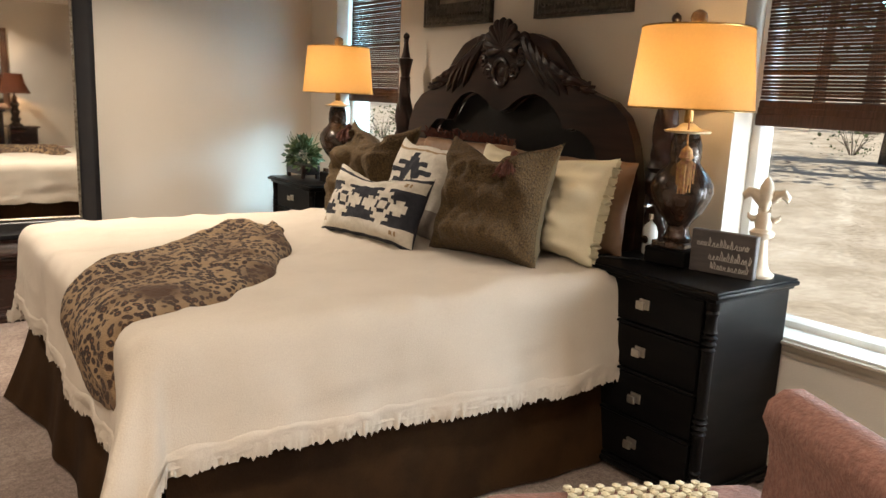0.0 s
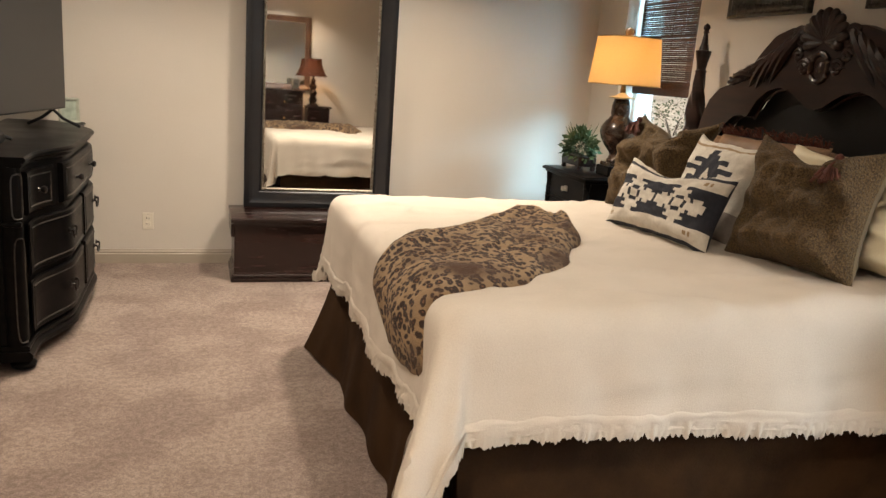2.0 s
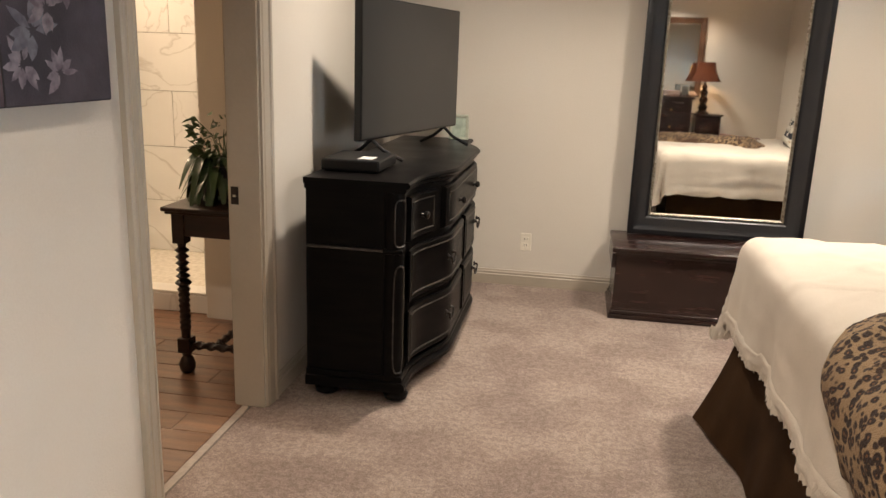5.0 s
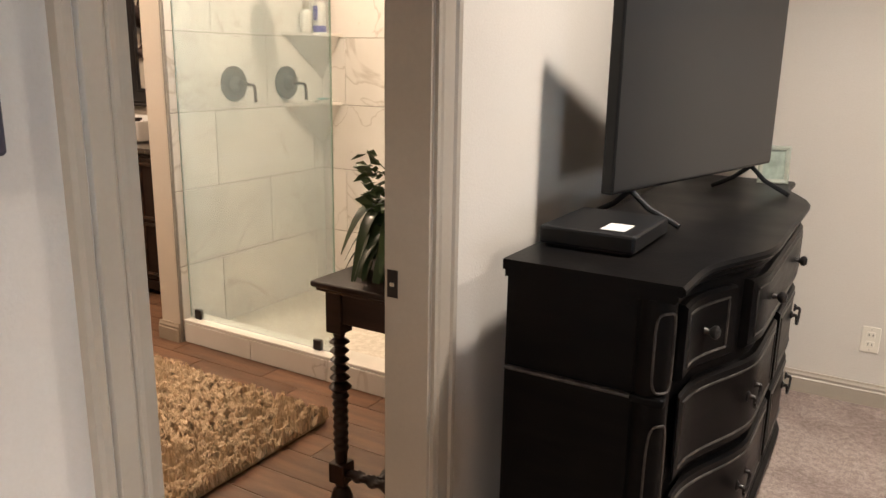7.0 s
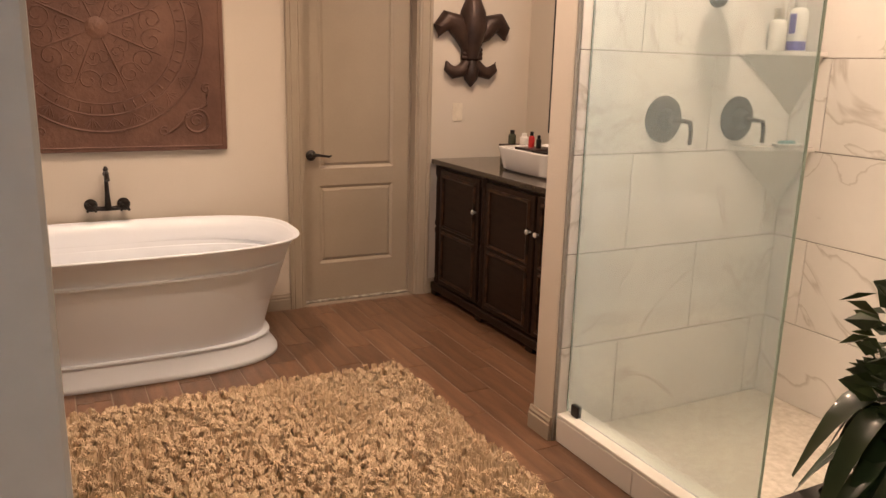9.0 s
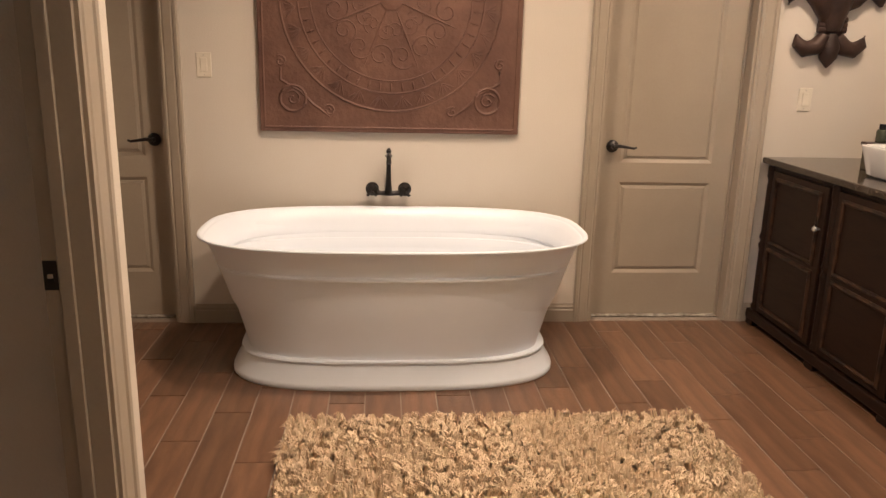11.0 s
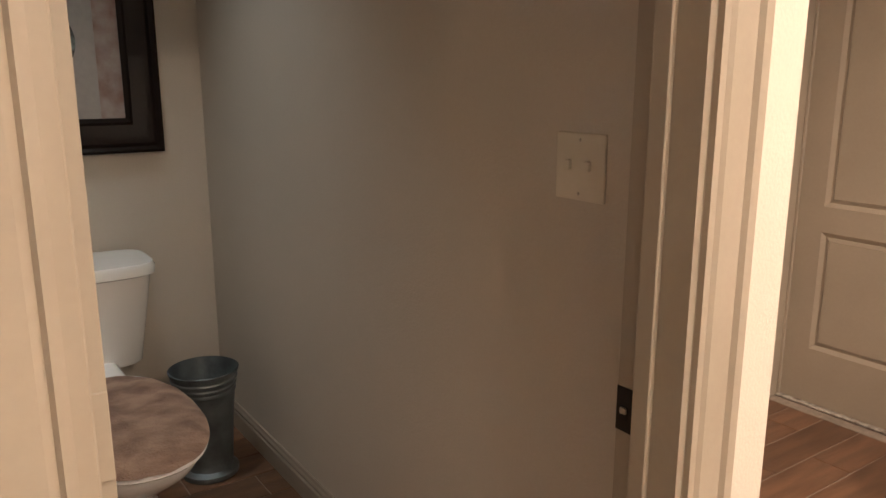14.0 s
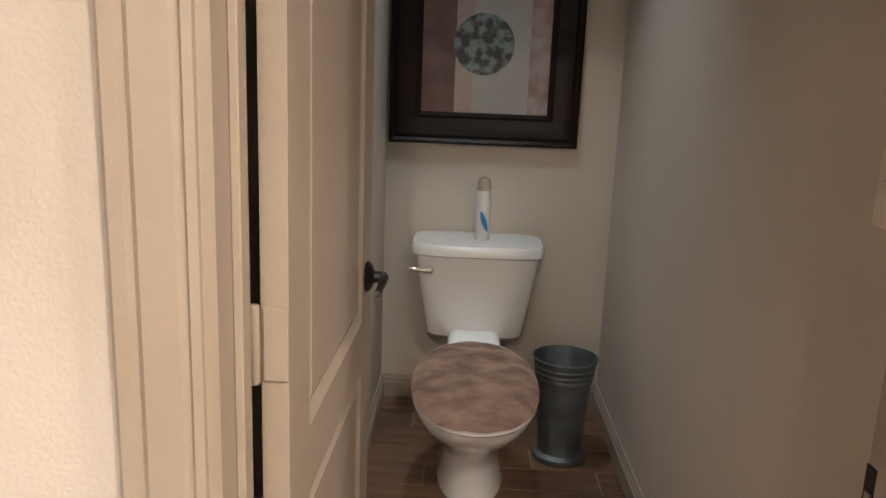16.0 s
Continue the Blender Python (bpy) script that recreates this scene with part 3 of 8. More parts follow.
for s in (-1, 1):                        # feathered leaves running down the shoulders
    bm = bmesh.new()
    for k in range(7):
        t0 = k / 6
        y0, z0 = 0.15 + 0.30 * t0, 1.775 - 0.15 * t0 - 0.07 * t0 ** 2
        y1, z1 = 0.33 + 0.30 * t0, 1.56 - 0.03 * t0 - (0.10 if k in (2, 3) else 0.05) * (1 - t0)
        pts = [(FX + 0.005 - 0.018 * math.sin(q * 3.14), BC + s * (y0 + (y1 - y0) * q ** 1.25), z0 + (z1 - z0) * q - 0.02 * math.sin(q * 3.14) * -1) for q in (0, 0.2, 0.4, 0.6, 0.8, 0.93, 1.0)]
        tube(bm, pts, 0.023, 7, (0.7, 1.0, 1.05, 0.95, 0.75, 0.45, 0.12))
    for k, (dy, dz) in enumerate(((0.66, 1.515), (0.65, 1.54), (0.62, 1.56))):
        pts = [(FX, BC + s * (0.50 + (dy - 0.50) * q), 1.60 - 0.02 * k + (dz - 1.60 + 0.02 * k) * q - 0.03 * math.sin(q * 3.14)) for q in (0, 0.25, 0.5, 0.75, 0.92, 1.0)]
        tube(bm, pts, 0.017, 6, (0.6, 1.0, 1.0, 0.85, 0.6, 0.2))
    part("carved_leaf", bm, DARKWOOD, bed, "carved acanthus leaf", smooth=True)


def bed_post(y):
    """A turned post with a rope-twisted lower part."""
    prof = ((0.0, 0.046, 0), (0.10, 0.046, 0), (0.12, 0.055, 0), (0.20, 0.040, 0), (0.30, 0.050, 1), (0.7, 0.052, 1), (1.0, 0.05, 1), (1.08, 0.038, 0), (1.10, 0.062, 0), (1.15, 0.068, 0), (1.19, 0.05, 0), (1.21, 0.062, 0),
            (1.24, 0.050, 0), (1.26, 0.050, 1), (1.32, 0.052, 1), (1.42, 0.042, 1), (1.50, 0.033, 1), (1.56, 0.028, 0.4), (1.57, 0.034, 0), (1.58, 0.026, 0), (1.62, 0.032, 0), (1.67, 0.044, 0), (1.685, 0.046, 0), (1.69, 0.030, 0),
            (1.73, 0.020, 0), (1.785, 0.012, 0), (1.79, 0.019, 0), (1.80, 0.013, 0), (1.815, 0.021, 0), (1.83, 0.017, 0), (1.842, 0.002, 0))
    zs = sorted(set([q[0] for q in prof] + [i * 0.02 for i in range(15, 79)]))
    bm = bmesh.new()
    seg = 24
    rings = []
    for z in zs:
        r = float(np.interp(z, [q[0] for q in prof], [q[1] for q in prof]))
        tw = float(np.interp(z, [q[0] for q in prof], [q[2] for q in prof]))
        ring = []
        for i in range(seg):
            a = 6.2832 * i / seg
            rr = r * (1 + 0.16 * tw * math.cos(4 * a + z * 34))
            ring.append(bm.verts.new((2.83 + rr * math.cos(a), y + rr * math.sin(a), z)))
        rings.append(ring)
    for a, b in zip(rings, rings[1:]):
        for i in range(seg):
            bm.faces.new((a[i], a[(i + 1) % seg], b[(i + 1) % seg], b[i]))
    bm.faces.new(list(reversed(rings[0])))
    bm.faces.new(rings[-1])
    return part("bed_post", bm, DARKWOOD, bed, "rope-twisted turned bed post", smooth=True)


bed_post(2.165)
bed_post(4.175)
part("mattress", boxed(BX0 + 0.03, 2.80, BY0 + 0.03, BY1 - 0.03, 0.44, 0.785, 0.06, 4), CREAMCLOTH, bed, smooth=True)
part("box_spring", boxed(BX0 + 0.05, 2.80, BY0 + 0.05, BY1 - 0.05, 0.14, 0.44, 0.02, 2), BROWNCLOTH, bed)
for s in (BY0 + 0.16, BY1 - 0.16):
    for xx in (0.9, 2.6):
        part("bed_leg", lathed(((0.03, 0.0), (0.035, 0.14)), seg=10, at=(xx, s, 0)), DARKWOOD, bed)


def skirt_side(p0, p1, out, seed, ends=(0.0, 0.0)):
    """A hanging pleated cloth from p0 to p1; ends: how far its lower corners swing out."""
    n = 110
    bm = bmesh.new()
    rows = []
    d = Vector(p1) - Vector(p0)
    o = Vector(out)
    for i in range(n + 1):
        t = i / n
        col = []
        for k in range(9):
            g = k / 8
            f = noise.noise(Vector((t * d.length * 2.6, seed, 0.3))) * 0.05 + noise.noise(Vector((t * d.length * 7, seed + 4, 0.2))) * 0.018
            sw = ends[0] * (1 - t) ** 6 + ends[1] * t ** 6
            q = Vector(p0) + d * t + o * (0.012 + g ** 1.2 * (0.045 + f) + g ** 1.5 * sw)
            col.append(bm.verts.new((q.x, q.y, 0.47 - g * 0.455)))
        rows.append(col)
    for a, b in zip(rows, rows[1:]):
        for k in range(8):
            bm.faces.new((a[k], b[k], b[k + 1], a[k + 1]))
    bmesh.ops.recalc_face_normals(bm, faces=bm.faces[:])
    bmesh.ops.solidify(bm, geom=bm.faces[:], thickness=0.004)
    return part("bed_skirt", bm, BROWNCLOTH, bed, "brown pleated cloth bed skirt", smooth=True, angle=60)


skirt_side((BX0 + 0.02, BY0 - 0.0, 0), (2.62, BY0 - 0.0, 0), (0, -1, 0), 1.7, (0.03, 0.0))
skirt_side((BX0 - 0.01, BY1 + 0.0, 0), (BX0 - 0.01, BY0 + 0.01, 0), (-1, 0, 0), 5.2, (0.10, 0.05))
skirt_side((BX0 + 0.02, BY1 + 0.0, 0), (2.75, BY1 + 0.0, 0), (0, 1, 0), 9.1, (0.03, 0.0))


HEM = 0.415


# ---- bedspread: a cloth that falls over the edges of the mattress ----
def spread_at(p, q, lift=0.0):
    """Where the cloth's point p (along x), q (along y) lies."""
    s, t = max(BX0 - p, 0.0), 0.0
    sy = 0
    if q < BY0:
        t, sy = (BY0 - q) * (0.955 + 0.17 * min(max((p - 0.9) / 1.4, 0.0), 1.0)), -1
    elif q > BY1:
        t, sy = q - BY1, 1
    r = math.hypot(s, t)
    if sy > 0 and s > 0 and r > HEM:
        s, t, r = s * HEM / r, t * HEM / r, HEM
    x, y = max(p, BX0), min(max(q, BY0), BY1)
    edge = min(p - BX0, q - BY0, BY1 - q)
    z = BTOP + 0.014 * min(max(edge, 0) / 0.5, 1) + 0.010 * noise.noise(Vector((p * 2.3, q * 2.3, 0.0))) + 0.004 * noise.noise(Vector((p * 9, q * 6, 2.0)))
    crease = noise.noise(Vector((p * 1.6 + q * 0.4, q * 5.5, 7.0)))
    z += 0.010 * max(0.0, 1 - abs(crease) * 8) + 0.007 * max(0.0, 1 - abs(noise.noise(Vector((p * 3.2 - q * 2.4, q * 2.2 + p, 17.0)))) * 9)
    if r > 0:
        R = 0.075 + lift * 0.5
        dx, dy = -s / r, sy * t / r
        arc = R * math.pi / 2
        if r < arc:
            h, drop = R * math.sin(r / R), R * (1 - math.cos(r / R))
        else:
            h, drop = R, R + (r - arc)
        hang = max(drop - 0.05, 0)
        along = p if t >= s else q
        f = noise.noise(Vector((along * 3.1, 3.0 if t >= s else 8.0, sy))) * 0.05 + noise.noise(Vector((along * 8.5, 1.0, hang * 2))) * 0.020 + 0.012 * noise.noise(Vector((along * 5.0 + hang * 9, hang * 16, 6.0)))
        corner = 0.0
        if s > 0 and t > 0:
            phi = math.atan2(t, s)
            corner = 0.17 * math.sin(2 * phi) ** 2 * math.cos(8 * (phi - 0.785)) + (0.04 if sy > 0 else 0.45) * math.sin(2 * phi)
        h += hang * ((0.04 if s > t else 0.17 if sy < 0 else 0.07) + f * 2.3 + corner)
        if s > 0 and t > 0:
            drop *= 1 + (0.22 if sy > 0 else 0.36) * math.sin(2 * phi) ** 2 * min(r / 0.4, 1)
        x, y, z = x + dx * h, y + dy * h, z - drop
        if lift:
            x, y = x + dx * lift * min(r / arc, 1), y + dy * lift * min(r / arc, 1)
            z += lift * max(1 - r / arc, 0)
    else:
        z += lift
    return Vector((x, y, z))


spread = thing("bedspread", pose(0, 0, 0), "cream cotton bedspread with frayed hem, creased on the bed", "bedspread")
bm = bmesh.new()
step = 0.022
ps = [BX0 - HEM + i * step for i in range(int((2.66 - BX0 + HEM) / step) + 1)]
qs = [BY0 - HEM + i * step for i in range(int((BY1 - BY0 + 2 * HEM) / step) + 1)]
grid = [[bm.verts.new(spread_at(p, q)) for q in qs] for p in ps]
for i in range(len(ps) - 1):
    for j in range(len(qs) - 1):
        bm.faces.new((grid[i][j], grid[i + 1][j], grid[i + 1][j + 1], grid[i][j + 1]))
part("cloth", bm, CREAMCLOTH, spread, smooth=True, angle=70)
# frayed ruffle along the hem, and the stitched tuck above it
rng = random.Random(4)
hem = [(p, BY0 - HEM) for p in [2.62 - i * 0.006 for i in range(int((2.62 - BX0 + HEM) / 0.006))]]
hem += [(BX0 - HEM, BY0 - HEM + i * 0.006) for i in range(int((BY1 - BY0 + 2 * HEM) / 0.006))]
bm = bmesh.new()
rows = []
for k, (p, q) in enumerate(hem):
    a = spread_at(p, q)
    o = Vector((-1.0 if p <= BX0 - HEM + 0.001 else 0, -1.0 if q <= BY0 - HEM + 0.001 else 0, 0))
    w1 = noise.noise(Vector((p * 34, q * 34, 1.0)))
    w2 = noise.noise(Vector((p * 70, q * 70, 5.0)))
    rows.append([bm.verts.new(a + o * 0.002 + Vector((0, 0, 0.034))), bm.verts.new(a + o * (0.003 + 0.012 * w1) + Vector((0, 0, 0.012 + 0.006 * w2))),
                 bm.verts.new(a + o * (0.002 + 0.016 * w2) + Vector((0, 0, -0.008 - 0.017 * rng.random() - 0.010 * w1)))])
for a, b in zip(rows, rows[1:]):
    for k in range(2):
        bm.faces.new((a[k], b[k], b[k + 1], a[k + 1]))
tagged(part("fringe", bm, CREAMCLOTH, spread, "frayed cream fringe", smooth=True), kind="stuff")
bm = bmesh.new()                                   # crumpled band above the fringe
rows = []
for p, q in hem[::2]:
    row = []
    for k, dd in enumerate((0.056, 0.051, 0.043, 0.034, 0.025, 0.016, 0.008)):
        c = spread_at(min(p + (dd if p < BX0 - HEM + 0.001 else 0), 2.62), q + (dd if q < BY0 - HEM + 0.001 else 0))
        o = Vector((-1 if p < BX0 - 0.05 else 0, -1 if q < BY0 - 0.05 else 0, 0))
        w1 = noise.noise(Vector((p * 15, q * 15, k * 0.9))) + 0.6 * noise.noise(Vector((p * 38, q * 38, k * 1.7 + 4)))
        puff = 0.0 if k == 0 else 0.004 + 0.0055 * w1 * (0.5 if k in (1, 6) else 1.0)
        row.append(bm.verts.new(c + o * (0.001 + puff) + Vector((0, 0, (0.010 if k < 2 else 0.004) * noise.noise(Vector((p * 11, q * 11, 3.0)))))))
    rows.append(row)
for a, b in zip(rows, rows[1:]):
    for k in range(6):
        bm.faces.new((a[k], b[k], b[k + 1], a[k + 1]))
part("hem_band", bm, CREAMCLOTH, spread, "crumpled cotton band above the fringe", smooth=True, angle=80)

# ---- leopard throw, bunched over the corner at the foot ----
throw = thing("throw_blanket", pose(0, 0, 0), "brown and tan leopard plush throw bunched over the bed's foot", "blanket")
bm = bmesh.new()
NA, NB = 120, 60
A0, A1 = Vector((0.44, 2.18)), Vector((1.58, 3.32))
ax = (A1 - A0).normalized()
nrm = Vector((-ax.y, ax.x))
grid = []
for i in range(NA + 1):
    t = i / NA
    mid = A0 + (A1 - A0) * t
    wl = float(np.interp(t, (0, 0.06, 0.15, 0.3, 0.5, 0.7, 0.82, 1), (0.03, 0.14, 0.30, 0.33, 0.30, 0.22, 0.20, 0.18)))
    wr = float(np.interp(t, (0, 0.06, 0.15, 0.3, 0.5, 0.7, 0.85, 1), (0.02, 0.06, 0.16, 0.30, 0.33, 0.24, 0.17, 0.06)))
    wl += 0.03 * noise.noise(Vector((t * 5, 1.0, 0)))
    wr += 0.05 * noise.noise(Vector((t * 6, 7.0, 0)))
    row = []
    for j in range(NB + 1):
        g = j / NB
        c = mid + nrm * (wl * (1 - g) - wr * g)
        c.y = max(c.y, 2.165 + 0.02 * noise.noise(Vector((t * 7, 2.0, 0))))
        rim = min(1.0, 5.0 * min(g, 1 - g, t * 1.5, (1 - t) * 1.5))
        lump = 0.5 + 0.5 * noise.noise(Vector((t * 5.0, g * 2.6, 4.0)))
        fold = 0.5 + 0.5 * noise.noise(Vector((t * 5 + g * 2, g * 4.0, 11.0)))
        lift = -0.006 + rim ** 0.5 * (0.026 + 0.060 * lump * (0.4 + 0.8 * t) + 0.075 * fold ** 3 * (0.3 + t))
        if c.x < BX0:
            lift *= max(0.45, 1 - (BX0 - c.x) * 1.6)
        row.append(bm.verts.new(spread_at(c.x, c.y, lift) + Vector((0, 0, 0.003 * noise.noise(Vector((t * 60, g * 40, 0)))))))
    grid.append(row)
for i in range(NA):
    for j in range(NB):
        bm.faces.new((grid[i][j], grid[i][j + 1], grid[i + 1][j + 1], grid[i + 1][j]))
bmesh.ops.recalc_face_normals(bm, faces=bm.faces[:])
if sum(f.normal.z for f in bm.faces) < 0:
    bmesh.ops.reverse_faces(bm, faces=bm.faces[:])
part("plush", bm, LEOPARD, throw, smooth=True, angle=80)


# ---- pillows ----
def pillow(name, m, w, h, d, mats, label, pattern=None, n=44, crumple=0.012, seed=0.0, category="pillow", sag=0.0, ears=0.0):
    """A stuffed cushion standing in local xz, front towards -y; pattern(a, b) picks the front material."""
    ob = thing(name, m, label, category)
    bm = bmesh.new()
    for side in (-1, 1):
        g = []
        for i in range(n + 1):
            a = -1 + 2 * i / n
            row = []
            for j in range(n + 1):
                b = -1 + 2 * j / n
                x = a * w / 2 * (1 - 0.055 * (1 - b * b))
                z = b * h / 2 * (1 - 0.055 * (1 - a * a))
                z -= sag * (1 - a * a) * max(b, 0) ** 2 * (1 + 0.5 * math.sin(a * 4 + seed))
                x += ears * a * abs(a) ** 5 * abs(b) ** 5
                z += ears * (b * abs(b) ** 5) * abs(a) ** 5 + 0.006 * noise.noise(Vector((a * 5, b * 5, seed + 9)))
                t = max((1 - a ** 4) * (1 - b ** 4), 0.0) ** 0.55 * d / 2
                c = noise.noise(Vector((a * 2.2 + seed, b * 2.2, side * 3.0))) * crumple * 1.6 + noise.noise(Vector((a * 6 + seed, b * 5, side))) * crumple * 0.5
                edge = min(1 - abs(a), 1 - abs(b))
                t = t + c * min(edge * 5, 1)
                row.append(bm.verts.new((x, side * t, z + h / 2)))
            g.append(row)
        for i in range(n):
            for j in range(n):
                f = bm.faces.new((g[i][j], g[i + 1][j], g[i + 1][j + 1], g[i][j + 1]) if side < 0 else (g[i][j], g[i][j + 1], g[i + 1][j + 1], g[i + 1][j]))
                if pattern and side < 0:
                    f.material_index = pattern(-1 + 2 * (i + 0.5) / n, -1 + 2 * (j + 0.5) / n)
                elif len(mats) > 1 and side > 0:
                    f.material_index = 1
    bmesh.ops.remove_doubles(bm, verts=bm.verts[:], dist=0.0008)
    part("cover", bm, mats, ob, smooth=True, angle=75)
    return ob


def stepped(u, v, c=0.062):
    """Whether a point lies in a stepped diamond with an open heart and four spurs."""
    iu, iv = int(abs(u) / c), int(abs(v) / c)
    if iu + iv == 0:
        return True
    if iu + iv == 1:
        return False
    if iu + iv <= 3:
        return True
    return (iv == 0 and iu <= 6) or (iv == 1 and iu in (4, 5)) or (iu == 0 and iv <= 4) or (iv == 3 and iu in (1, 2))


def lumbar_pattern(a, b):
    u, v = a * 0.5, b * 0.28
    if abs(b) < 0.54:
        return 0 if any(stepped(u - s, v, 0.030) for s in (-0.23, 0.23)) else 1
    if 0.64 < abs(b) < 0.74 and 0.72 < abs(a) < 0.90:
        return 2 if int((a + 2) * 26) % 2 else 0
    if 0.84 < b < 0.92 or -0.98 < b < -0.90:
        return 1
    return 0


def square_pattern(a, b):
    u, v = a * 0.5, b * 0.5
    if 0.80 < b < 0.86:
        return 2
    x, y = abs(u + 0.03), v - 0.12
    if abs(x - (0.16 - (y + 0.17)) * 0.5) < 0.028 and -0.17 < y < 0.15:
        return 0
    iy = int((y + 0.4) / 0.055)
    wide = (0, 0.05, 0.10, 0.24, 0.14, 0.30, 0.18, 0.34, 0.14, 0.24, 0.10, 0.05, 0, 0, 0, 0, 0)[max(0, min(iy, 16))]
    if x < wide:
        return 1
    return 3 if b < -0.45 else 0


def tassel(parent, x, y, z, length=0.10, count=26, mat=TASSEL, spread_r=0.05):
    rr = random.Random(int(abs(x * 1000 + z * 77)))
    bm = bmesh.new()
    lathe(bm, ((0.004, 0.02), (0.014, 0.012), (0.016, 0.0), (0.010, -0.012)), 10, (x, y, z))
    for k in range(count):
        a = rr.uniform(0, 6.283)
        e = Vector((math.cos(a) * spread_r * rr.random(), -abs(math.sin(a)) * spread_r * rr.random(), -length * rr.uniform(0.7, 1)))
        tube(bm, [Vector((x, y, z)), Vector((x, y, z)) + e * 0.5 + Vector((0, -0.012, 0)), Vector((x, y, z)) + e], 0.0045, 4)
    return part("tassel", bm, mat, parent, "russet thread tassel", smooth=True)


PZ = BTOP + 0.012
pillow("lumbar_pillow", pose(1.875, 3.005, PZ - 0.005, -22, 0, -81), 0.62, 0.32, 0.16, [CREAMWEAVE, NAVY, TANWEAVE], "navy and cream woven lumbar pillow with stepped stars", lumbar_pattern, n=72, seed=2.0, sag=0.03, ears=0.016)
pillow("square_pillow", pose(2.13, 3.06, PZ, -20, 0, -90), 0.50, 0.45, 0.15, [CREAMWEAVE, NAVY, TANWEAVE, TAUPEWEAVE], "cream woven pillow with a navy tent motif", square_pattern, n=72, seed=5.0, sag=0.02, ears=0.012)
fr = pillow("fur_pillow", pose(2.13, 2.49, PZ - 0.005, -17, 0, -74), 0.50, 0.48, 0.27, [FURBROWN, VELVET], "olive-brown nubby pillow with a russet tassel", seed=8.0, crumple=0.05, sag=0.045, ears=0.03)
tassel(fr, 0.13, -0.115, 0.415, 0.10, 60, TASSEL, 0.075)
fl = pillow("fur_pillow", pose(2.17, 3.60, PZ, -20, 0, -88), 0.58, 0.49, 0.25, [FURBROWN, VELVET], "olive-brown nubby pillow leaning by the post", seed=13.0, crumple=0.05, sag=0.06, ears=0.035)
tassel(fl, -0.20, -0.09, 0.45, 0.09, 50, TASSEL, 0.06)
king = pillow("king_pillow", pose(2.44, 2.58, PZ, -14, 0, -92), 0.86, 0.43, 0.20, [IVORYLINEN], "ivory linen pillow with a gathered ruffle edge", seed=21.0, crumple=0.045, sag=0.02, ears=0.012)
pillow("satin_pillow", pose(2.63, 2.62, PZ, -8, 0, -90), 0.90, 0.41, 0.16, [TANSATIN], "tan satin pillow against the headboard", seed=25.0)
pillow("satin_pillow", pose(2.68, 3.66, PZ, -8, 0, -90), 0.92, 0.41, 0.16, [TANSATIN], "tan satin pillow against the headboard", seed=27.0)
fp = pillow("fringed_pillow", pose(2.50, 3.20, PZ, -12, 0, -90), 0.74, 0.44, 0.16, [TANSATIN], "tan pillow with a russet thread fringe", seed=31.0)
bm = bmesh.new()
rr = random.Random(8)
for k in range(170):
    x = -0.36 + 0.72 * k / 169
    b0 = Vector((x, -0.01, 0.435 - 0.01 * abs(x)))
    e = Vector((rr.uniform(-0.02, 0.02), rr.uniform(-0.05, 0.02), rr.uniform(0.005, 0.05)))
    tube(bm, [b0, b0 + e * 0.6 + Vector((0, 0, 0.012)), b0 + e], 0.003, 4)
part("fringe", bm, TASSEL, fp, "russet thread fringe")
bm = bmesh.new()                                   # ruffle of the ivory pillow
cols = []
for k in range(90):
    t = k / 89
    zz = 0.01 + 0.42 * t
    wv = 0.5 + 0.5 * noise.noise(Vector((k * 0.37, 0.0, 5.0))) * 2
    cols.append([bm.verts.new((0.395, 0.055, zz)), bm.verts.new((0.425 + 0.008 * wv, 0.045 + 0.022 * wv, zz + 0.01 * math.sin(k * 0.8))), bm.verts.new((0.45 + 0.016 * wv, 0.035 + 0.04 * (1 - wv), zz))])
for a, b in zip(cols, cols[1:]):
    for q in range(2):
        bm.faces.new((a[q], b[q], b[q + 1], a[q + 1]))
bmesh.ops.solidify(bm, geom=bm.faces[:], thickness=0.004)
part("ruffle", bm, IVORYLINEN, king, "gathered linen edging", smooth=True, at=pose(0, -0.06, 0))

# ---- bedroom furniture ----
NX0, NX1, NTOP = 2.462, 2.965, 0.843


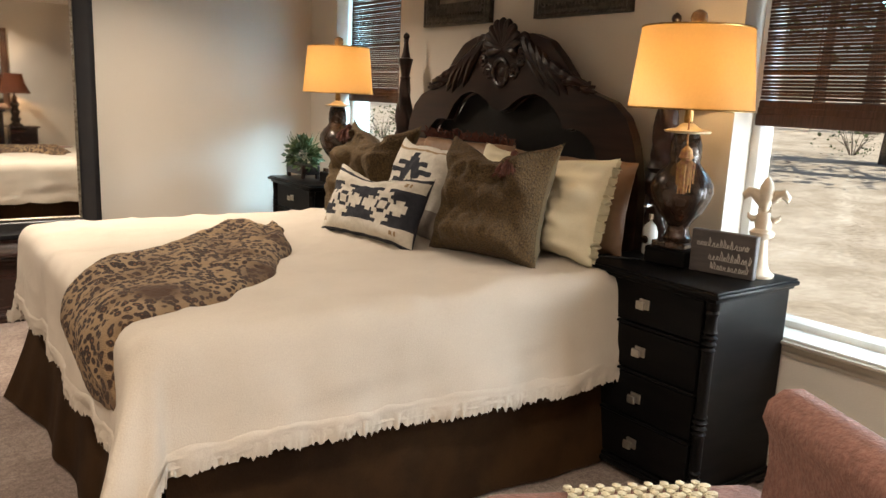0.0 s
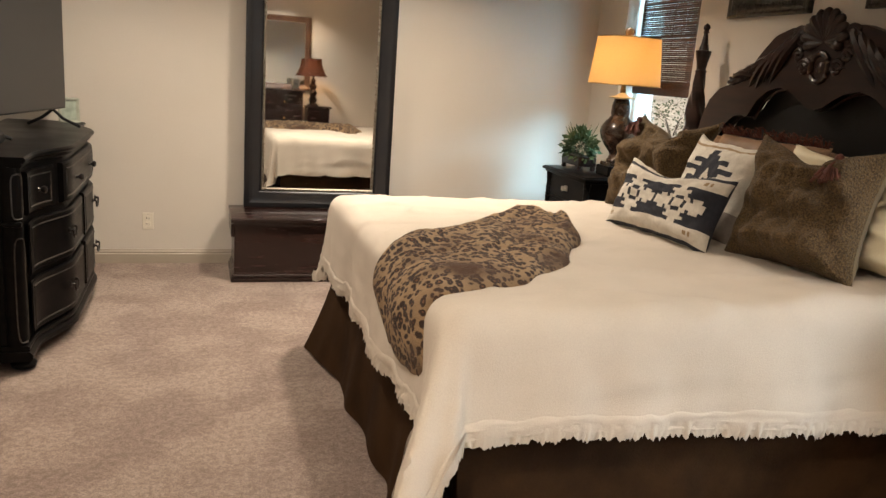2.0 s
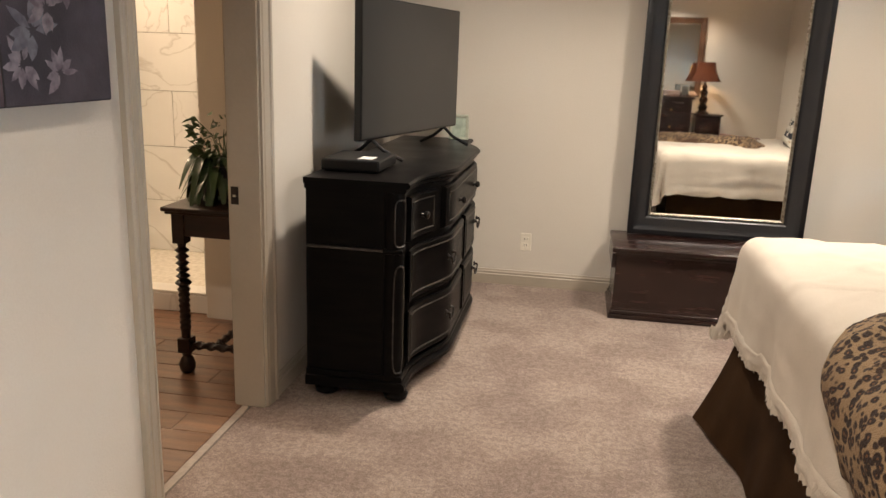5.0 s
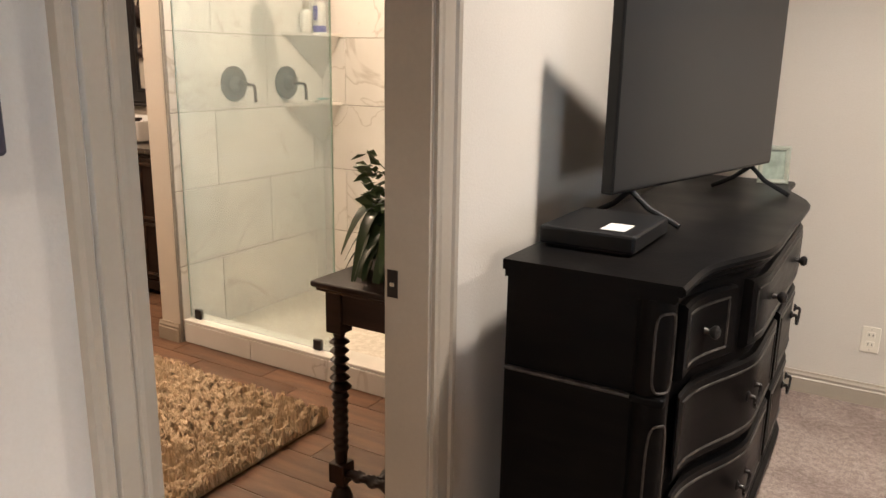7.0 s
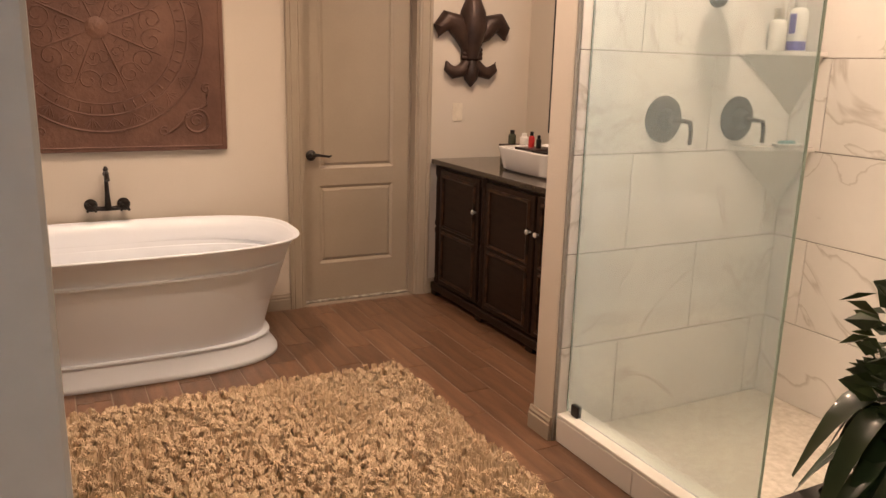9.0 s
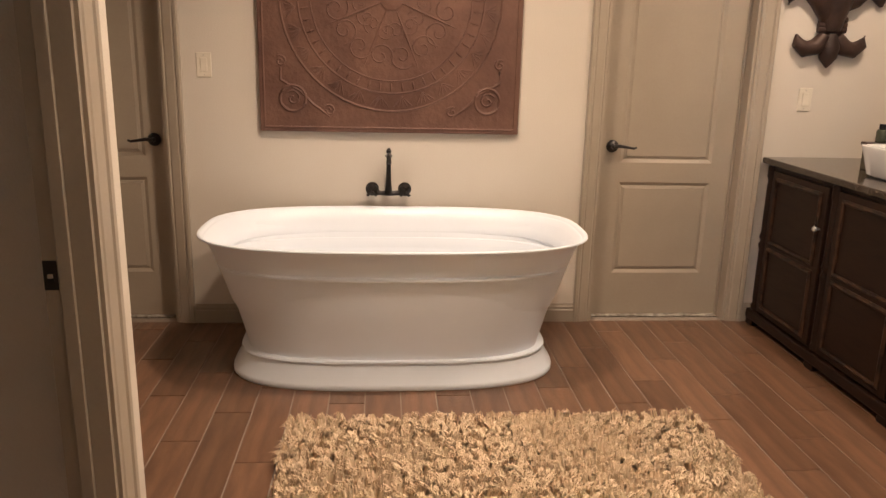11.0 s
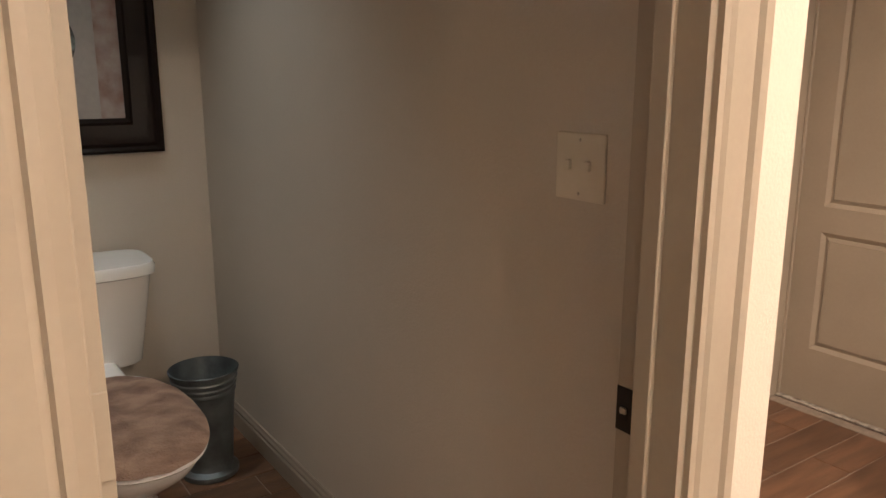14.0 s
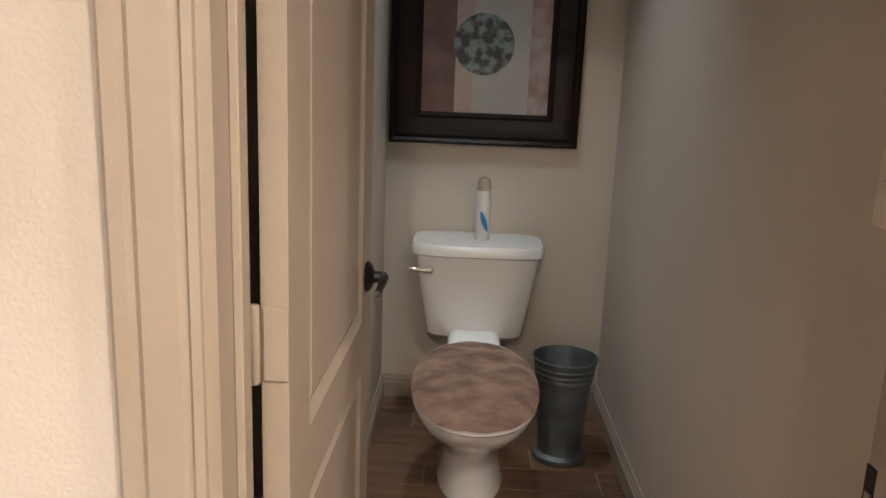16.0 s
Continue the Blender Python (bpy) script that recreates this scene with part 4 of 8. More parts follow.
def nightstand(y, label):
    """Four-drawer stand with turned corner columns; front towards -x."""
    ns = thing("nightstand", pose(0, y, 0), label, "nightstand", "nightstands beside the bed")
    w = 0.325
    bm = boxed(NX0 - 0.016, NX1, -w - 0.016, w + 0.016, NTOP - 0.026, NTOP - 0.008, 0.006, 3)
    box(bm, NX0 + 0.002, NX1, -w + 0.004, w - 0.004, NTOP - 0.043, NTOP - 0.024, 0.004, 2)
    box(bm, NX0 - 0.006, NX1, -w - 0.006, w + 0.006, NTOP - 0.011, NTOP, 0.004, 2)
    part("top", bm, BLACKWOOD, ns, "black top with a stepped edge", smooth=True)
    bm = boxed(NX0 + 0.045, NX1 - 0.004, -w + 0.02, w - 0.02, 0.055, NTOP - 0.042, 0.003, 1)
    part("carcass", bm, BLACKWOOD, ns)
    bm = boxed(NX0 + 0.004, NX1 - 0.002, -w - 0.004, w + 0.004, 0.026, 0.046, 0.006, 2)
    box(bm, NX0 + 0.014, NX1 - 0.002, -w + 0.006, w - 0.006, 0.044, 0.062, 0.006, 2)
    part("plinth", bm, BLACKWOOD, ns)
    for s in (-1, 1):
        for fx in (NX0 + 0.045, NX1 - 0.05):
            part("foot", lathed(((0.022, 0.0), (0.036, 0.006), (0.040, 0.014), (0.030, 0.022), (0.033, 0.028)), seg=14, at=(fx, s * (w - 0.04), 0)), BLACKWOOD, ns, smooth=True)
        prof = [(0.025, 0.062), (0.028, 0.10), (0.018, 0.11), (0.026, 0.122), (0.018, 0.135), (0.024, 0.148), (0.018, 0.158), (0.022, 0.17), (0.022, 0.30)]
        for zc in (0.335, 0.655):
            prof += [(0.022, zc - 0.04), (0.027, zc - 0.034), (0.018, zc - 0.024), (0.028, zc - 0.012), (0.018, zc), (0.028, zc + 0.012), (0.018, zc + 0.022), (0.027, zc + 0.032), (0.022, zc + 0.04)]
        prof += [(0.020, 0.745), (0.026, 0.758), (0.022, 0.768), (0.026, 0.776), (0.026, NTOP - 0.042)]
        part("column", lathed(prof, seg=16, at=(NX0 + 0.032, s * (w - 0.034), 0)), BLACKWOOD, ns, "turned corner column", smooth=True)
    for k in range(4):
        z0 = 0.054 + k * 0.190
        part("drawer_rail", boxed(NX0 + 0.018, NX0 + 0.05, -w + 0.064, w - 0.064, z0 - 0.002, z0 + 0.008, 0.003, 1), BLACKWOOD, ns)
        dr = part("drawer", boxed(NX0 + 0.026, NX0 + 0.05, -w + 0.068, w - 0.068, z0 + 0.012, z0 + 0.184, 0.005, 2), BLACKWOOD, ns)
        zk = z0 + 0.094
        part("knob_plate", boxed(NX0 + 0.020, NX0 + 0.027, -0.024, 0.024, zk - 0.020, zk + 0.020, 0.003, 2), NICKEL, dr, "square aged nickel plate")
        bm = boxed(NX0 - 0.008, NX0 + 0.003, -0.019, 0.019, zk - 0.017, zk + 0.017, 0.005, 2)
        lathe(bm, ((0.007, 0.0), (0.007, 0.022)), 8, (NX0 + 0.022, 0, zk), Matrix.Rotation(radians(-90), 4, "Y"))
        part("knob", bm, NICKEL, dr, "square aged nickel knob")
    return ns


ns1 = nightstand(1.915, "black four-drawer nightstand by the bright window")
ns2 = copy_thing(ns1, pose(0, 5.06, 0))
tagged(ns2, "black four-drawer nightstand in the room's corner")

BRONZE = material("dark_bronze_glaze", (0.055, 0.028, 0.016), 0.25, 0.25, second=(0.02, 0.011, 0.007), scale=14, rough_var=0.1, coat=0.3)
GOLD = material("antique_gold", (0.42, 0.26, 0.09), 0.32, 0.85, second=(0.24, 0.14, 0.05), scale=22)
AMBER = material("amber_crystal", (0.45, 0.27, 0.13), 0.15, 0.0, second=(0.3, 0.16, 0.07), scale=30, coat=0.6)


def shade_material(name, diffuse, through_colour, share):
    m = bpy.data.materials.new(name)
    m.use_nodes = True
    nt = m.node_tree
    d = nt.nodes.new("ShaderNodeBsdfDiffuse")
    t = nt.nodes.new("ShaderNodeBsdfTranslucent")
    mix = nt.nodes.new("ShaderNodeMixShader")
    wv = nt.nodes.new("ShaderNodeTexNoise")
    co = nt.nodes.new("ShaderNodeTexCoord")
    wv.inputs["Scale"].default_value = 90.0
    ramp = nt.nodes.new("ShaderNodeValToRGB")
    ramp.color_ramp.elements[0].color = (*[c * 0.86 for c in through_colour], 1)
    ramp.color_ramp.elements[1].color = (*through_colour, 1)
    nt.links.new(co.outputs["Object"], wv.inputs["Vector"])
    nt.links.new(wv.outputs["Fac"], ramp.inputs[0])
    nt.links.new(ramp.outputs[0], t.inputs[0])
    d.inputs[0].default_value = (*diffuse, 1)
    mix.inputs[0].default_value = share
    nt.links.new(d.outputs[0], mix.inputs[1])
    nt.links.new(t.outputs[0], mix.inputs[2])
    nt.links.new(mix.outputs[0], nt.nodes["Material Output"].inputs[0])
    return m


SHADE = shade_material("linen_lampshade", (0.50, 0.33, 0.15), (0.80, 0.50, 0.20), 0.6)
DARKSHADE = shade_material("brown_lampshade", (0.07, 0.028, 0.018), (0.08, 0.03, 0.018), 0.1)


def table_lamp(x, y, z, turn, watts, label):
    lamp = thing("table_lamp", pose(x, y, z, 0, 0, turn) @ Matrix.Scale(0.955, 4), label, "lamp", "pair of bedside lamps")
    part("base", boxed(-0.095, 0.095, -0.095, 0.095, 0.0, 0.075, 0.012, 3), BLACKWOOD, lamp, "square black plinth")
    part("plinth_top", boxed(-0.075, 0.075, -0.075, 0.075, 0.072, 0.10, 0.006, 2), BRONZE, lamp)
    prof = ((0.055, 0.10), (0.062, 0.115), (0.05, 0.13), (0.045, 0.155), (0.052, 0.175), (0.085, 0.215), (0.115, 0.265), (0.128, 0.31), (0.125, 0.345), (0.10, 0.385), (0.075, 0.41), (0.062, 0.43), (0.066, 0.45), (0.064, 0.50), (0.055, 0.535), (0.048, 0.548))
    part("urn", lathed(prof, seg=36), BRONZE, lamp, "dark bronze urn body", smooth=True)
    part("collar", lathed(((0.04, 0.545), (0.09, 0.550), (0.095, 0.558), (0.05, 0.568), (0.035, 0.58), (0.02, 0.59))), material("cream_collar", (0.55, 0.44, 0.28), 0.4, scale=20), lamp, "cream and gold collar", smooth=True)
    part("stem", lathed(((0.018, 0.585), (0.02, 0.60), (0.017, 0.66), (0.02, 0.67), (0.012, 0.70), (0.006, 0.72), (0.006, 0.98)), seg=16), GOLD, lamp, "gold stem", smooth=True)
    z0, z1, r0, r1 = 0.645, 0.965, 0.25, 0.218
    bm = bmesh.new()
    seg = 56
    rings = [[bm.verts.new(((r0 + (r1 - r0) * k) * math.cos(6.28319 * i / seg), (r0 + (r1 - r0) * k) * math.sin(6.28319 * i / seg), z0 + (z1 - z0) * k)) for i in range(seg)] for k in (0, 0.02, 0.5, 0.98, 1)]
    for a, b in zip(rings, rings[1:]):
        for i in range(seg):
            bm.faces.new((a[i], a[(i + 1) % seg], b[(i + 1) % seg], b[i]))
    part("shade", bm, SHADE, lamp, "glowing tan linen drum shade", smooth=True)
    for r, zz in ((r0, z0), (r1, z1)):
        part("shade_rim", tubed([((r + 0.001) * math.cos(6.28319 * i / 48), (r + 0.001) * math.sin(6.28319 * i / 48), zz) for i in range(49)], 0.004, 6), GOLD, lamp)
    bm = bmesh.new()
    for a in (0, 2.09, 4.19):
        tube(bm, [(0, 0, z1 - 0.006), (r1 * math.cos(a), r1 * math.sin(a), z1 - 0.004)], 0.003, 5)
    part("shade_spider", bm, GOLD, lamp)
    part("finial", lathed(((0.008, 0.965), (0.022, 0.972), (0.03, 0.985), (0.034, 1.005), (0.028, 1.025), (0.012, 1.036)), seg=18), AMBER, lamp, "amber ball finial", smooth=True)
    bulb("lamp_bulb", x, y, z + 0.765, watts, (1.0, 0.66, 0.32), 0.045)
    return lamp


lamp_a = table_lamp(2.735, 1.985, NTOP, 8, 4.6, "bronze urn lamp with a glowing tan shade and tassel")
table_lamp(2.735, 4.87, NTOP, 0, 4.6, "bronze urn lamp with a glowing tan shade")
bm = bmesh.new()                                  # tassel hung round the neck of the lamp
rr = random.Random(3)
for k in range(60):
    a, rad = rr.uniform(0, 6.283), rr.uniform(0.005, 0.035)
    tx, ty = -0.10 + rad * math.cos(a), -0.06 + rad * math.sin(a)
    tube(bm, [(-0.10, -0.06, 0.46), (tx * 0.98, ty, 0.43), (tx, ty, 0.31 + rr.uniform(0, 0.02))], 0.004, 4)
lathe(bm, ((0.008, 0.50), (0.022, 0.485), (0.026, 0.465), (0.03, 0.455), (0.018, 0.445)), 12, (-0.10, -0.06, 0))
tube(bm, [(-0.10, -0.06, 0.49), (-0.06, -0.035, 0.56), (-0.01, -0.01, 0.66)], 0.004, 5)
part("tassel", bm, material("gold_red_tassel", (0.25, 0.10, 0.05), 0.7, second=(0.38, 0.22, 0.07), scale=60), lamp_a, "gold and russet tassel")

# things on the stand by the bright window
CERAMIC = material("cream_ceramic", (0.62, 0.52, 0.40), 0.3, second=(0.50, 0.40, 0.29), scale=12, coat=0.3)


def fleur(bm, m, d=0.04, k=1.0):
    """A fleur-de-lis about 1 unit high before scaling, made of rounded leaves and a band."""
    def leaf(pts, r, taper):
        tube(bm, [m @ Vector((x * k, y * k, z * k)) for x, y, z in pts], r * k, 12, taper)
    leaf(((0, 0, 0.30), (0, 0, 0.42), (0, 0, 0.60), (0, 0, 0.78), (0, 0, 0.92), (0, 0, 1.0)), 0.155, (0.45, 0.65, 1.0, 0.9, 0.5, 0.06))
    for s in (-1, 1):
        leaf(((s * 0.06, 0, 0.40), (s * 0.12, 0, 0.54), (s * 0.21, 0, 0.655), (s * 0.31, 0, 0.68), (s * 0.385, 0, 0.60), (s * 0.40, 0, 0.50)), 0.105, (0.55, 0.9, 1.05, 1.0, 0.75, 0.12))
        leaf(((s * 0.05, 0, 0.26), (s * 0.12, 0, 0.17), (s * 0.21, 0, 0.15), (s * 0.28, 0, 0.20), (s * 0.30, 0, 0.27)), 0.072, (0.7, 1.0, 0.95, 0.7, 0.12))
    leaf(((0, 0, 0.28), (0, 0, 0.18), (0, 0, 0.08), (0, 0, 0.0)), 0.085, (0.6, 1.0, 0.85, 0.08))
    for z in (0.31, 0.35, 0.39):
        leaf(((-0.12, 0, z), (0, -0.02, z), (0.12, 0, z)), 0.026, (1, 1.25, 1))
    return bm


fin = thing("fleur_finial", pose(2.845, 1.685, NTOP, 0, 0, -62) @ Matrix.Scale(0.955, 4), "cream ceramic fleur-de-lis finial on a flared foot", "ornament")
part("body", fleur(bmesh.new(), Matrix.Translation((0, 0, 0.20)), k=0.20), CERAMIC, fin, smooth=True)
part("foot", lathed(((0.062, 0.0), (0.066, 0.012), (0.048, 0.022), (0.036, 0.05), (0.028, 0.11), (0.026, 0.15), (0.045, 0.165), (0.048, 0.18), (0.03, 0.195), (0.034, 0.22), (0.022, 0.26)), seg=24), CERAMIC, fin, smooth=True)

sign = thing("word_block", pose(2.735, 1.765, NTOP, 0, 0, -78), "grey wooden block sign with pale script", "sign")
part("block", boxed(-0.125, 0.125, -0.018, 0.018, 0, 0.165, 0.003, 1), material("grey_barn_wood", (0.075, 0.062, 0.058), 0.6, second=(0.045, 0.036, 0.034), scale=8, stretch=(1, 1, 8)), sign)
bm = bmesh.new()
rr = random.Random(12)
for zz, a0, a1 in ((0.112, -0.10, 0.09), (0.062, -0.05, 0.108), (0.026, -0.04, 0.10)):
    x, pts = a0, []
    while x < a1:
        tall = rr.random() < 0.25
        for du, dv in ((0.0, -0.006), (0.004, 0.030 if tall else 0.011), (0.009, 0.012 if tall else 0.008), (0.006, -0.007)):
            pts.append((x + du + rr.uniform(-0.002, 0.002), -0.0195, zz + dv * rr.uniform(0.7, 1.1)))
        x += rr.uniform(0.010, 0.017)
    tube(bm, pts, 0.0022, 4)
part("script_strokes", bm, material("pale_lettering", (0.5, 0.46, 0.42), 0.7), sign, "pale illegible script strokes")

soap = thing("soap_dispenser", pose(2.80, 2.165, NTOP), "white pump bottle with a chrome top", "bottle")
part("bottle", lathed(((0.030, 0.0), (0.034, 0.006), (0.034, 0.10), (0.030, 0.125), (0.016, 0.142), (0.015, 0.152)), seg=20), WHITEPLASTIC, soap, smooth=True)
bm = lathed(((0.019, 0.150), (0.019, 0.175), (0.008, 0.178), (0.006, 0.205)), seg=14)
box(bm, -0.055, 0.012, -0.010, 0.010, 0.203, 0.218, 0.004, 2)
part("pump", bm, CHROME, soap, "chrome pump head", smooth=True)
part("emblem", lathed(((0.0, 0.0), (0.017, 0.001), (0.018, 0.003), (0.006, 0.006)), seg=10, at=(-0.036, 0, 0.065), m=Matrix.Rotation(radians(-90), 4, "Y")), BRONZE, soap)

cord = thing("power_cable", pose(0, 0, 0), "thin black lamp cord hanging beside the nightstand", "cord")
part("wire", tubed([(2.66, 2.09, NTOP + 0.003), (2.55, 2.20, NTOP + 0.004), (2.47, 2.258, NTOP), (2.455, 2.266, 0.76), (2.44, 2.268, 0.66), (2.445, 2.268, 0.56), (2.46, 2.264, 0.47)], 0.003, 6), BLACKPLASTIC, cord)

# leafy plant in a footed tray on the far stand
LEAF = material("ivy_leaf", (0.065, 0.10, 0.035), 0.45, second=(0.03, 0.055, 0.02), scale=9, random_amount=0.0)
plant = thing("tray_plant", pose(2.64, 5.21, NTOP), "small green leafy plant in a dark footed tray", "plant")
bm = boxed(-0.07, 0.07, -0.14, 0.14, 0.03, 0.10, 0.01, 2)
for sx in (-1, 1):
    for sy in (-1, 1):
        box(bm, sx * 0.055 - 0.014, sx * 0.055 + 0.014, sy * 0.12 - 0.014, sy * 0.12 + 0.014, 0, 0.035, 0.004, 1)
part("tray", bm, DARKWOOD, plant)


def leaf_cloud(n, seed, place, size):
    rr = random.Random(seed)
    bm = bmesh.new()
    for k in range(n):
        c, d = place(rr)
        d = d.normalized()
        side = d.cross(Vector((rr.uniform(-1, 1), rr.uniform(-1, 1), rr.uniform(-1, 1)))).normalized()
        up = d.cross(side)
        L = size * rr.uniform(0.6, 1.3)
        vs = [bm.verts.new(c), bm.verts.new(c + d * L * 0.45 + side * L * 0.32 + up * L * 0.08), bm.verts.new(c + d * L * 0.5 - up * L * 0.04), bm.verts.new(c + d * L), bm.verts.new(c + d * L * 0.45 - side * L * 0.32 + up * L * 0.08)]
        bm.faces.new((vs[0], vs[1], vs[2]))
        bm.faces.new((vs[1], vs[3], vs[2]))
        bm.faces.new((vs[2], vs[3], vs[4]))
        bm.faces.new((vs[0], vs[2], vs[4]))
    return bm


def tray_place(rr):
    a, e = rr.uniform(0, 6.283), rr.uniform(-0.3, 1.5)
    d = Vector((math.cos(a) * math.cos(e), math.sin(a) * math.cos(e), math.sin(e)))
    c = Vector((0, 0, 0.12)) + Vector((d.x * 0.10, d.y * 0.15, d.z * 0.15)) * rr.uniform(0.5, 1.1)
    return c, d + Vector((0, 0, -0.3))


part("foliage", leaf_cloud(520, 5, tray_place, 0.042), LEAF, plant, "small green leaves", smooth=True)
bm = bmesh.new()
rr = random.Random(17)
for k in range(14):
    a = rr.uniform(0, 6.283)
    tube(bm, [(0, rr.uniform(-0.08, 0.08), 0.09), (0.05 * math.cos(a), 0.08 * math.sin(a), 0.18), (0.11 * math.cos(a), 0.15 * math.sin(a), 0.2 + rr.uniform(-0.05, 0.14))], 0.002, 4)
part("stems", bm, LEAF, plant)


# ---- pictures over the bed ----
FRAMEBRONZE = material("carved_bronze_frame", (0.075, 0.065, 0.052), 0.45, 0.3, second=(0.025, 0.021, 0.018), scale=34, bump=0.8, bump_scale=60)


def picture(name, m, w, h, fw, mats, label, category="picture"):
    """A framed picture in local xz, facing -y; w, h: the opening; fw: the width of the frame."""
    ob = thing(name, m, label, category)
    prof = ((0.0, 0.004), (0.0, 0.012), (fw * 0.12, 0.018), (fw * 0.2, 0.014), (fw * 0.45, 0.024), (fw * 0.72, 0.036), (fw * 0.82, 0.030), (fw * 0.92, 0.040), (fw, 0.034), (fw, 0.0))
    part("frame", frame_ring(bmesh.new(), w, h, prof), mats[0], ob, smooth=True, angle=25)
    part("image", boxed(-w / 2 - 0.002, w / 2 + 0.002, -0.008, -0.001, -h / 2 - 0.002, h / 2 + 0.002), mats[1], ob)
    return ob


PRINT = material("faded_brown_print", (0.24, 0.20, 0.15), 0.5, second=(0.10, 0.075, 0.055), scale=7, detail=8)
for yy, label in ((3.845, "carved dark bronze framed picture above the headboard"), (2.84, "carved dark bronze frame with a faded print")):
    pic = picture("framed_picture", pose(E0 - 0.001, yy, 2.20, 0, 0, -90), 0.38, 0.38, 0.13, (FRAMEBRONZE, PRINT), label)
    tagged(pic, group="pictures over the bed")
    bm = bmesh.new()
    for s in (-1, 1):
        for k in range(22):
            t = -0.25 + 0.5 * k / 21
            lathe(bm, ((0.0, 0.0), (0.009, 0.002), (0.007, 0.008), (0.0, 0.010)), 6, (t, -0.034, s * 0.262), Matrix.Rotation(radians(90), 4, "X"))
            lathe(bm, ((0.0, 0.0), (0.009, 0.002), (0.007, 0.008), (0.0, 0.010)), 6, (s * 0.262, -0.034, t), Matrix.Rotation(radians(90), 4, "X"))
    part("carved_beads", bm, FRAMEBRONZE, pic)

# ---- woven shades in the windows ----
REED = material("woven_reed", (0.115, 0.055, 0.035), 0.7, second=(0.05, 0.024, 0.016), scale=14, stretch=(1, 14, 1), random_amount=0.45)


def woven_shade(spec, label):
    y0, y1 = spec[0] + 0.035, spec[1] - 0.035
    zb = 1.405
    sh = thing("woven_shade", pose(GX - 0.055, (y0 + y1) / 2, 0), label, "window shade", "woven window shades")
    w = (y1 - y0) / 2
    mesh = finish("reed", boxed(-0.004, 0.004, -w, w, -0.0056, 0.0056, 0.0015, 1), REED)
    rr = random.Random(int(y0 * 100))
    n = int((spec[3] - zb - 0.09) / 0.0135)
    for k in range(n):
        o = new("reed", mesh)
        o.parent = sh
        o.matrix_basis = pose(rr.uniform(-0.002, 0.002), 0, zb + 0.085 + k * 0.0135 + rr.uniform(-0.0012, 0.0012), rr.uniform(-0.12, 0.12), 0, 0)
    bm = bmesh.new()
    for k, (d, z0, z1) in enumerate(((-0.018, 0.0, 0.05), (-0.010, 0.03, 0.075), (-0.003, 0.055, 0.10))):
        box(bm, d - 0.006, d + 0.006, -w, w, zb + z0, zb + z1, 0.005, 2)
    part("hem_folds", bm, material("reed_hem", (0.10, 0.05, 0.034), 0.7, second=(0.06, 0.03, 0.02), scale=14, stretch=(1, 14, 1), bump=0.4, bump_scale=120), sh, "stacked folds at the lower edge")
    for s in (-0.66, 0.0, 0.66):
        part("cord", boxed(-0.0062, -0.0048, s * w - 0.002, s * w + 0.002, zb + 0.08, spec[3]), REED, sh)
    part("headrail", boxed(-0.02, 0.02, -w, w, spec[3] - 0.03, spec[3] - 0.001), REED, sh)
    return sh


woven_shade(WL, "reddish-brown woven reed shade half drawn over the window")
woven_shade(WR, "wide reddish-brown woven reed shade half drawn")

# ---- leaning floor mirror on its chest ----
MFRAME = material("black_mirror_frame", (0.008, 0.0085, 0.011), 0.32, second=(0.014, 0.013, 0.014), scale=6, rough_var=0.08, bump=0.05)
SILVERBEAD = material("silver_bead", (0.55, 0.50, 0.42), 0.35, 0.8, second=(0.25, 0.21, 0.16), scale=60)
MZ = 0.438
mir = thing("floor_mirror", pose(0.828, 5.675, MZ, -0.55, 0, 0), "tall black-framed mirror with a silver beaded edge, on a chest", "mirror")
gw, gh, fw = 0.80, 1.78, 0.118
prof = ((0.0, 0.012), (0.012, 0.026), (0.02, 0.03), (0.05, 0.036), (0.085, 0.052), (0.105, 0.048), (fw, 0.04), (fw, -0.004), (0.0, -0.004))
part("frame", frame_ring(bmesh.new(), gw, gh, prof, Matrix.Translation((0, 0, gh / 2 + fw))), MFRAME, mir, "wide black ogee frame", smooth=True, angle=25)
part("glass", boxed(-gw / 2 + 0.0, gw / 2 - 0.0, -0.010, -0.004, fw + 0.0, fw + gh - 0.0), MIRROR, mir, "silvered mirror glass")
bm = frame_ring(bmesh.new(), gw - 0.034, gh - 0.034, ((0.0, 0.010), (0.0, 0.016), (0.009, 0.024), (0.017, 0.018), (0.017, 0.010)), Matrix.Translation((0, 0, gh / 2 + fw)))
part("inner_trim", bm, SILVERBEAD, mir, "silver beaded trim", smooth=True)
bead = bmesh.new()
for s in (-1, 1):
    for k in range(100):
        lathe(bead, ((0.0, -0.006), (0.005, -0.003), (0.005, 0.003), (0.0, 0.006)), 6, (s * (gw / 2 - 0.009), -0.024, fw + 0.012 + k * (gh - 0.024) / 99))
    for k in range(44):
        lathe(bead, ((0.0, -0.006), (0.005, -0.003), (0.005, 0.003), (0.0, 0.006)), 6, (-gw / 2 + 0.012 + k * (gw - 0.024) / 43, -0.024, fw + gh / 2 + s * (gh / 2 - 0.009)))
part("beads", bead, SILVERBEAD, mir)
part("backing", boxed(-gw / 2 - 0.09, gw / 2 + 0.09, 0.004, 0.016, 0.02, gh + 2 * fw - 0.02), BLACKPLASTIC, mir)

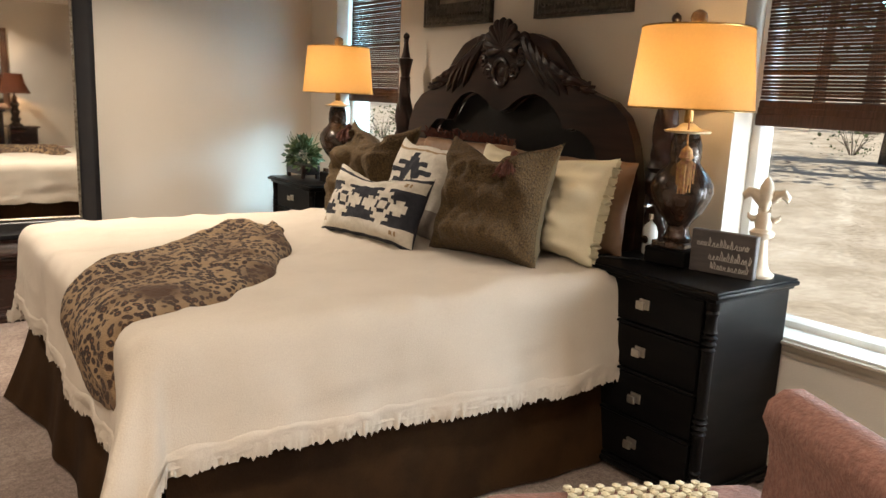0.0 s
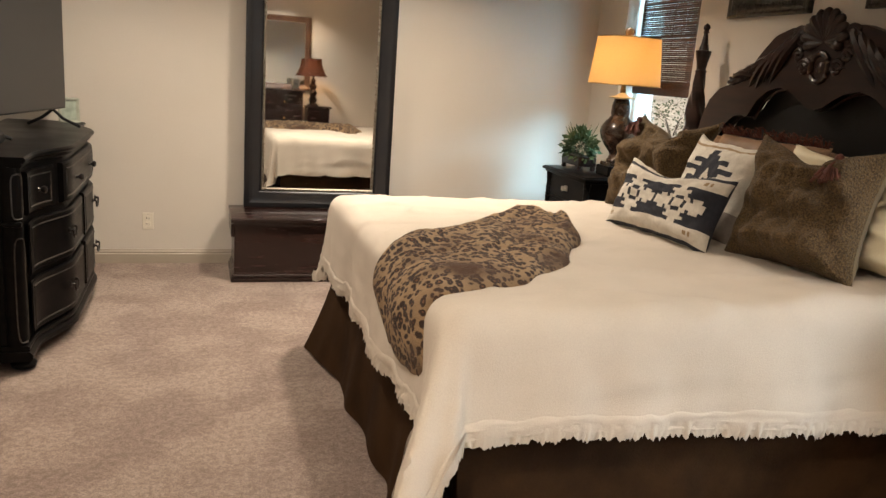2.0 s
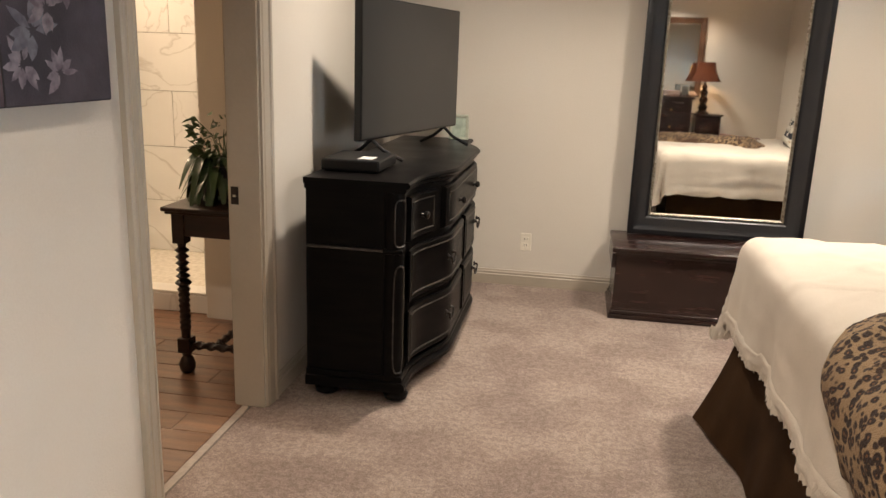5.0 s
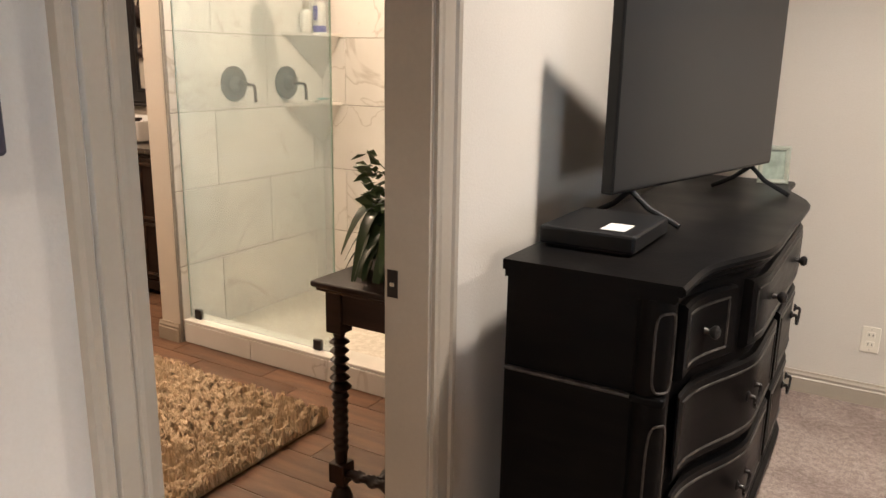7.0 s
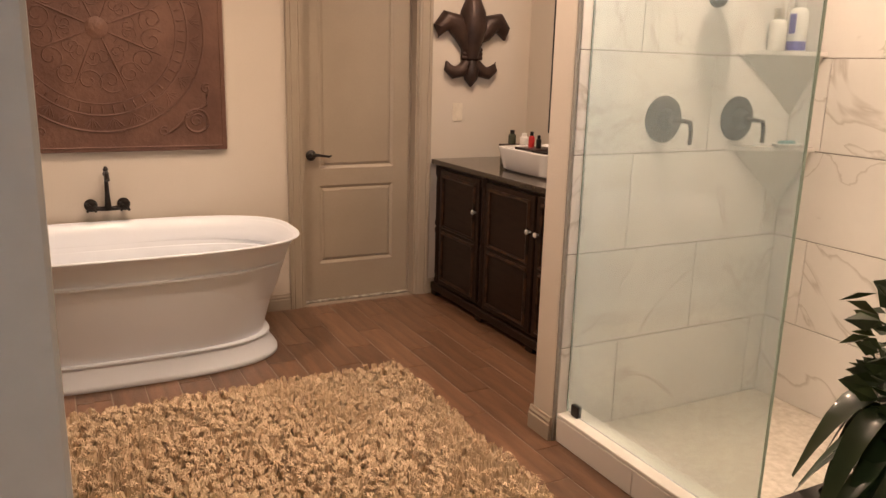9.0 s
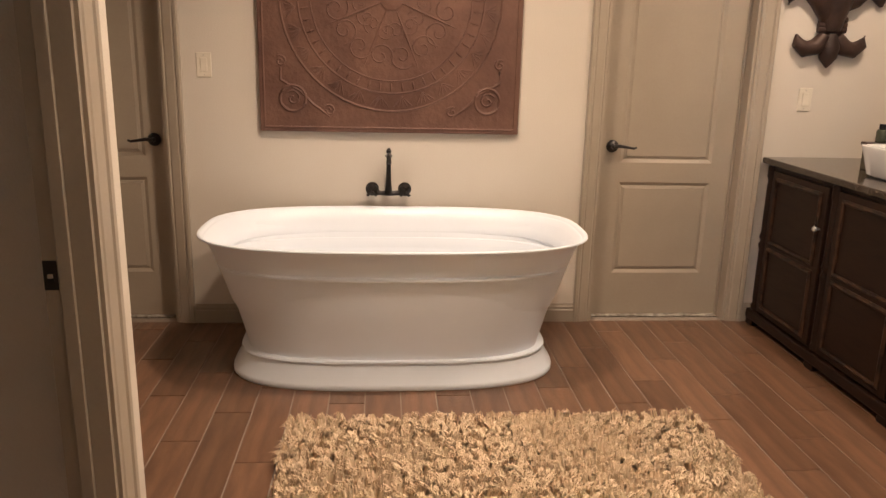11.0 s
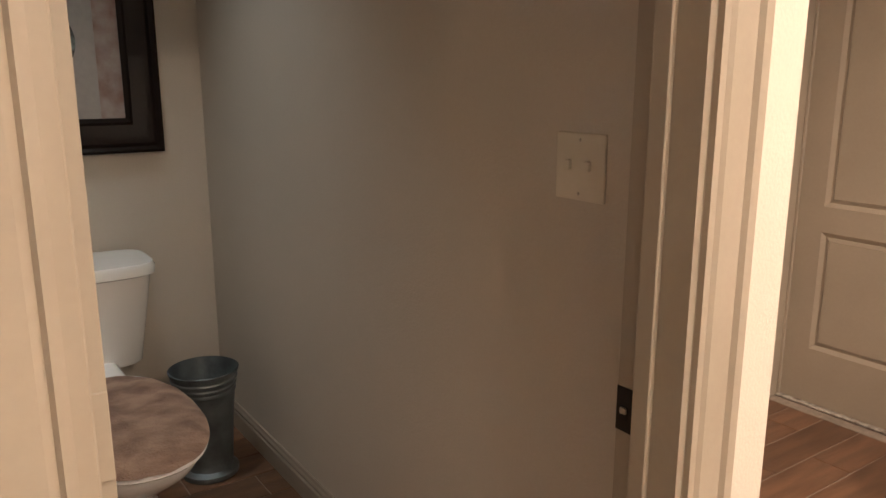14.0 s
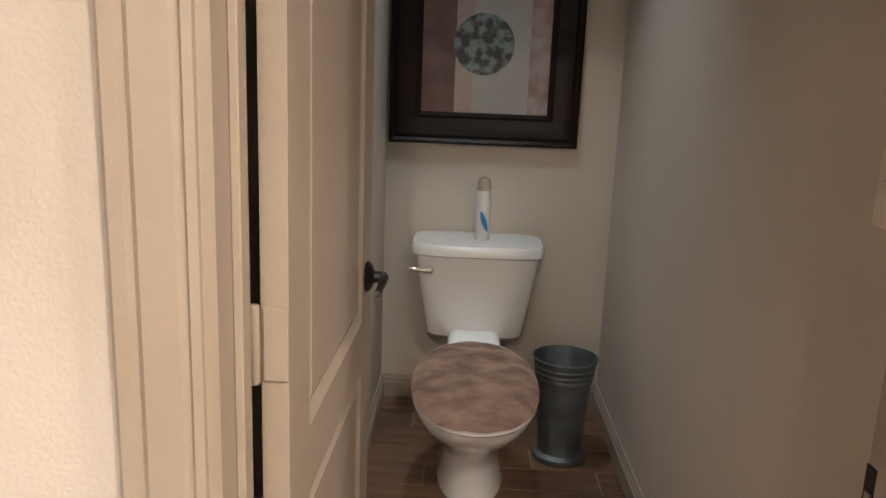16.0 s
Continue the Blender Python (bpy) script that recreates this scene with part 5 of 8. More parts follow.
chest = thing("blanket_chest", pose(0.845, 5.485, 0), "low dark cherry wood chest with a moulded lid", "chest")
cw, cd = 0.622, 0.235
part("body", boxed(-cw + 0.012, cw - 0.012, -cd + 0.012, cd - 0.006, 0.055, 0.385, 0.003, 1), CHESTWOOD, chest)
bm = boxed(-cw - 0.012, cw + 0.012, -cd - 0.02, cd, 0.405, 0.436, 0.009, 3)
box(bm, -cw + 0.004, cw - 0.004, -cd - 0.002, cd - 0.004, 0.383, 0.406, 0.004, 2)
part("lid", bm, CHESTWOOD, chest, "polished dark lid with a moulded edge", smooth=True)
bm = boxed(-cw - 0.010, cw + 0.010, -cd - 0.010, cd, 0.0, 0.028, 0.004, 2)
box(bm, -cw - 0.002, cw + 0.002, -cd - 0.002, cd - 0.002, 0.027, 0.052, 0.007, 3)
box(bm, -cw + 0.006, cw - 0.006, -cd + 0.006, cd - 0.004, 0.050, 0.064, 0.004, 2)
part("plinth", bm, CHESTWOOD, chest, "stepped base moulding", smooth=True)
for s in (-1, 1):
    part("side_batten", boxed(s * (cw - 0.006) - 0.016, s * (cw - 0.006) + 0.016, -cd + 0.03, cd - 0.03, 0.30, 0.384, 0.005, 2), CHESTWOOD, chest)
part("lock_plate", lathed(((0.0, 0.0), (0.012, 0.001), (0.010, 0.004)), seg=12, at=(0.28, -cd + 0.013, 0.28), m=Matrix.Rotation(radians(90), 4, "X")), METALBLACK, chest)


# ---- dresser with a bowed front ----
DX0, DYA, DYB, DZ = -1.137, 3.80, 5.64, 0.972


def bow(y, base=-0.715, bulge=0.115):
    """Front line of the dresser: straight ends, a swelling in the middle."""
    t = (y - DYA) / (DYB - DYA)
    e = min(max((t - 0.08) / 0.22, 0), 1) * min(max((0.92 - t) / 0.22, 0), 1)
    e = e * e * (3 - 2 * e)
    return base + bulge * e


dresser = thing("dresser", pose(0, 0, 0), "black bow-front dresser with rubbed edges and bail pulls", "dresser")


def bowed_slab(y0, y1, z0, z1, front, back, mat, name, n=36, bevel=0.0, parent=None, label=""):
    """A slab whose front follows the dresser's bow; front: how far it stands out from that line."""
    bm = bmesh.new()
    ys = [y0 + (y1 - y0) * i / n for i in range(n + 1)]
    rows = []
    for y in ys:
        xf = bow(y) + front
        rows.append([bm.verts.new((back, y, z0)), bm.verts.new((xf - bevel, y, z0)), bm.verts.new((xf, y, z0 + bevel)), bm.verts.new((xf, y, z1 - bevel)), bm.verts.new((xf - bevel, y, z1)), bm.verts.new((back, y, z1))])
    for a, b in zip(rows, rows[1:]):
        for k in range(6):
            bm.faces.new((a[k], b[k], b[(k + 1) % 6], a[(k + 1) % 6]))
    bm.faces.new(rows[0])
    bm.faces.new(list(reversed(rows[-1])))
    bmesh.ops.recalc_face_normals(bm, faces=bm.faces[:])
    return part(name, bm, mat, parent if parent is not None else dresser, label, smooth=True, angle=30)


bowed_slab(DYA + 0.02, DYB - 0.02, 0.07, DZ - 0.04, -0.012, DX0, BLACKWOOD, "carcass")
bowed_slab(DYA - 0.012, DYB + 0.012, DZ - 0.026, DZ, 0.028, DX0, BLACKWOOD, "top", bevel=0.008, label="black moulded top")
bowed_slab(DYA + 0.002, DYB - 0.002, DZ - 0.048, DZ - 0.025, 0.010, DX0, BLACKWOOD, "top_moulding", bevel=0.007)
bowed_slab(DYA - 0.006, DYB + 0.006, 0.055, 0.10, 0.022, DX0, BLACKWOOD, "base_moulding", bevel=0.014)
bowed_slab(DYA + 0.006, DYB - 0.006, 0.098, 0.125, 0.008, DX0, BLACKWOOD, "base_bead", bevel=0.008)
for s, yy in ((1, DYA + 0.06), (-1, DYB - 0.06)):
    for xx in (DX0 + 0.08, -0.745):
        part("bun_foot", lathed(((0.028, 0.0), (0.05, 0.012), (0.055, 0.03), (0.04, 0.05), (0.045, 0.058)), seg=18, at=(xx, yy, 0)), BLACKWOOD, dresser, smooth=True)
# rounded corner posts with worn panel outlines
for yc, s in ((DYA + 0.045, -1), (DYB - 0.045, 1)):
    part("corner_post", lathed(((0.045, 0.12), (0.045, DZ - 0.046)), seg=20, at=(-0.762, yc, 0)), BLACKWOOD, dresser, smooth=True)
    for z0, z1 in ((0.14, 0.615), (0.70, 0.895)):
        pts = []
        for i in range(41):
            a = 2 * math.pi * i / 40
            ca, sa = math.cos(a), math.sin(a)
            ex = abs(ca) ** 0.5 * (1 if ca > 0 else -1)
            ez = abs(sa) ** 0.35 * (1 if sa > 0 else -1)
            th = (math.radians(-38) if s < 0 else math.radians(38)) + ex * 0.62
            pts.append((-0.762 + 0.0462 * math.cos(th), yc + 0.0462 * math.sin(th), (z0 + z1) / 2 + ez * (z1 - z0) / 2))
        part("panel_bead", tubed(pts, 0.0035, 5), WORNBLACK, dresser, "rubbed pale edge bead")
# side rails
part("side_moulding", boxed(DX0 + 0.004, -0.75, DYA + 0.002, DYA + 0.021, 0.674, 0.684, 0.004, 2), WORNBLACK, dresser, "rubbed side moulding")
part("waist_moulding", boxed(-0.80, -0.716, DYA - 0.003, DYA + 0.03, 0.668, 0.690, 0.006, 2), BLACKWOOD, dresser)


def bail_pull(parent, y, z):
    x = bow(y) + 0.016
    bm = bmesh.new()
    for s in (-1, 1):
        lathe(bm, ((0.014, 0.0), (0.016, 0.004), (0.007, 0.010), (0.006, 0.022)), 10, (x - 0.003, y + s * 0.050, z), Matrix.Rotation(radians(90), 4, "Y"))
    tube(bm, [(x + 0.018, y + 0.050 * math.cos(a), z - 0.045 * math.sin(a)) for a in [math.pi * i / 12 for i in range(13)]], 0.005, 7)
    part("bail_pull", bm, METALBLACK, parent, "dark bronze bail pull", smooth=True)


def knob_pull(parent, y, z):
    x = bow(y) + 0.014
    part("knob", lathed(((0.010, 0.0), (0.007, 0.012), (0.017, 0.022), (0.018, 0.030), (0.010, 0.038)), seg=14, at=(x, y, z), m=Matrix.Rotation(radians(90), 4, "Y")), METALBLACK, parent, "dark bronze knob", smooth=True)


for y0, y1, z0, z1, pulls in ((3.905, 4.165, 0.70, 0.895, 1), (4.235, 5.17, 0.70, 0.895, 2), (5.24, 5.50, 0.70, 0.895, 1),
                              (3.905, 4.665, 0.425, 0.665, 0), (4.74, 5.50, 0.425, 0.665, 0), (3.905, 4.665, 0.145, 0.395, 0), (4.74, 5.50, 0.145, 0.395, 0)):
    dr = bowed_slab(y0, y1, z0, z1, 0.012, bow((y0 + y1) / 2) - 0.10, BLACKWOOD, "drawer", n=18, bevel=0.008)
    pts = []
    for (ya, za), (yb, zb) in zip(((y0 + .03, z0 + .03), (y1 - .03, z0 + .03), (y1 - .03, z1 - .03), (y0 + .03, z1 - .03)), ((y1 - .03, z0 + .03), (y1 - .03, z1 - .03), (y0 + .03, z1 - .03), (y0 + .03, z0 + .03))):
        pts += [(bow(ya + (yb - ya) * i / 10) + 0.0125, ya + (yb - ya) * i / 10, za + (zb - za) * i / 10) for i in range(10)]
    part("drawer_bead", tubed(pts + pts[:1], 0.004, 5), WORNBLACK, dr, "rubbed drawer bead")
    ym, zm = (y0 + y1) / 2, (z0 + z1) / 2
    if pulls == 1:
        knob_pull(dr, ym, zm)
    elif pulls == 2:
        knob_pull(dr, ym - 0.25, zm), knob_pull(dr, ym + 0.25, zm)
    else:
        bail_pull(dr, ym, zm + 0.02)

# television, box and small photo frame on the dresser
tv = thing("television", pose(-0.905, 4.835, DZ, 0, 0, 76.5), "large black flat television on splayed feet", "television")
SCREEN = material("matt_black_screen", (0.016, 0.016, 0.017), 0.28, second=(0.017, 0.017, 0.018), scale=2, fine=0.0)
part("bezel", boxed(-0.575, 0.575, -0.008, 0.03, 0.10, 0.755, 0.005, 2), BLACKPLASTIC, tv)
part("screen", boxed(-0.568, 0.568, -0.0105, -0.0075, 0.11, 0.748), SCREEN, tv, "dark matt screen")
part("back_bulge", boxed(-0.42, 0.42, 0.028, 0.062, 0.12, 0.52, 0.015, 2), BLACKPLASTIC, tv)
for s in (-1, 1):
    bm = tubed([(s * 0.42, -0.15, 0.008), (s * 0.43, -0.05, 0.05), (s * 0.44, 0.01, 0.10)], 0.009, 8)
    tube(bm, [(s * 0.44, 0.01, 0.10), (s * 0.43, 0.07, 0.05), (s * 0.42, 0.15, 0.008)], 0.009, 8)
    part("stand_foot", bm, BLACKPLASTIC, tv, "splayed black foot", smooth=True)
stb = thing("cable_box", pose(-0.99, 4.135, DZ, 0, 0, 0), "flat black set-top box with a white label", "electronics")
part("case", boxed(-0.135, 0.125, -0.16, 0.16, 0.006, 0.055, 0.008, 2), BLACKPLASTIC, stb)
part("feet", boxed(-0.12, 0.11, -0.14, 0.14, 0.0, 0.007), BLACKPLASTIC, stb)
part("label", boxed(0.02, 0.085, -0.12, -0.03, 0.0552, 0.0562), WHITEPLASTIC, stb, "white paper label")
pf = thing("photo_frame", pose(-0.765, 5.54, DZ, -12, 0, 14), "small pale green photo frame propped up", "photo frame")
part("frame", frame_ring(bmesh.new(), 0.085, 0.12, ((0, 0.002), (0, 0.010), (0.012, 0.013), (0.018, 0.010), (0.018, -0.004), (0, -0.004)), Matrix.Translation((0, 0, 0.078))), material("pale_sage_frame", (0.33, 0.34, 0.27), 0.5, scale=20), pf)
part("photo", boxed(-0.043, 0.043, -0.002, 0.002, 0.017, 0.139), material("grey_green_photo", (0.36, 0.40, 0.33), 0.3, second=(0.20, 0.24, 0.19), scale=18), pf)
part("easel", tubed([(0, 0.004, 0.10), (0, 0.055, 0.012)], 0.006, 6), BLACKPLASTIC, pf)


# ---- outlets and switches ----
def wall_plate(name, m, label, kind_):
    ob = thing(name, m, label, "outlet" if kind_ == "outlet" else "switch")
    wide = 0.0585 if kind_ == "double" else 0.036
    part("plate", boxed(-wide, wide, -0.006, 0.0, -0.058, 0.058, 0.003, 2), PLASTIC, ob)
    if kind_ == "outlet":
        for s in (-1, 1):
            soc = part("socket", boxed(-0.017, 0.017, -0.0085, -0.005, s * 0.021 - 0.014, s * 0.021 + 0.014, 0.002, 2), PLASTIC, ob)
            # black strips stand in for the shaded slots, which aren't cut
            bm = boxed(-0.009, -0.006, -0.0092, -0.0082, s * 0.021 - 0.005, s * 0.021 + 0.006)
            box(bm, 0.006, 0.009, -0.0092, -0.0082, s * 0.021 - 0.005, s * 0.021 + 0.006)
            part("slots", bm, BLACKPLASTIC, soc)
    elif kind_ == "rocker":
        part("rocker", boxed(-0.016, 0.016, -0.010, -0.005, -0.033, 0.033, 0.003, 2), PLASTIC, ob)
    else:
        for s in ((-1, 1) if kind_ == "double" else (0,)):
            part("toggle", boxed(s * 0.023 - 0.005, s * 0.023 + 0.005, -0.016, -0.005, -0.006, 0.012, 0.002, 1), PLASTIC, ob)
    for s in (-1, 1):
        part("screw", lathed(((0.0, 0.0), (0.003, 0.0005), (0.002, 0.0015)), seg=8, at=(0, -0.006, s * 0.046), m=Matrix.Rotation(radians(90), 4, "X")), NICKEL, ob)
    return ob


wall_plate("wall_outlet", pose(-0.325, N0, 0.30), "ivory duplex outlet low on the wall", "outlet")

# ---- canvas on the wall beside the doorway ----
canvas = thing("canvas_art", pose(W1 + 0.001, 2.335, 1.832, 0, 0, 90), "dark purple canvas art with pale flowers and a crest", "wall art")
part("stretcher", boxed(-0.34, 0.30, -0.036, 0.0, -0.50, 0.50, 0.004, 1), material("plum_grey_canvas", (0.055, 0.045, 0.062), 0.8, second=(0.020, 0.017, 0.026), scale=6, detail=9, bump=0.2, bump_scale=220), canvas)
PETAL = material("pale_mauve_paint", (0.20, 0.17, 0.20), 0.85, second=(0.09, 0.075, 0.095), scale=40, detail=6)
ROSE = material("dusty_rose_paint", (0.26, 0.13, 0.13), 0.85, second=(0.14, 0.08, 0.09), scale=16, detail=6)
SLATE = material("slate_blue_paint", (0.125, 0.125, 0.155), 0.85, second=(0.055, 0.055, 0.075), scale=30, detail=6)
rr = random.Random(21)


def painted_flower(cx, cz, size, count, turn, mat):
    """A flat spray of painted petals round a stem point on the canvas."""
    bm = bmesh.new()
    for k in range(count):
        a = turn + 6.283 * k / count * 0.8 + rr.uniform(-0.25, 0.25)
        L, wd = size * rr.uniform(0.6, 1.1), size * rr.uniform(0.13, 0.24)
        d, n_ = Vector((math.cos(a), 0, math.sin(a))), Vector((-math.sin(a), 0, math.cos(a)))
        c = Vector((cx, -0.0372 - 0.00004 * k, cz)) + d * size * 0.12
        bm.faces.new([bm.verts.new(q) for q in (c, c + d * L * 0.35 + n_ * wd, c + d * L * 0.7 + n_ * wd * 0.8, c + d * L, c + d * L * 0.65 - n_ * wd * 0.8, c + d * L * 0.3 - n_ * wd)])
    part("flower", bm, mat, canvas)


for cx, cz, size, count, turn, mat in ((0.185, 0.30, 0.06, 7, 0.4, PETAL), (0.20, 0.19, 0.07, 6, 1.2, SLATE), (0.195, 0.08, 0.07, 7, 0.2, SLATE), (0.180, -0.03, 0.075, 7, 0.9, SLATE), (0.165, -0.10, 0.06, 8, 0.3, PETAL),
                                       (0.120, -0.16, 0.075, 7, 1.0, SLATE), (0.115, -0.23, 0.075, 9, 0.2, PETAL), (0.045, -0.29, 0.07, 8, 0.7, PETAL), (-0.005, -0.34, 0.075, 7, 0.3, SLATE),
                                       (-0.045, -0.41, 0.065, 8, 1.4, PETAL), (0.075, -0.43, 0.055, 8, 0.0, PETAL), (0.035, 0.07, 0.085, 3, 0.7, PETAL), (-0.055, -0.13, 0.075, 4, 0.2, PETAL), (-0.07, 0.02, 0.075, 4, 0.9, PETAL), (0.04, 0.40, 0.07, 7, 0.3, PETAL)):
    painted_flower(cx + 0.028, cz, size, count, turn, mat)
bm = boxed(-0.336, -0.085, -0.0385, -0.036, -0.496, 0.496)
part("rose_panel", bm, material("mauve_panel_paint", (0.10, 0.065, 0.075), 0.85, second=(0.045, 0.032, 0.042), scale=9, detail=8), canvas)
bm = bmesh.new()
tube(bm, [(-0.21 + 0.075 * math.sin(t) * (1.0 if math.cos(t) > 0 else 1 - 0.35 * abs(math.cos(t))), -0.0386, -0.22 + 0.13 * math.cos(t)) for t in [6.283 * i / 40 for i in range(41)]], 0.005, 5)
fleur(bm, Matrix.Translation((-0.21, -0.0386, -0.31)) @ Matrix.Diagonal((1, 0.06, 1, 1)), k=0.18)
part("crest", bm, ROSE, canvas, "dusty rose painted crest")
part("seam", boxed(-0.084, -0.080, -0.0384, -0.036, -0.499, 0.499), BLACKPLASTIC, canvas)

# ---- pink chair with a knitted throw ----
PINK = material("dusty_pink_chenille", (0.205, 0.093, 0.069), 0.9, second=(0.14, 0.06, 0.045), scale=55, detail=4, bump=0.7, bump_scale=90, sheen=0.4)
chair = thing("slipper_chair", pose(1.62, 0.90, 0, 0, 0, -27), "dusty pink upholstered chair with a rolled back", "chair")
part("seat", boxed(-0.52, 0.30, -0.44, 0.44, 0.20, 0.462, 0.07, 5), PINK, chair, smooth=True, angle=60)
prof = [(0.26, 0.20), (0.24, 0.45), (0.25, 0.56), (0.24, 0.64), (0.215, 0.69), (0.225, 0.735), (0.265, 0.765), (0.32, 0.765), (0.365, 0.73), (0.375, 0.66), (0.365, 0.55), (0.36, 0.20)]
part("backrest", prism(bmesh.new(), prof, -0.32, 0.32, "y"), PINK, chair, "rolled pink backrest", smooth=True, angle=50)
for sx in (-0.42, 0.28):
    for sy in (-0.34, 0.34):
        part("leg", lathed(((0.016, 0.0), (0.026, 0.205)), seg=12, at=(sx, sy, 0)), DARKWOOD, chair)
knit = thing("knitted_throw", pose(1.62, 0.90, 0, 0, 0, -27), "cream chunky knitted throw lying on the seat", "blanket")
bm = bmesh.new()
for r in range(9):
    for k in range(40):
        y = -0.20 + 0.40 * k / 39
        x = -0.26 + r * 0.045
        c = Vector((x + 0.010 * math.sin(k * 1.57), y + 0.19, 0.471 + 0.006 * math.cos(k * 1.57) - 0.0))
        lathe(bm, ((0.0, -0.010), (0.013, -0.004), (0.013, 0.004), (0.0, 0.010)), 6, c)
part("knit", bm, material("cream_wool", (0.56, 0.50, 0.36), 0.95, second=(0.46, 0.40, 0.28), scale=40, bump=0.5, bump_scale=200), knit, smooth=True)

# ---- pocket door, strike plates ----
pocket = tagged(part("door_1", boxed(-1.388, -1.353, DY0 + 0.0, 2.914, 0.012, DH - 0.016, 0.002, 1), TRIM), "taupe pocket door standing a little out of the wall", "door", kind="structure")


def strike_plate(m, label):
    ob = thing("strike_plate", m, label, "latch plate")
    part("plate", boxed(-0.016, 0.016, -0.002, 0.0, -0.036, 0.036, 0.0008, 1), METALBLACK, ob)
    # black inset stands in for the shade inside the latch hole
    bm = boxed(-0.008, 0.008, -0.0026, -0.0018, -0.016, 0.006)
    part("hole", bm, BLACKPLASTIC, ob, "black inset for the dark latch opening")
    part("tongue", boxed(-0.006, 0.006, -0.006, -0.001, -0.006, 0.004, 0.001, 1), NICKEL, ob)
    return ob


strike_plate(pose(-1.366, DY1 - 0.0145, 0.905), "dark bronze strike plate in the door lining")
strike_plate(pose(WCD0 + 0.0145, 2.377, 0.875, 0, 0, 90), "dark bronze strike plate in the toilet room's lining")

# ---- bathroom doors ----


def panel_door(name, m, w, h, knob_side, label, lever=True, mat=None):
    """A two-panel moulded door in local xz from x = 0 to w, 35 mm thick, both faces alike; the lever sits near x = 0 or w."""
    mat = mat or TRIM
    ob = tagged(new(name), label, "door", kind="structure")
    ob.matrix_basis = m
    bm = bmesh.new()
    st, z1, z2, z3, z4 = 0.115, 0.235, 0.735, 0.84, h - 0.115
    for a in ((0, st, 0, h), (w - st, w, 0, h), (st, w - st, 0, z1), (st, w - st, z2, z3), (st, w - st, z4, h)):
        box(bm, a[0], a[1], -0.0175, 0.0175, a[2], a[3])
    part("slab", bm, mat, ob)
    for a, b in ((z1, z2), (z3, z4)):
        pw, ph = w - 2 * st, b - a
        pm = Matrix.Translation((w / 2, 0, (a + b) / 2))
        pan = part("panel", boxed(st + 0.03, w - st - 0.03, -0.0135, 0.0135, a + 0.03, b - 0.03, 0.004, 1), mat, ob)
        bm = boxed(st, w - st, -0.006, 0.006, a, b)
        for s in (1, -1):
            frame_ring(bm, pw - 0.06, ph - 0.06, ((0.0, 0.0055), (0.0, 0.013), (0.012, 0.008), (0.03, 0.0175), (0.03, 0.0055)), pm @ (Matrix.Identity(4) if s > 0 else Matrix.Rotation(math.pi, 4, "Z")))
        part("moulding", bm, mat, pan)
    x = 0.065 if knob_side < 0 else w - 0.065
    for s in (-1, 1):
        bm = lathed(((0.031, 0.0), (0.033, 0.005), (0.026, 0.012), (0.013, 0.018), (0.011, 0.042)), seg=22, at=(x, s * 0.0175, 0.925), m=Matrix.Rotation(radians(90 if s < 0 else -90), 4, "X"))
        d = 1 if knob_side < 0 else -1
        tube(bm, [(x, s * 0.055, 0.925), (x + d * 0.03, s * 0.060, 0.930), (x + d * 0.07, s * 0.058, 0.924), (x + d * 0.105, s * 0.056, 0.918), (x + d * 0.12, s * 0.056, 0.924)], 0.0085, 10, (1.2, 1.1, 0.9, 0.75, 0.6))
        part("lever", bm, METALBLACK, ob, "oil-rubbed bronze lever handle", smooth=True)
    return ob


panel_door("door_2", pose(B0 - 0.10, DWY[0] + 0.017, 0.012, 0, 0, 90), DWY[1] - DWY[0] - 0.034, DH - 0.03, -1, "closed taupe two-panel door with a bronze lever")
panel_door("door_3", pose(B0 - 0.10, DSY[0] + 0.017, 0.012, 0, 0, 90), DSY[1] - DSY[0] - 0.034, DH - 0.03, 1, "closed taupe two-panel door with a bronze lever")
# unseen backing, added to close the house behind the shut doors
structure("wall_behind_doors", boxed(B0 - 0.30, B0 - 0.145, 0.9, BN + 0.14, 0, CEIL), PAINT, "plain unseen wall added to close the space behind the doors", category="wall")
for ys in (DWY, DSY):
    structure("threshold", boxed(B0 - 0.14, B0 - 0.06, ys[0] + 0.016, ys[1] - 0.016, 0.0, 0.010, 0.003, 1), material("worn_threshold", (0.45, 0.41, 0.36), 0.6, second=(0.2, 0.17, 0.14), scale=30), "worn pale door threshold", category="threshold")

# ---- tub ----
tub = thing("bathtub", pose(-5.012, 3.205, 0), "white freestanding oval tub with a flared rim and plinth", "bathtub")


def oval(a, b, n=72, e=2.7):
    """Points of a superellipse: half-length a along y, half-width b along x."""
    pts = []
    for i in range(n):
        t = 6.283185 * i / n
        c, s = math.cos(t), math.sin(t)
        pts.append((b * abs(c) ** (2 / e) * (1 if c > 0 else -1), a * abs(s) ** (2 / e) * (1 if s > 0 else -1)))
    return pts


def oval_loft(bm, rows, close_bottom=True, close_top=True, n=72, e=2.7):
    rings = [[bm.verts.new((x, y, z)) for x, y in oval(a, b, n, e)] for a, b, z in rows]
    for p, q in zip(rings, rings[1:]):
        for i in range(n):
            bm.faces.new((p[i], p[(i + 1) % n], q[(i + 1) % n], q[i]))
    if close_bottom:
        bm.faces.new(list(reversed(rings[0])))
    if close_top:
        bm.faces.new(rings[-1])
    return bm


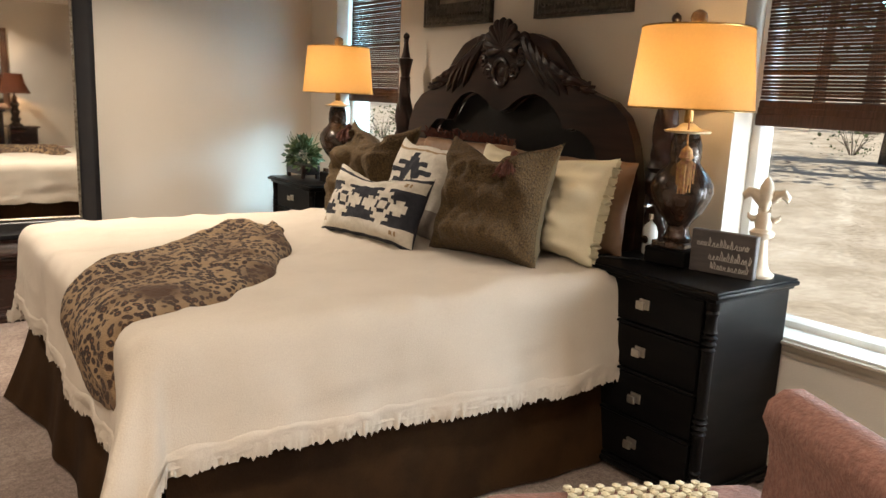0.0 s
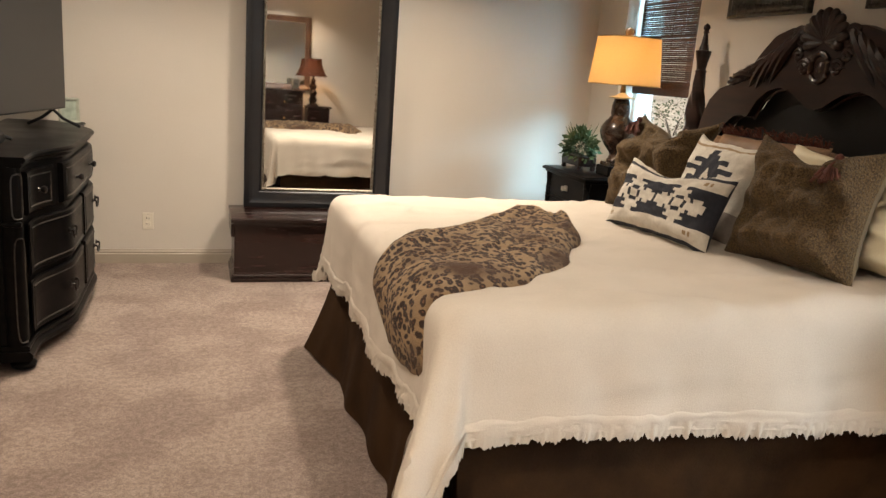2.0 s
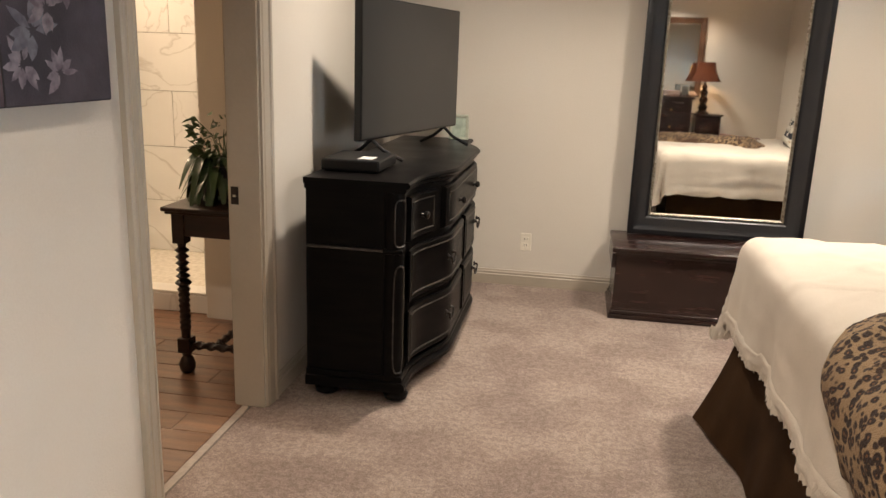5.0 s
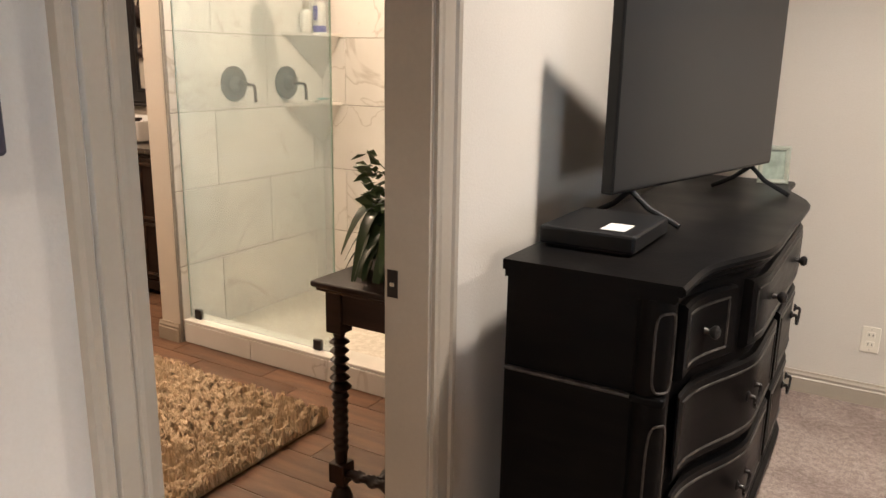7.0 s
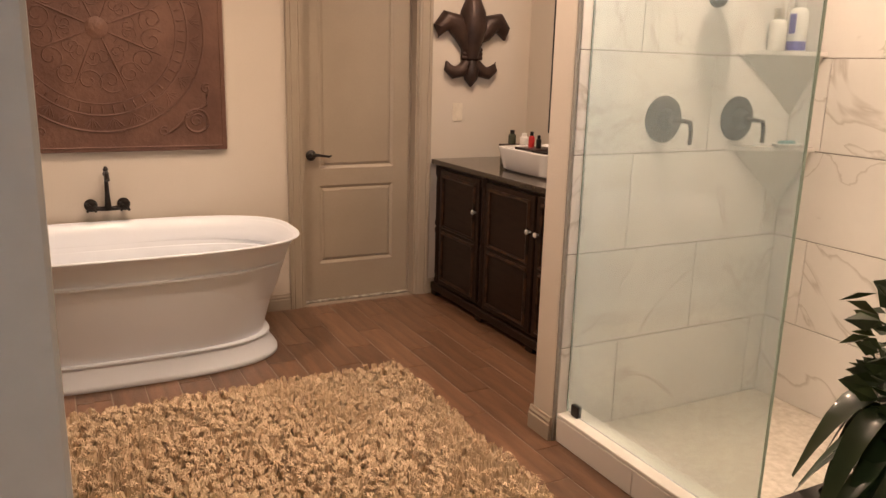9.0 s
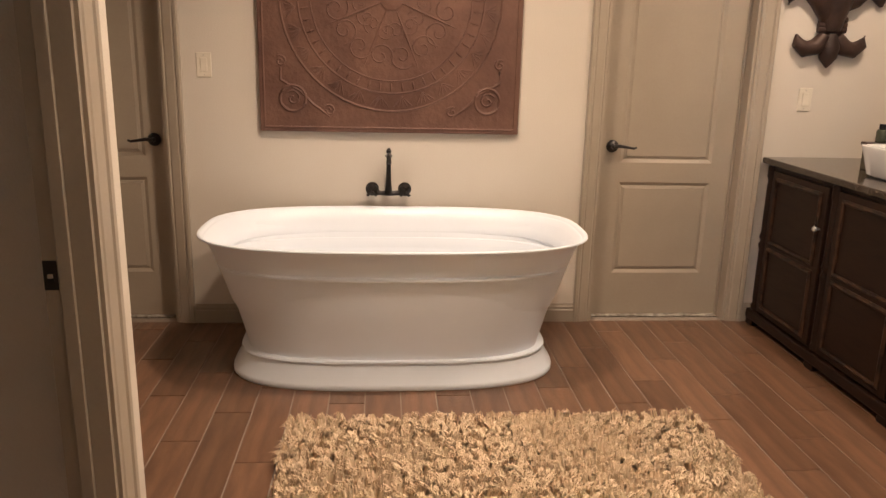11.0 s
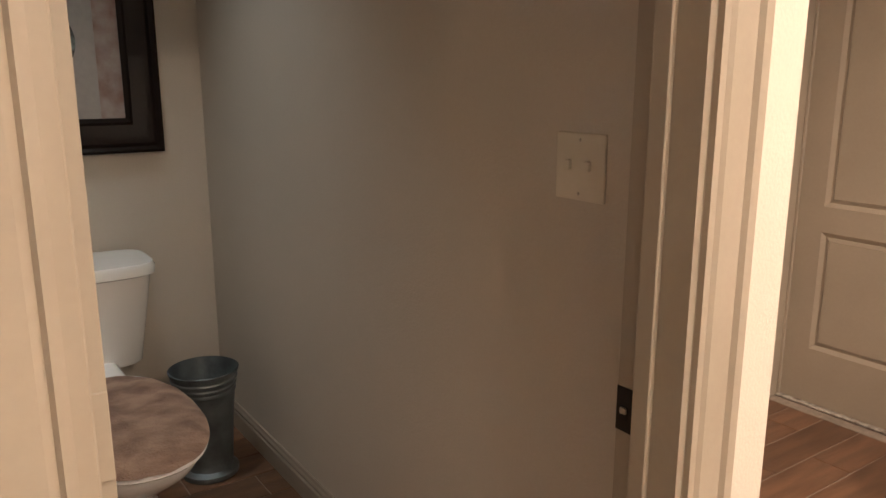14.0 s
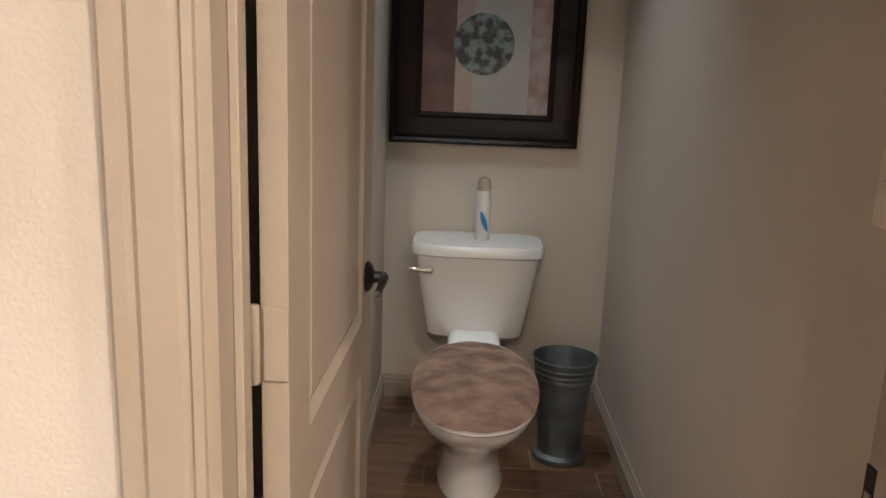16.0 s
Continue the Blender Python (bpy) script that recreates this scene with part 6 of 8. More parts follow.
rows = [(a + 0.02 * (z / 0.6), (b + 0.012) * 1.09, z) for a, b, z in ((0.648, 0.280, 0.06), (0.656, 0.286, 0.14), (0.684, 0.307, 0.26), (0.711, 0.328, 0.38), (0.724, 0.337, 0.44), (0.733, 0.343, 0.480), (0.735, 0.345, 0.484),
        (0.747, 0.353, 0.487), (0.759, 0.363, 0.492), (0.759, 0.363, 0.501), (0.747, 0.353, 0.506), (0.746, 0.352, 0.511), (0.760, 0.364, 0.545), (0.782, 0.380, 0.585), (0.800, 0.393, 0.612), (0.806, 0.398, 0.616), (0.826, 0.410, 0.620), (0.832, 0.414, 0.624), (0.831, 0.413, 0.629), (0.824, 0.406, 0.631), (0.815, 0.398, 0.626),
        (0.784, 0.366, 0.57), (0.755, 0.345, 0.48), (0.715, 0.318, 0.34), (0.66, 0.285, 0.22), (0.56, 0.23, 0.165), (0.40, 0.15, 0.155))]
part("shell", oval_loft(bmesh.new(), rows, e=3.0), ACRYLIC, tub, smooth=True, angle=50)
rows = [(0.712, 0.340, 0.0), (0.716, 0.343, 0.006), (0.716, 0.343, 0.024), (0.710, 0.338, 0.032), (0.700, 0.329, 0.046), (0.684, 0.315, 0.078), (0.672, 0.304, 0.108), (0.668, 0.300, 0.118), (0.676, 0.307, 0.121), (0.679, 0.310, 0.129), (0.676, 0.307, 0.137), (0.655, 0.287, 0.140)]
part("plinth", oval_loft(bmesh.new(), [(a + 0.012, (b + 0.012) * 1.07, z * 0.86) for a, b, z in rows], e=3.0), ACRYLIC, tub, "flared white base", smooth=True, angle=50)

# wall faucet
fau = thing("tub_faucet", pose(B0, 3.175, 0.715, 0, 0, 90), "oil-rubbed bronze wall-mounted bridge faucet", "faucet")
bm = bmesh.new()
for s in (-1, 1):
    lathe(bm, ((0.032, 0.0), (0.034, 0.006), (0.024, 0.018), (0.016, 0.03), (0.018, 0.055)), 20, (s * 0.082, 0, 0), Matrix.Rotation(radians(90), 4, "X"))
tube(bm, [(-0.082, -0.05, 0), (-0.05, -0.055, -0.012), (0, -0.06, -0.014), (0.05, -0.055, -0.012), (0.082, -0.05, 0)], 0.013, 12)
part("bridge", bm, METALBLACK, fau, smooth=True)
part("spout", tubed([(0, -0.06, -0.02), (0, -0.06, 0.06), (0, -0.062, 0.13), (0, -0.07, 0.165), (0, -0.10, 0.185), (0, -0.14, 0.175), (0, -0.155, 0.15)], 0.013, 12, (1.5, 0.95, 0.8, 0.85, 0.9, 0.85, 1.0)), METALBLACK, fau, "tall curved spout", smooth=True)
part("spout_cap", lathed(((0.012, 0.0), (0.018, 0.01), (0.010, 0.022), (0.014, 0.034), (0.004, 0.05)), seg=14, at=(0, -0.066, 0.165)), METALBLACK, fau, smooth=True)
for s in (-1, 1):
    bm = lathed(((0.022, 0.0), (0.026, 0.01), (0.018, 0.02)), seg=18, at=(s * 0.082, -0.055, 0), m=Matrix.Rotation(radians(90), 4, "X"))
    for a in range(4):
        t = radians(45 + 90 * a)
        tube(bm, [(s * 0.082, -0.078, 0), (s * 0.082 + 0.034 * math.cos(t), -0.082, 0.034 * math.sin(t))], 0.006, 8, (0.8, 1.3))
    part("cross_handle", bm, METALBLACK, fau, "cross handle", smooth=True)

# ---- pressed copper panel ----
COPPER = material("pressed_copper", (0.165, 0.084, 0.058), 0.55, 0.15, second=(0.105, 0.050, 0.036), scale=5, detail=8, bump=0.35, bump_scale=45, rough_var=0.08)
AY, AZ, AH = 3.185, 1.635, 0.635
art = thing("copper_panel", pose(B0, AY, AZ, 0, 0, 90), "large pressed copper wall panel with a round medallion", "wall art")
bm = boxed(-AH, AH, -0.030, -0.002, -AH, AH, 0.004, 2)
part("sheet", bm, COPPER, art)
F = -0.030


def ring_pts(r, n=90, cx=0.0, cz=0.0):
    return [(cx + r * math.cos(6.28319 * i / n), F, cz + r * math.sin(6.28319 * i / n)) for i in range(n + 1)]


for r, th in ((0.53, 0.006), (0.445, 0.005), (0.385, 0.004)):
    part("ring", tubed(ring_pts(r), th, 8), COPPER, art, "embossed ring", smooth=True)
bm = bmesh.new()
for k in range(28):                       # small shells between the rings
    a = 6.28319 * (k + 0.5) / 28
    for j in range(5):
        b = a + (j - 2) * 0.045
        p0 = Vector((0.458 * math.cos(a), F, 0.458 * math.sin(a)))
        p1 = Vector((0.512 * math.cos(b), F - 0.002, 0.512 * math.sin(b)))
        tube(bm, [p0, (p0 + p1) / 2 + Vector((0, -0.003, 0)), p1], 0.004, 5, (0.5, 0.9, 0.7))
for k in range(48):                       # egg and dart
    a = 6.28319 * k / 48
    tube(bm, [(0.395 * math.cos(a), F, 0.395 * math.sin(a)), (0.415 * math.cos(a), F - 0.005, 0.415 * math.sin(a)), (0.433 * math.cos(a), F, 0.433 * math.sin(a))], 0.007, 6, (0.5, 1.0, 0.7))
part("shell_border", bm, COPPER, art, "embossed shells and beads", smooth=True)


def scroll(bm, cx, cz, r, turns, start, flip=1, th=0.005):
    pts = [(cx + flip * r * (1 - 0.8 * t) * math.cos(start + turns * 6.283 * t), F, cz + r * (1 - 0.8 * t) * math.sin(start + turns * 6.283 * t)) for t in [i / 26 for i in range(27)]]
    tube(bm, pts, th, 6)


bm = bmesh.new()
for q in range(8):                        # curling leaves in the medallion
    a = 6.28319 * q / 8 + 0.39
    for f in (-1, 1):
        scroll(bm, 0.27 * math.cos(a + f * 0.2), 0.27 * math.sin(a + f * 0.2), 0.065, 1.3, a + f * 1.2, f)
        scroll(bm, 0.15 * math.cos(a + f * 0.25), 0.15 * math.sin(a + f * 0.25), 0.045, 1.2, a - f * 0.8, f, 0.004)
    tube(bm, [(0.05 * math.cos(a), F, 0.05 * math.sin(a)), (0.17 * math.cos(a), F - 0.004, 0.17 * math.sin(a)), (0.34 * math.cos(a), F, 0.34 * math.sin(a))], 0.008, 6, (0.4, 1.0, 0.3))
lathe(bm, ((0.0, 0.0), (0.05, 0.002), (0.055, 0.01), (0.03, 0.018), (0.0, 0.02)), 22, (0, F + 0.002, 0), Matrix.Rotation(radians(90), 4, "X"))
part("medallion", bm, COPPER, art, "embossed medallion of scrolled leaves", smooth=True)
for sx in (-1, 1):
    for sz in (-1, 1):
        bm = bmesh.new()
        tube(bm, ring_pts(0.062, 30, sx * 0.475, sz * 0.475), 0.009, 6)
        scroll(bm, sx * 0.475, sz * 0.475, 0.04, 1.2, 0.6, sx, 0.006)
        for c in ((sx * 0.53, sz * 0.30), (sx * 0.30, sz * 0.53)):
            scroll(bm, c[0], c[1], 0.028, 1.3, 1.0, sx, 0.006)
            mid = ((c[0] + sx * 0.475) / 2 * 1.0 + (0.03 * sx if abs(c[0]) > abs(c[1]) else -0.01 * sx), F, (c[1] + sz * 0.475) / 2)
            tube(bm, [(c[0], F, c[1] + sz * 0.028), mid, (sx * 0.44, F, sz * 0.44)], 0.008, 6, (0.7, 1.0, 0.8))
        part("corner_scroll", bm, COPPER, art, "embossed corner scroll", smooth=True)
bm = bmesh.new()
for s in (-1, 1):
    tube(bm, [(-AH + 0.02, F, s * (AH - 0.022)), (AH - 0.02, F, s * (AH - 0.022))], 0.006, 6)
    tube(bm, [(s * (AH - 0.022), F, -AH + 0.02), (s * (AH - 0.022), F, AH - 0.02)], 0.006, 6)
part("edge_bead", bm, COPPER, art, smooth=True)

wall_plate("wall_switch", pose(B0, 2.288, 1.308, 0, 0, 90), "ivory rocker switch beside the copper panel", "rocker")
wall_plate("wall_switch", pose(B0, 5.305, 1.20, 0, 0, 90), "ivory switch under the iron fleur-de-lis", "rocker")
IRON = material("brown_iron", (0.060, 0.032, 0.024), 0.45, 0.3, second=(0.028, 0.016, 0.013), scale=9, bump=0.25, bump_scale=50)
fl = thing("wall_fleur", pose(B0 + 0.02, 5.385, 1.36, 0, 0, 90), "brown metal fleur-de-lis hung on the wall", "wall art")
part("body", fleur(bmesh.new(), Matrix.Diagonal((1.0, 0.32, 1, 1)), k=0.60), IRON, fl, smooth=True)

# ---- vanity ----
VX0, VX1, VY0, VZ = -5.485, -3.60, 5.115, 0.905
RUBBED = material("rubbed_black_vanity", (0.0075, 0.0052, 0.0042), 0.35, spec=0.18, second=(0.020, 0.0105, 0.007), scale=7, stretch=(1, 1, 5), spread=(0.5, 0.8), rough_var=0.1, bump=0.1)
RUBBEDEDGE = material("rubbed_vanity_edge", (0.055, 0.028, 0.016), 0.4, spec=0.25, second=(0.012, 0.008, 0.006), scale=22, spread=(0.4, 0.6))
van = thing("vanity", pose(0, 0, 0), "dark rubbed wooden vanity with panelled doors", "cabinet")
part("body", boxed(VX0 + 0.03, VX1, VY0 + 0.03, BN - 0.004, 0.08, VZ - 0.03, 0.003, 1), RUBBED, van)
bm = boxed(VX0, VX1, VY0, BN - 0.002, VZ - 0.032, VZ, 0.008, 3)
part("countertop", bm, material("dark_stone_top", (0.035, 0.026, 0.020), 0.16, second=(0.055, 0.042, 0.032), scale=40, coat=0.3), van, "dark polished counter")
bm = boxed(VX0 + 0.008, VX1, VY0 + 0.008, BN - 0.004, 0.03, 0.085, 0.010, 2)
part("plinth", bm, RUBBED, van)
for xx in (VX0 + 0.05, -4.833, -4.28, VX1 - 0.05):
    part("bracket_foot", boxed(xx - 0.035, xx + 0.035, VY0 + 0.012, VY0 + 0.08, 0.0, 0.034, 0.006, 2), RUBBED, van)
for xx in (VX0 + 0.06, -4.833, VX1 - 0.03):
    prof = [(0.020, 0.09), (0.026, 0.11), (0.018, 0.13), (0.021, 0.16), (0.021, 0.42), (0.027, 0.45), (0.018, 0.47), (0.027, 0.49), (0.021, 0.52), (0.021, 0.76), (0.018, 0.79), (0.026, 0.81), (0.026, 0.868)]
    part("half_column", lathed(prof, seg=14, at=(xx, VY0 + 0.036, 0)), RUBBED, van, smooth=True)
GLASSKNOB = material("clear_crystal_knob", (0.75, 0.75, 0.74), 0.08, 0.5, scale=30)
for x0, x1, kn in ((-5.375, -4.872, 1), (-4.795, -4.292, 1), (-4.272, -3.680, -1)):
    dr = part("door", boxed(x0, x1, VY0 + 0.014, VY0 + 0.034, 0.10, VZ - 0.055, 0.003, 1), RUBBED, van)
    for z0, z1 in ((0.145, 0.435), (0.495, 0.80)):
        w, h = x1 - x0 - 0.10, z1 - z0
        bm = frame_ring(bmesh.new(), w - 0.02, h, ((0.0, -0.002), (0.0, 0.008), (0.010, 0.013), (0.02, 0.004), (0.02, -0.002)), Matrix.Translation(((x0 + x1) / 2, VY0 + 0.014, (z0 + z1) / 2)))
        part("panel_moulding", bm, RUBBEDEDGE, dr, smooth=True, angle=25)
    kx = x1 - 0.03 if kn > 0 else x0 + 0.03
    part("knob", lathed(((0.006, 0.0), (0.006, 0.010), (0.013, 0.018), (0.015, 0.026), (0.008, 0.034)), seg=12, at=(kx, VY0 + 0.014, 0.655), m=Matrix.Rotation(radians(90), 4, "X")), GLASSKNOB, dr, "crystal knob", smooth=True)

sink = thing("vessel_sink", pose(-4.66, 5.46, VZ), "white rectangular porcelain vessel sink on the vanity", "sink")
bm = bmesh.new()
outer = [(0.215, 0.165, 0.0), (0.232, 0.180, 0.012), (0.258, 0.203, 0.125), (0.260, 0.205, 0.134), (0.258, 0.203, 0.138), (0.246, 0.191, 0.138), (0.225, 0.17, 0.04), (0.18, 0.13, 0.03)]
oval_loft(bm, [(b, a, z) for a, b, z in outer], n=88, e=11.0)
part("basin", bm, PORCELAIN, sink, smooth=True, angle=40)
tap = thing("sink_faucet", pose(-4.66, 5.70, VZ), "dark bronze vessel faucet behind the sink", "faucet")
part("spout", tubed([(0, 0, 0), (0, 0, 0.18), (0, -0.03, 0.235), (0, -0.09, 0.235), (0, -0.12, 0.21)], 0.016, 12), METALBLACK, tap, smooth=True)
part("lever", tubed([(0, 0.0, 0.23), (0, 0.02, 0.28), (0, 0.06, 0.30)], 0.008, 8), METALBLACK, tap, smooth=True)

caddy = thing("counter_caddy", pose(-5.02, 5.47, VZ), "small dark wooden riser on the vanity counter", "tray")
part("shelf_top", boxed(-0.07, 0.30, -0.09, 0.09, 0.115, 0.13, 0.003, 1), DARKWOOD, caddy)
part("crate", boxed(-0.065, 0.06, -0.08, 0.08, 0.0, 0.114, 0.004, 1), material("weathered_crate", (0.05, 0.045, 0.03), 0.6, second=(0.10, 0.085, 0.05), scale=9, stretch=(1, 1, 6)), caddy)
part("leg", boxed(0.27, 0.295, -0.08, 0.08, 0.0, 0.114, 0.003, 1), DARKWOOD, caddy)


def bottle(x, y, z, r, h, body, cap, label, name="bottle"):
    ob = thing(name, pose(x, y, z), label, "bottle")
    part("body", lathed(((r * 0.95, 0), (r, 0.004), (r, h * 0.62), (r * 0.8, h * 0.70), (r * 0.4, h * 0.74)), seg=16), body, ob, smooth=True)
    part("cap", lathed(((r * 0.55, h * 0.74), (r * 0.6, h * 0.75), (r * 0.6, h * 0.99), (r * 0.4, h)), seg=14), cap, ob, smooth=True)
    return ob


RED = material("red_plastic", (0.55, 0.03, 0.03), 0.3, fine=0.03)
GREENGLASS = material("dark_green_glass", (0.05, 0.055, 0.035), 0.15, coat=0.4)
bottle(-5.05, 5.45, VZ + 0.13, 0.024, 0.085, GREENGLASS, BLACKPLASTIC, "small dark glass bottle with a black cap", "perfume_bottle")
bottle(-4.945, 5.47, VZ + 0.13, 0.026, 0.075, WHITEPLASTIC, WHITEPLASTIC, "small white lidded cosmetic jar", "cosmetic_jar")
bottle(-4.85, 5.46, VZ + 0.13, 0.018, 0.092, RED, BLACKPLASTIC, "small red bottle with a black cap", "nail_polish_bottle")
bottle(-4.79, 5.47, VZ + 0.13, 0.016, 0.075, BLACKPLASTIC, BLACKPLASTIC, "small black cosmetic bottle with cap", "cosmetic_bottle")
bottle(-5.13, 5.56, VZ, 0.038, 0.13, glass_material("clear_jar_glass", (0.8, 0.85, 0.8), 0.05), NICKEL, "clear glass jar with a metal lid", "glass_jar")

vm = picture("vanity_mirror", pose(-4.55, BN - 0.002, 1.79), 1.02, 1.16, 0.125, (MFRAME, MIRROR), "wide black-framed mirror over the vanity", "mirror")
wall_plate("wall_outlet", pose(-3.72, BN, 1.22), "ivory duplex outlet beside the vanity mirror", "outlet")

# ---- shower ----
def marble_material():
    m = material("marble_tile", (0.76, 0.74, 0.71), 0.16, second=(0.70, 0.68, 0.65), scale=2.2, fine=0.03, random_amount=0.03, coat=0.2)
    nt = m.node_tree
    p = nt.nodes["Principled BSDF"]
    src = p.inputs["Base Color"].links[0].from_socket
    co = nt.nodes.new("ShaderNodeNewGeometry")
    info = nt.nodes.new("ShaderNodeObjectInfo")
    off = nt.nodes.new("ShaderNodeVectorMath")
    off.operation = "ADD"
    mul = nt.nodes.new("ShaderNodeVectorMath")
    mul.operation = "SCALE"
    mul.inputs[0].default_value = (7.0, 5.0, 9.0)
    nt.links.new(info.outputs["Random"], mul.inputs["Scale"])
    nt.links.new(co.outputs["Position"], off.inputs[0])
    nt.links.new(mul.outputs[0], off.inputs[1])
    n = nt.nodes.new("ShaderNodeTexNoise")
    n.inputs["Scale"].default_value, n.inputs["Detail"].default_value, n.inputs["Distortion"].default_value = 1.3, 5.0, 1.1
    nt.links.new(off.outputs[0], n.inputs["Vector"])
    r = nt.nodes.new("ShaderNodeValToRGB")
    e = r.color_ramp.elements
    e[0].position, e[0].color = 0.0, (0, 0, 0, 1)
    e[1].position, e[1].color = 1.0, (0, 0, 0, 1)
    for pos, v in ((0.485, 0.0), (0.50, 0.55), (0.506, 0.0), (0.60, 0.0), (0.608, 0.35), (0.62, 0.0)):
        k = e.new(pos)
        k.color = (v, v, v, 1)
    nt.links.new(n.outputs["Fac"], r.inputs[0])
    mix = nt.nodes.new("ShaderNodeMix")
    mix.data_type = "RGBA"
    nt.links.new(r.outputs[0], mix.inputs["Factor"])
    nt.links.new(src, mix.inputs[6])
    mix.inputs[7].default_value = (0.40, 0.36, 0.32, 1)
    nt.links.new(mix.outputs[2], p.inputs["Base Color"])
    return m


MARBLE = marble_material()
SHGROUT = material("shower_grout", (0.33, 0.31, 0.28), 0.9, scale=40)
SHX2 = -2.02
structure("shower_floor", boxed(SHX1 - 0.012, SHX2 + 0.012, 4.80, BN, 0.0, 0.028), material("white_pebble_floor", (0.66, 0.62, 0.55), 0.55, second=(0.52, 0.48, 0.41), scale=30, bump=0.8, bump_scale=42), "white pebble shower floor", category="floor")
bm = boxed(SHX1 - 0.004, SHX2 + 0.004, 4.682, 4.80, 0.0, 0.108, 0.003, 1)
curb = structure("shower_curb", bm, SHGROUT, "marble-tiled shower curb with a white top", category="curb")
part("curb_cap", boxed(SHX1, SHX2, 4.676, 4.806, 0.106, 0.122, 0.004, 2), material("white_curb_cap", (0.74, 0.72, 0.67), 0.3, fine=0.04), curb)
for k in range(3):
    x0 = SHX1 + 0.001 + k * 0.465
    part("tile", boxed(x0, min(x0 + 0.462, SHX2), 4.675, 4.684, 0.002, 0.105, 0.0015, 1), MARBLE, curb)
SZ0, SH = 0.014, 0.387
for k in range(8):
    z0, z1 = max(SZ0 + k * SH, 0.03), min(SZ0 + (k + 1) * SH - 0.004, CEIL)
    if z1 - z0 < 0.05:
        continue
    west = (4.675, 4.968, 5.74, BN - 0.006) if k % 2 == 0 else (4.675, 5.355, BN - 0.006)
    north = (SHX1, -2.83, SHX2) if k % 2 == 0 else (SHX1, -3.215, -2.44, SHX2)
    for a, b in zip(west, west[1:]):
        part("tile", boxed(SHX1 - 0.011, SHX1, a + 0.002, b - 0.002, z0, z1, 0.0015, 1), MARBLE, shower_side)
    for a, b in zip(north, north[1:]):
        part("tile", boxed(a + 0.002, b - 0.002, BN - 0.010, BN + 0.001, z0, z1, 0.0015, 1), MARBLE, bath_north)
structure("shower_backing", boxed(SHX1, SHX2, BN - 0.003, BN - 0.001, 0.0, CEIL), SHGROUT, "grey grout bed behind the tiles", category="wall")
structure("shower_backing", boxed(SHX1 - 0.013, SHX1 - 0.004, 4.662, BN - 0.003, 0.0, CEIL), SHGROUT, "grey grout bed behind the tiles", category="wall")
part("tile", boxed(SHX2, SHX2 + 0.012, 4.63, BN - 0.010, 0.0, CEIL - 0.01), MARBLE, curb)

SHGLASS = glass_material("shower_glass", (0.87, 0.95, 0.95), 0.0, 1.4)
gn, gl = SHGLASS.node_tree.nodes, SHGLASS.node_tree.links            # a dried film of soap on the glass
film_noise, film_ramp, film_co = gn.new("ShaderNodeTexNoise"), gn.new("ShaderNodeMapRange"), gn.new("ShaderNodeTexCoord")
film_noise.inputs["Scale"].default_value, film_noise.inputs["Detail"].default_value = 2.2, 6.0
film_ramp.inputs[3].default_value, film_ramp.inputs[4].default_value = 0.10, 0.30
soap, film_mix = gn.new("ShaderNodeBsdfDiffuse"), gn.new("ShaderNodeMixShader")
soap.inputs[0].default_value = (0.58, 0.73, 0.80, 1)
gl.new(film_co.outputs["Object"], film_noise.inputs["Vector"])
gl.new(film_noise.outputs["Fac"], film_ramp.inputs[0])
gl.new(film_ramp.outputs[0], film_mix.inputs[0])
gl.new(gn["Principled BSDF"].outputs[0], film_mix.inputs[1])
gl.new(soap.outputs[0], film_mix.inputs[2])
gl.new(film_mix.outputs[0], gn["Material Output"].inputs[0])
panel = thing("shower_glass_panel", pose(0, 4.728, 0.122), "clear greenish fixed glass shower panel with black clips", "glass panel")
pane = part("pane", boxed(SHX1 + 0.004, -2.434, -0.005, 0.005, 0.004, 2.05), SHGLASS, panel, "greenish clear glass")
pane.visible_shadow = False
EDGE = material("green_glass_edge", (0.30, 0.42, 0.36), 0.15, second=(0.25, 0.36, 0.31), coat=0.3)
part("polished_edge", boxed(-2.4339, -2.4310, -0.005, 0.005, 0.004, 2.05), EDGE, panel, "green polished edge")
for cx in (-3.325, -2.535):
    part("clip", boxed(cx - 0.022, cx + 0.022, -0.014, 0.014, 0.0, 0.05, 0.003, 1), METALBLACK, panel, "black glass clip")
part("edge_seal", boxed(SHX1 + 0.0005, SHX1 + 0.0035, -0.006, 0.006, 0.002, 2.05), EDGE, panel)

for yy, label in ((5.105, "round dark bronze shower valve with a lever"), (5.51, "round dark bronze shower valve by the corner")):
    v = thing("shower_valve", pose(SHX1, yy, 1.305, 0, 0, 90), label, "valve", "shower valves")
    part("plate", lathed(((0.092, 0.0), (0.092, 0.006), (0.082, 0.014), (0.045, 0.018), (0.042, 0.03), (0.03, 0.045), (0.024, 0.058)), seg=36, m=Matrix.Rotation(radians(90), 4, "X")), METALBLACK, v, smooth=True)
    part("lever", tubed([(0, -0.055, 0), (0.03, -0.075, -0.002), (0.062, -0.085, -0.008), (0.070, -0.085, -0.04), (0.070, -0.085, -0.095)], 0.009, 9), METALBLACK, v, smooth=True)
sh = thing("wall_shower", pose(SHX1, 5.32, 1.93, 0, 0, 90), "dark bronze shower head on a bent arm", "shower head")
part("arm", tubed([(0, 0, 0), (0, -0.08, 0.01), (0, -0.15, -0.03)], 0.011, 10), METALBLACK, sh, smooth=True)
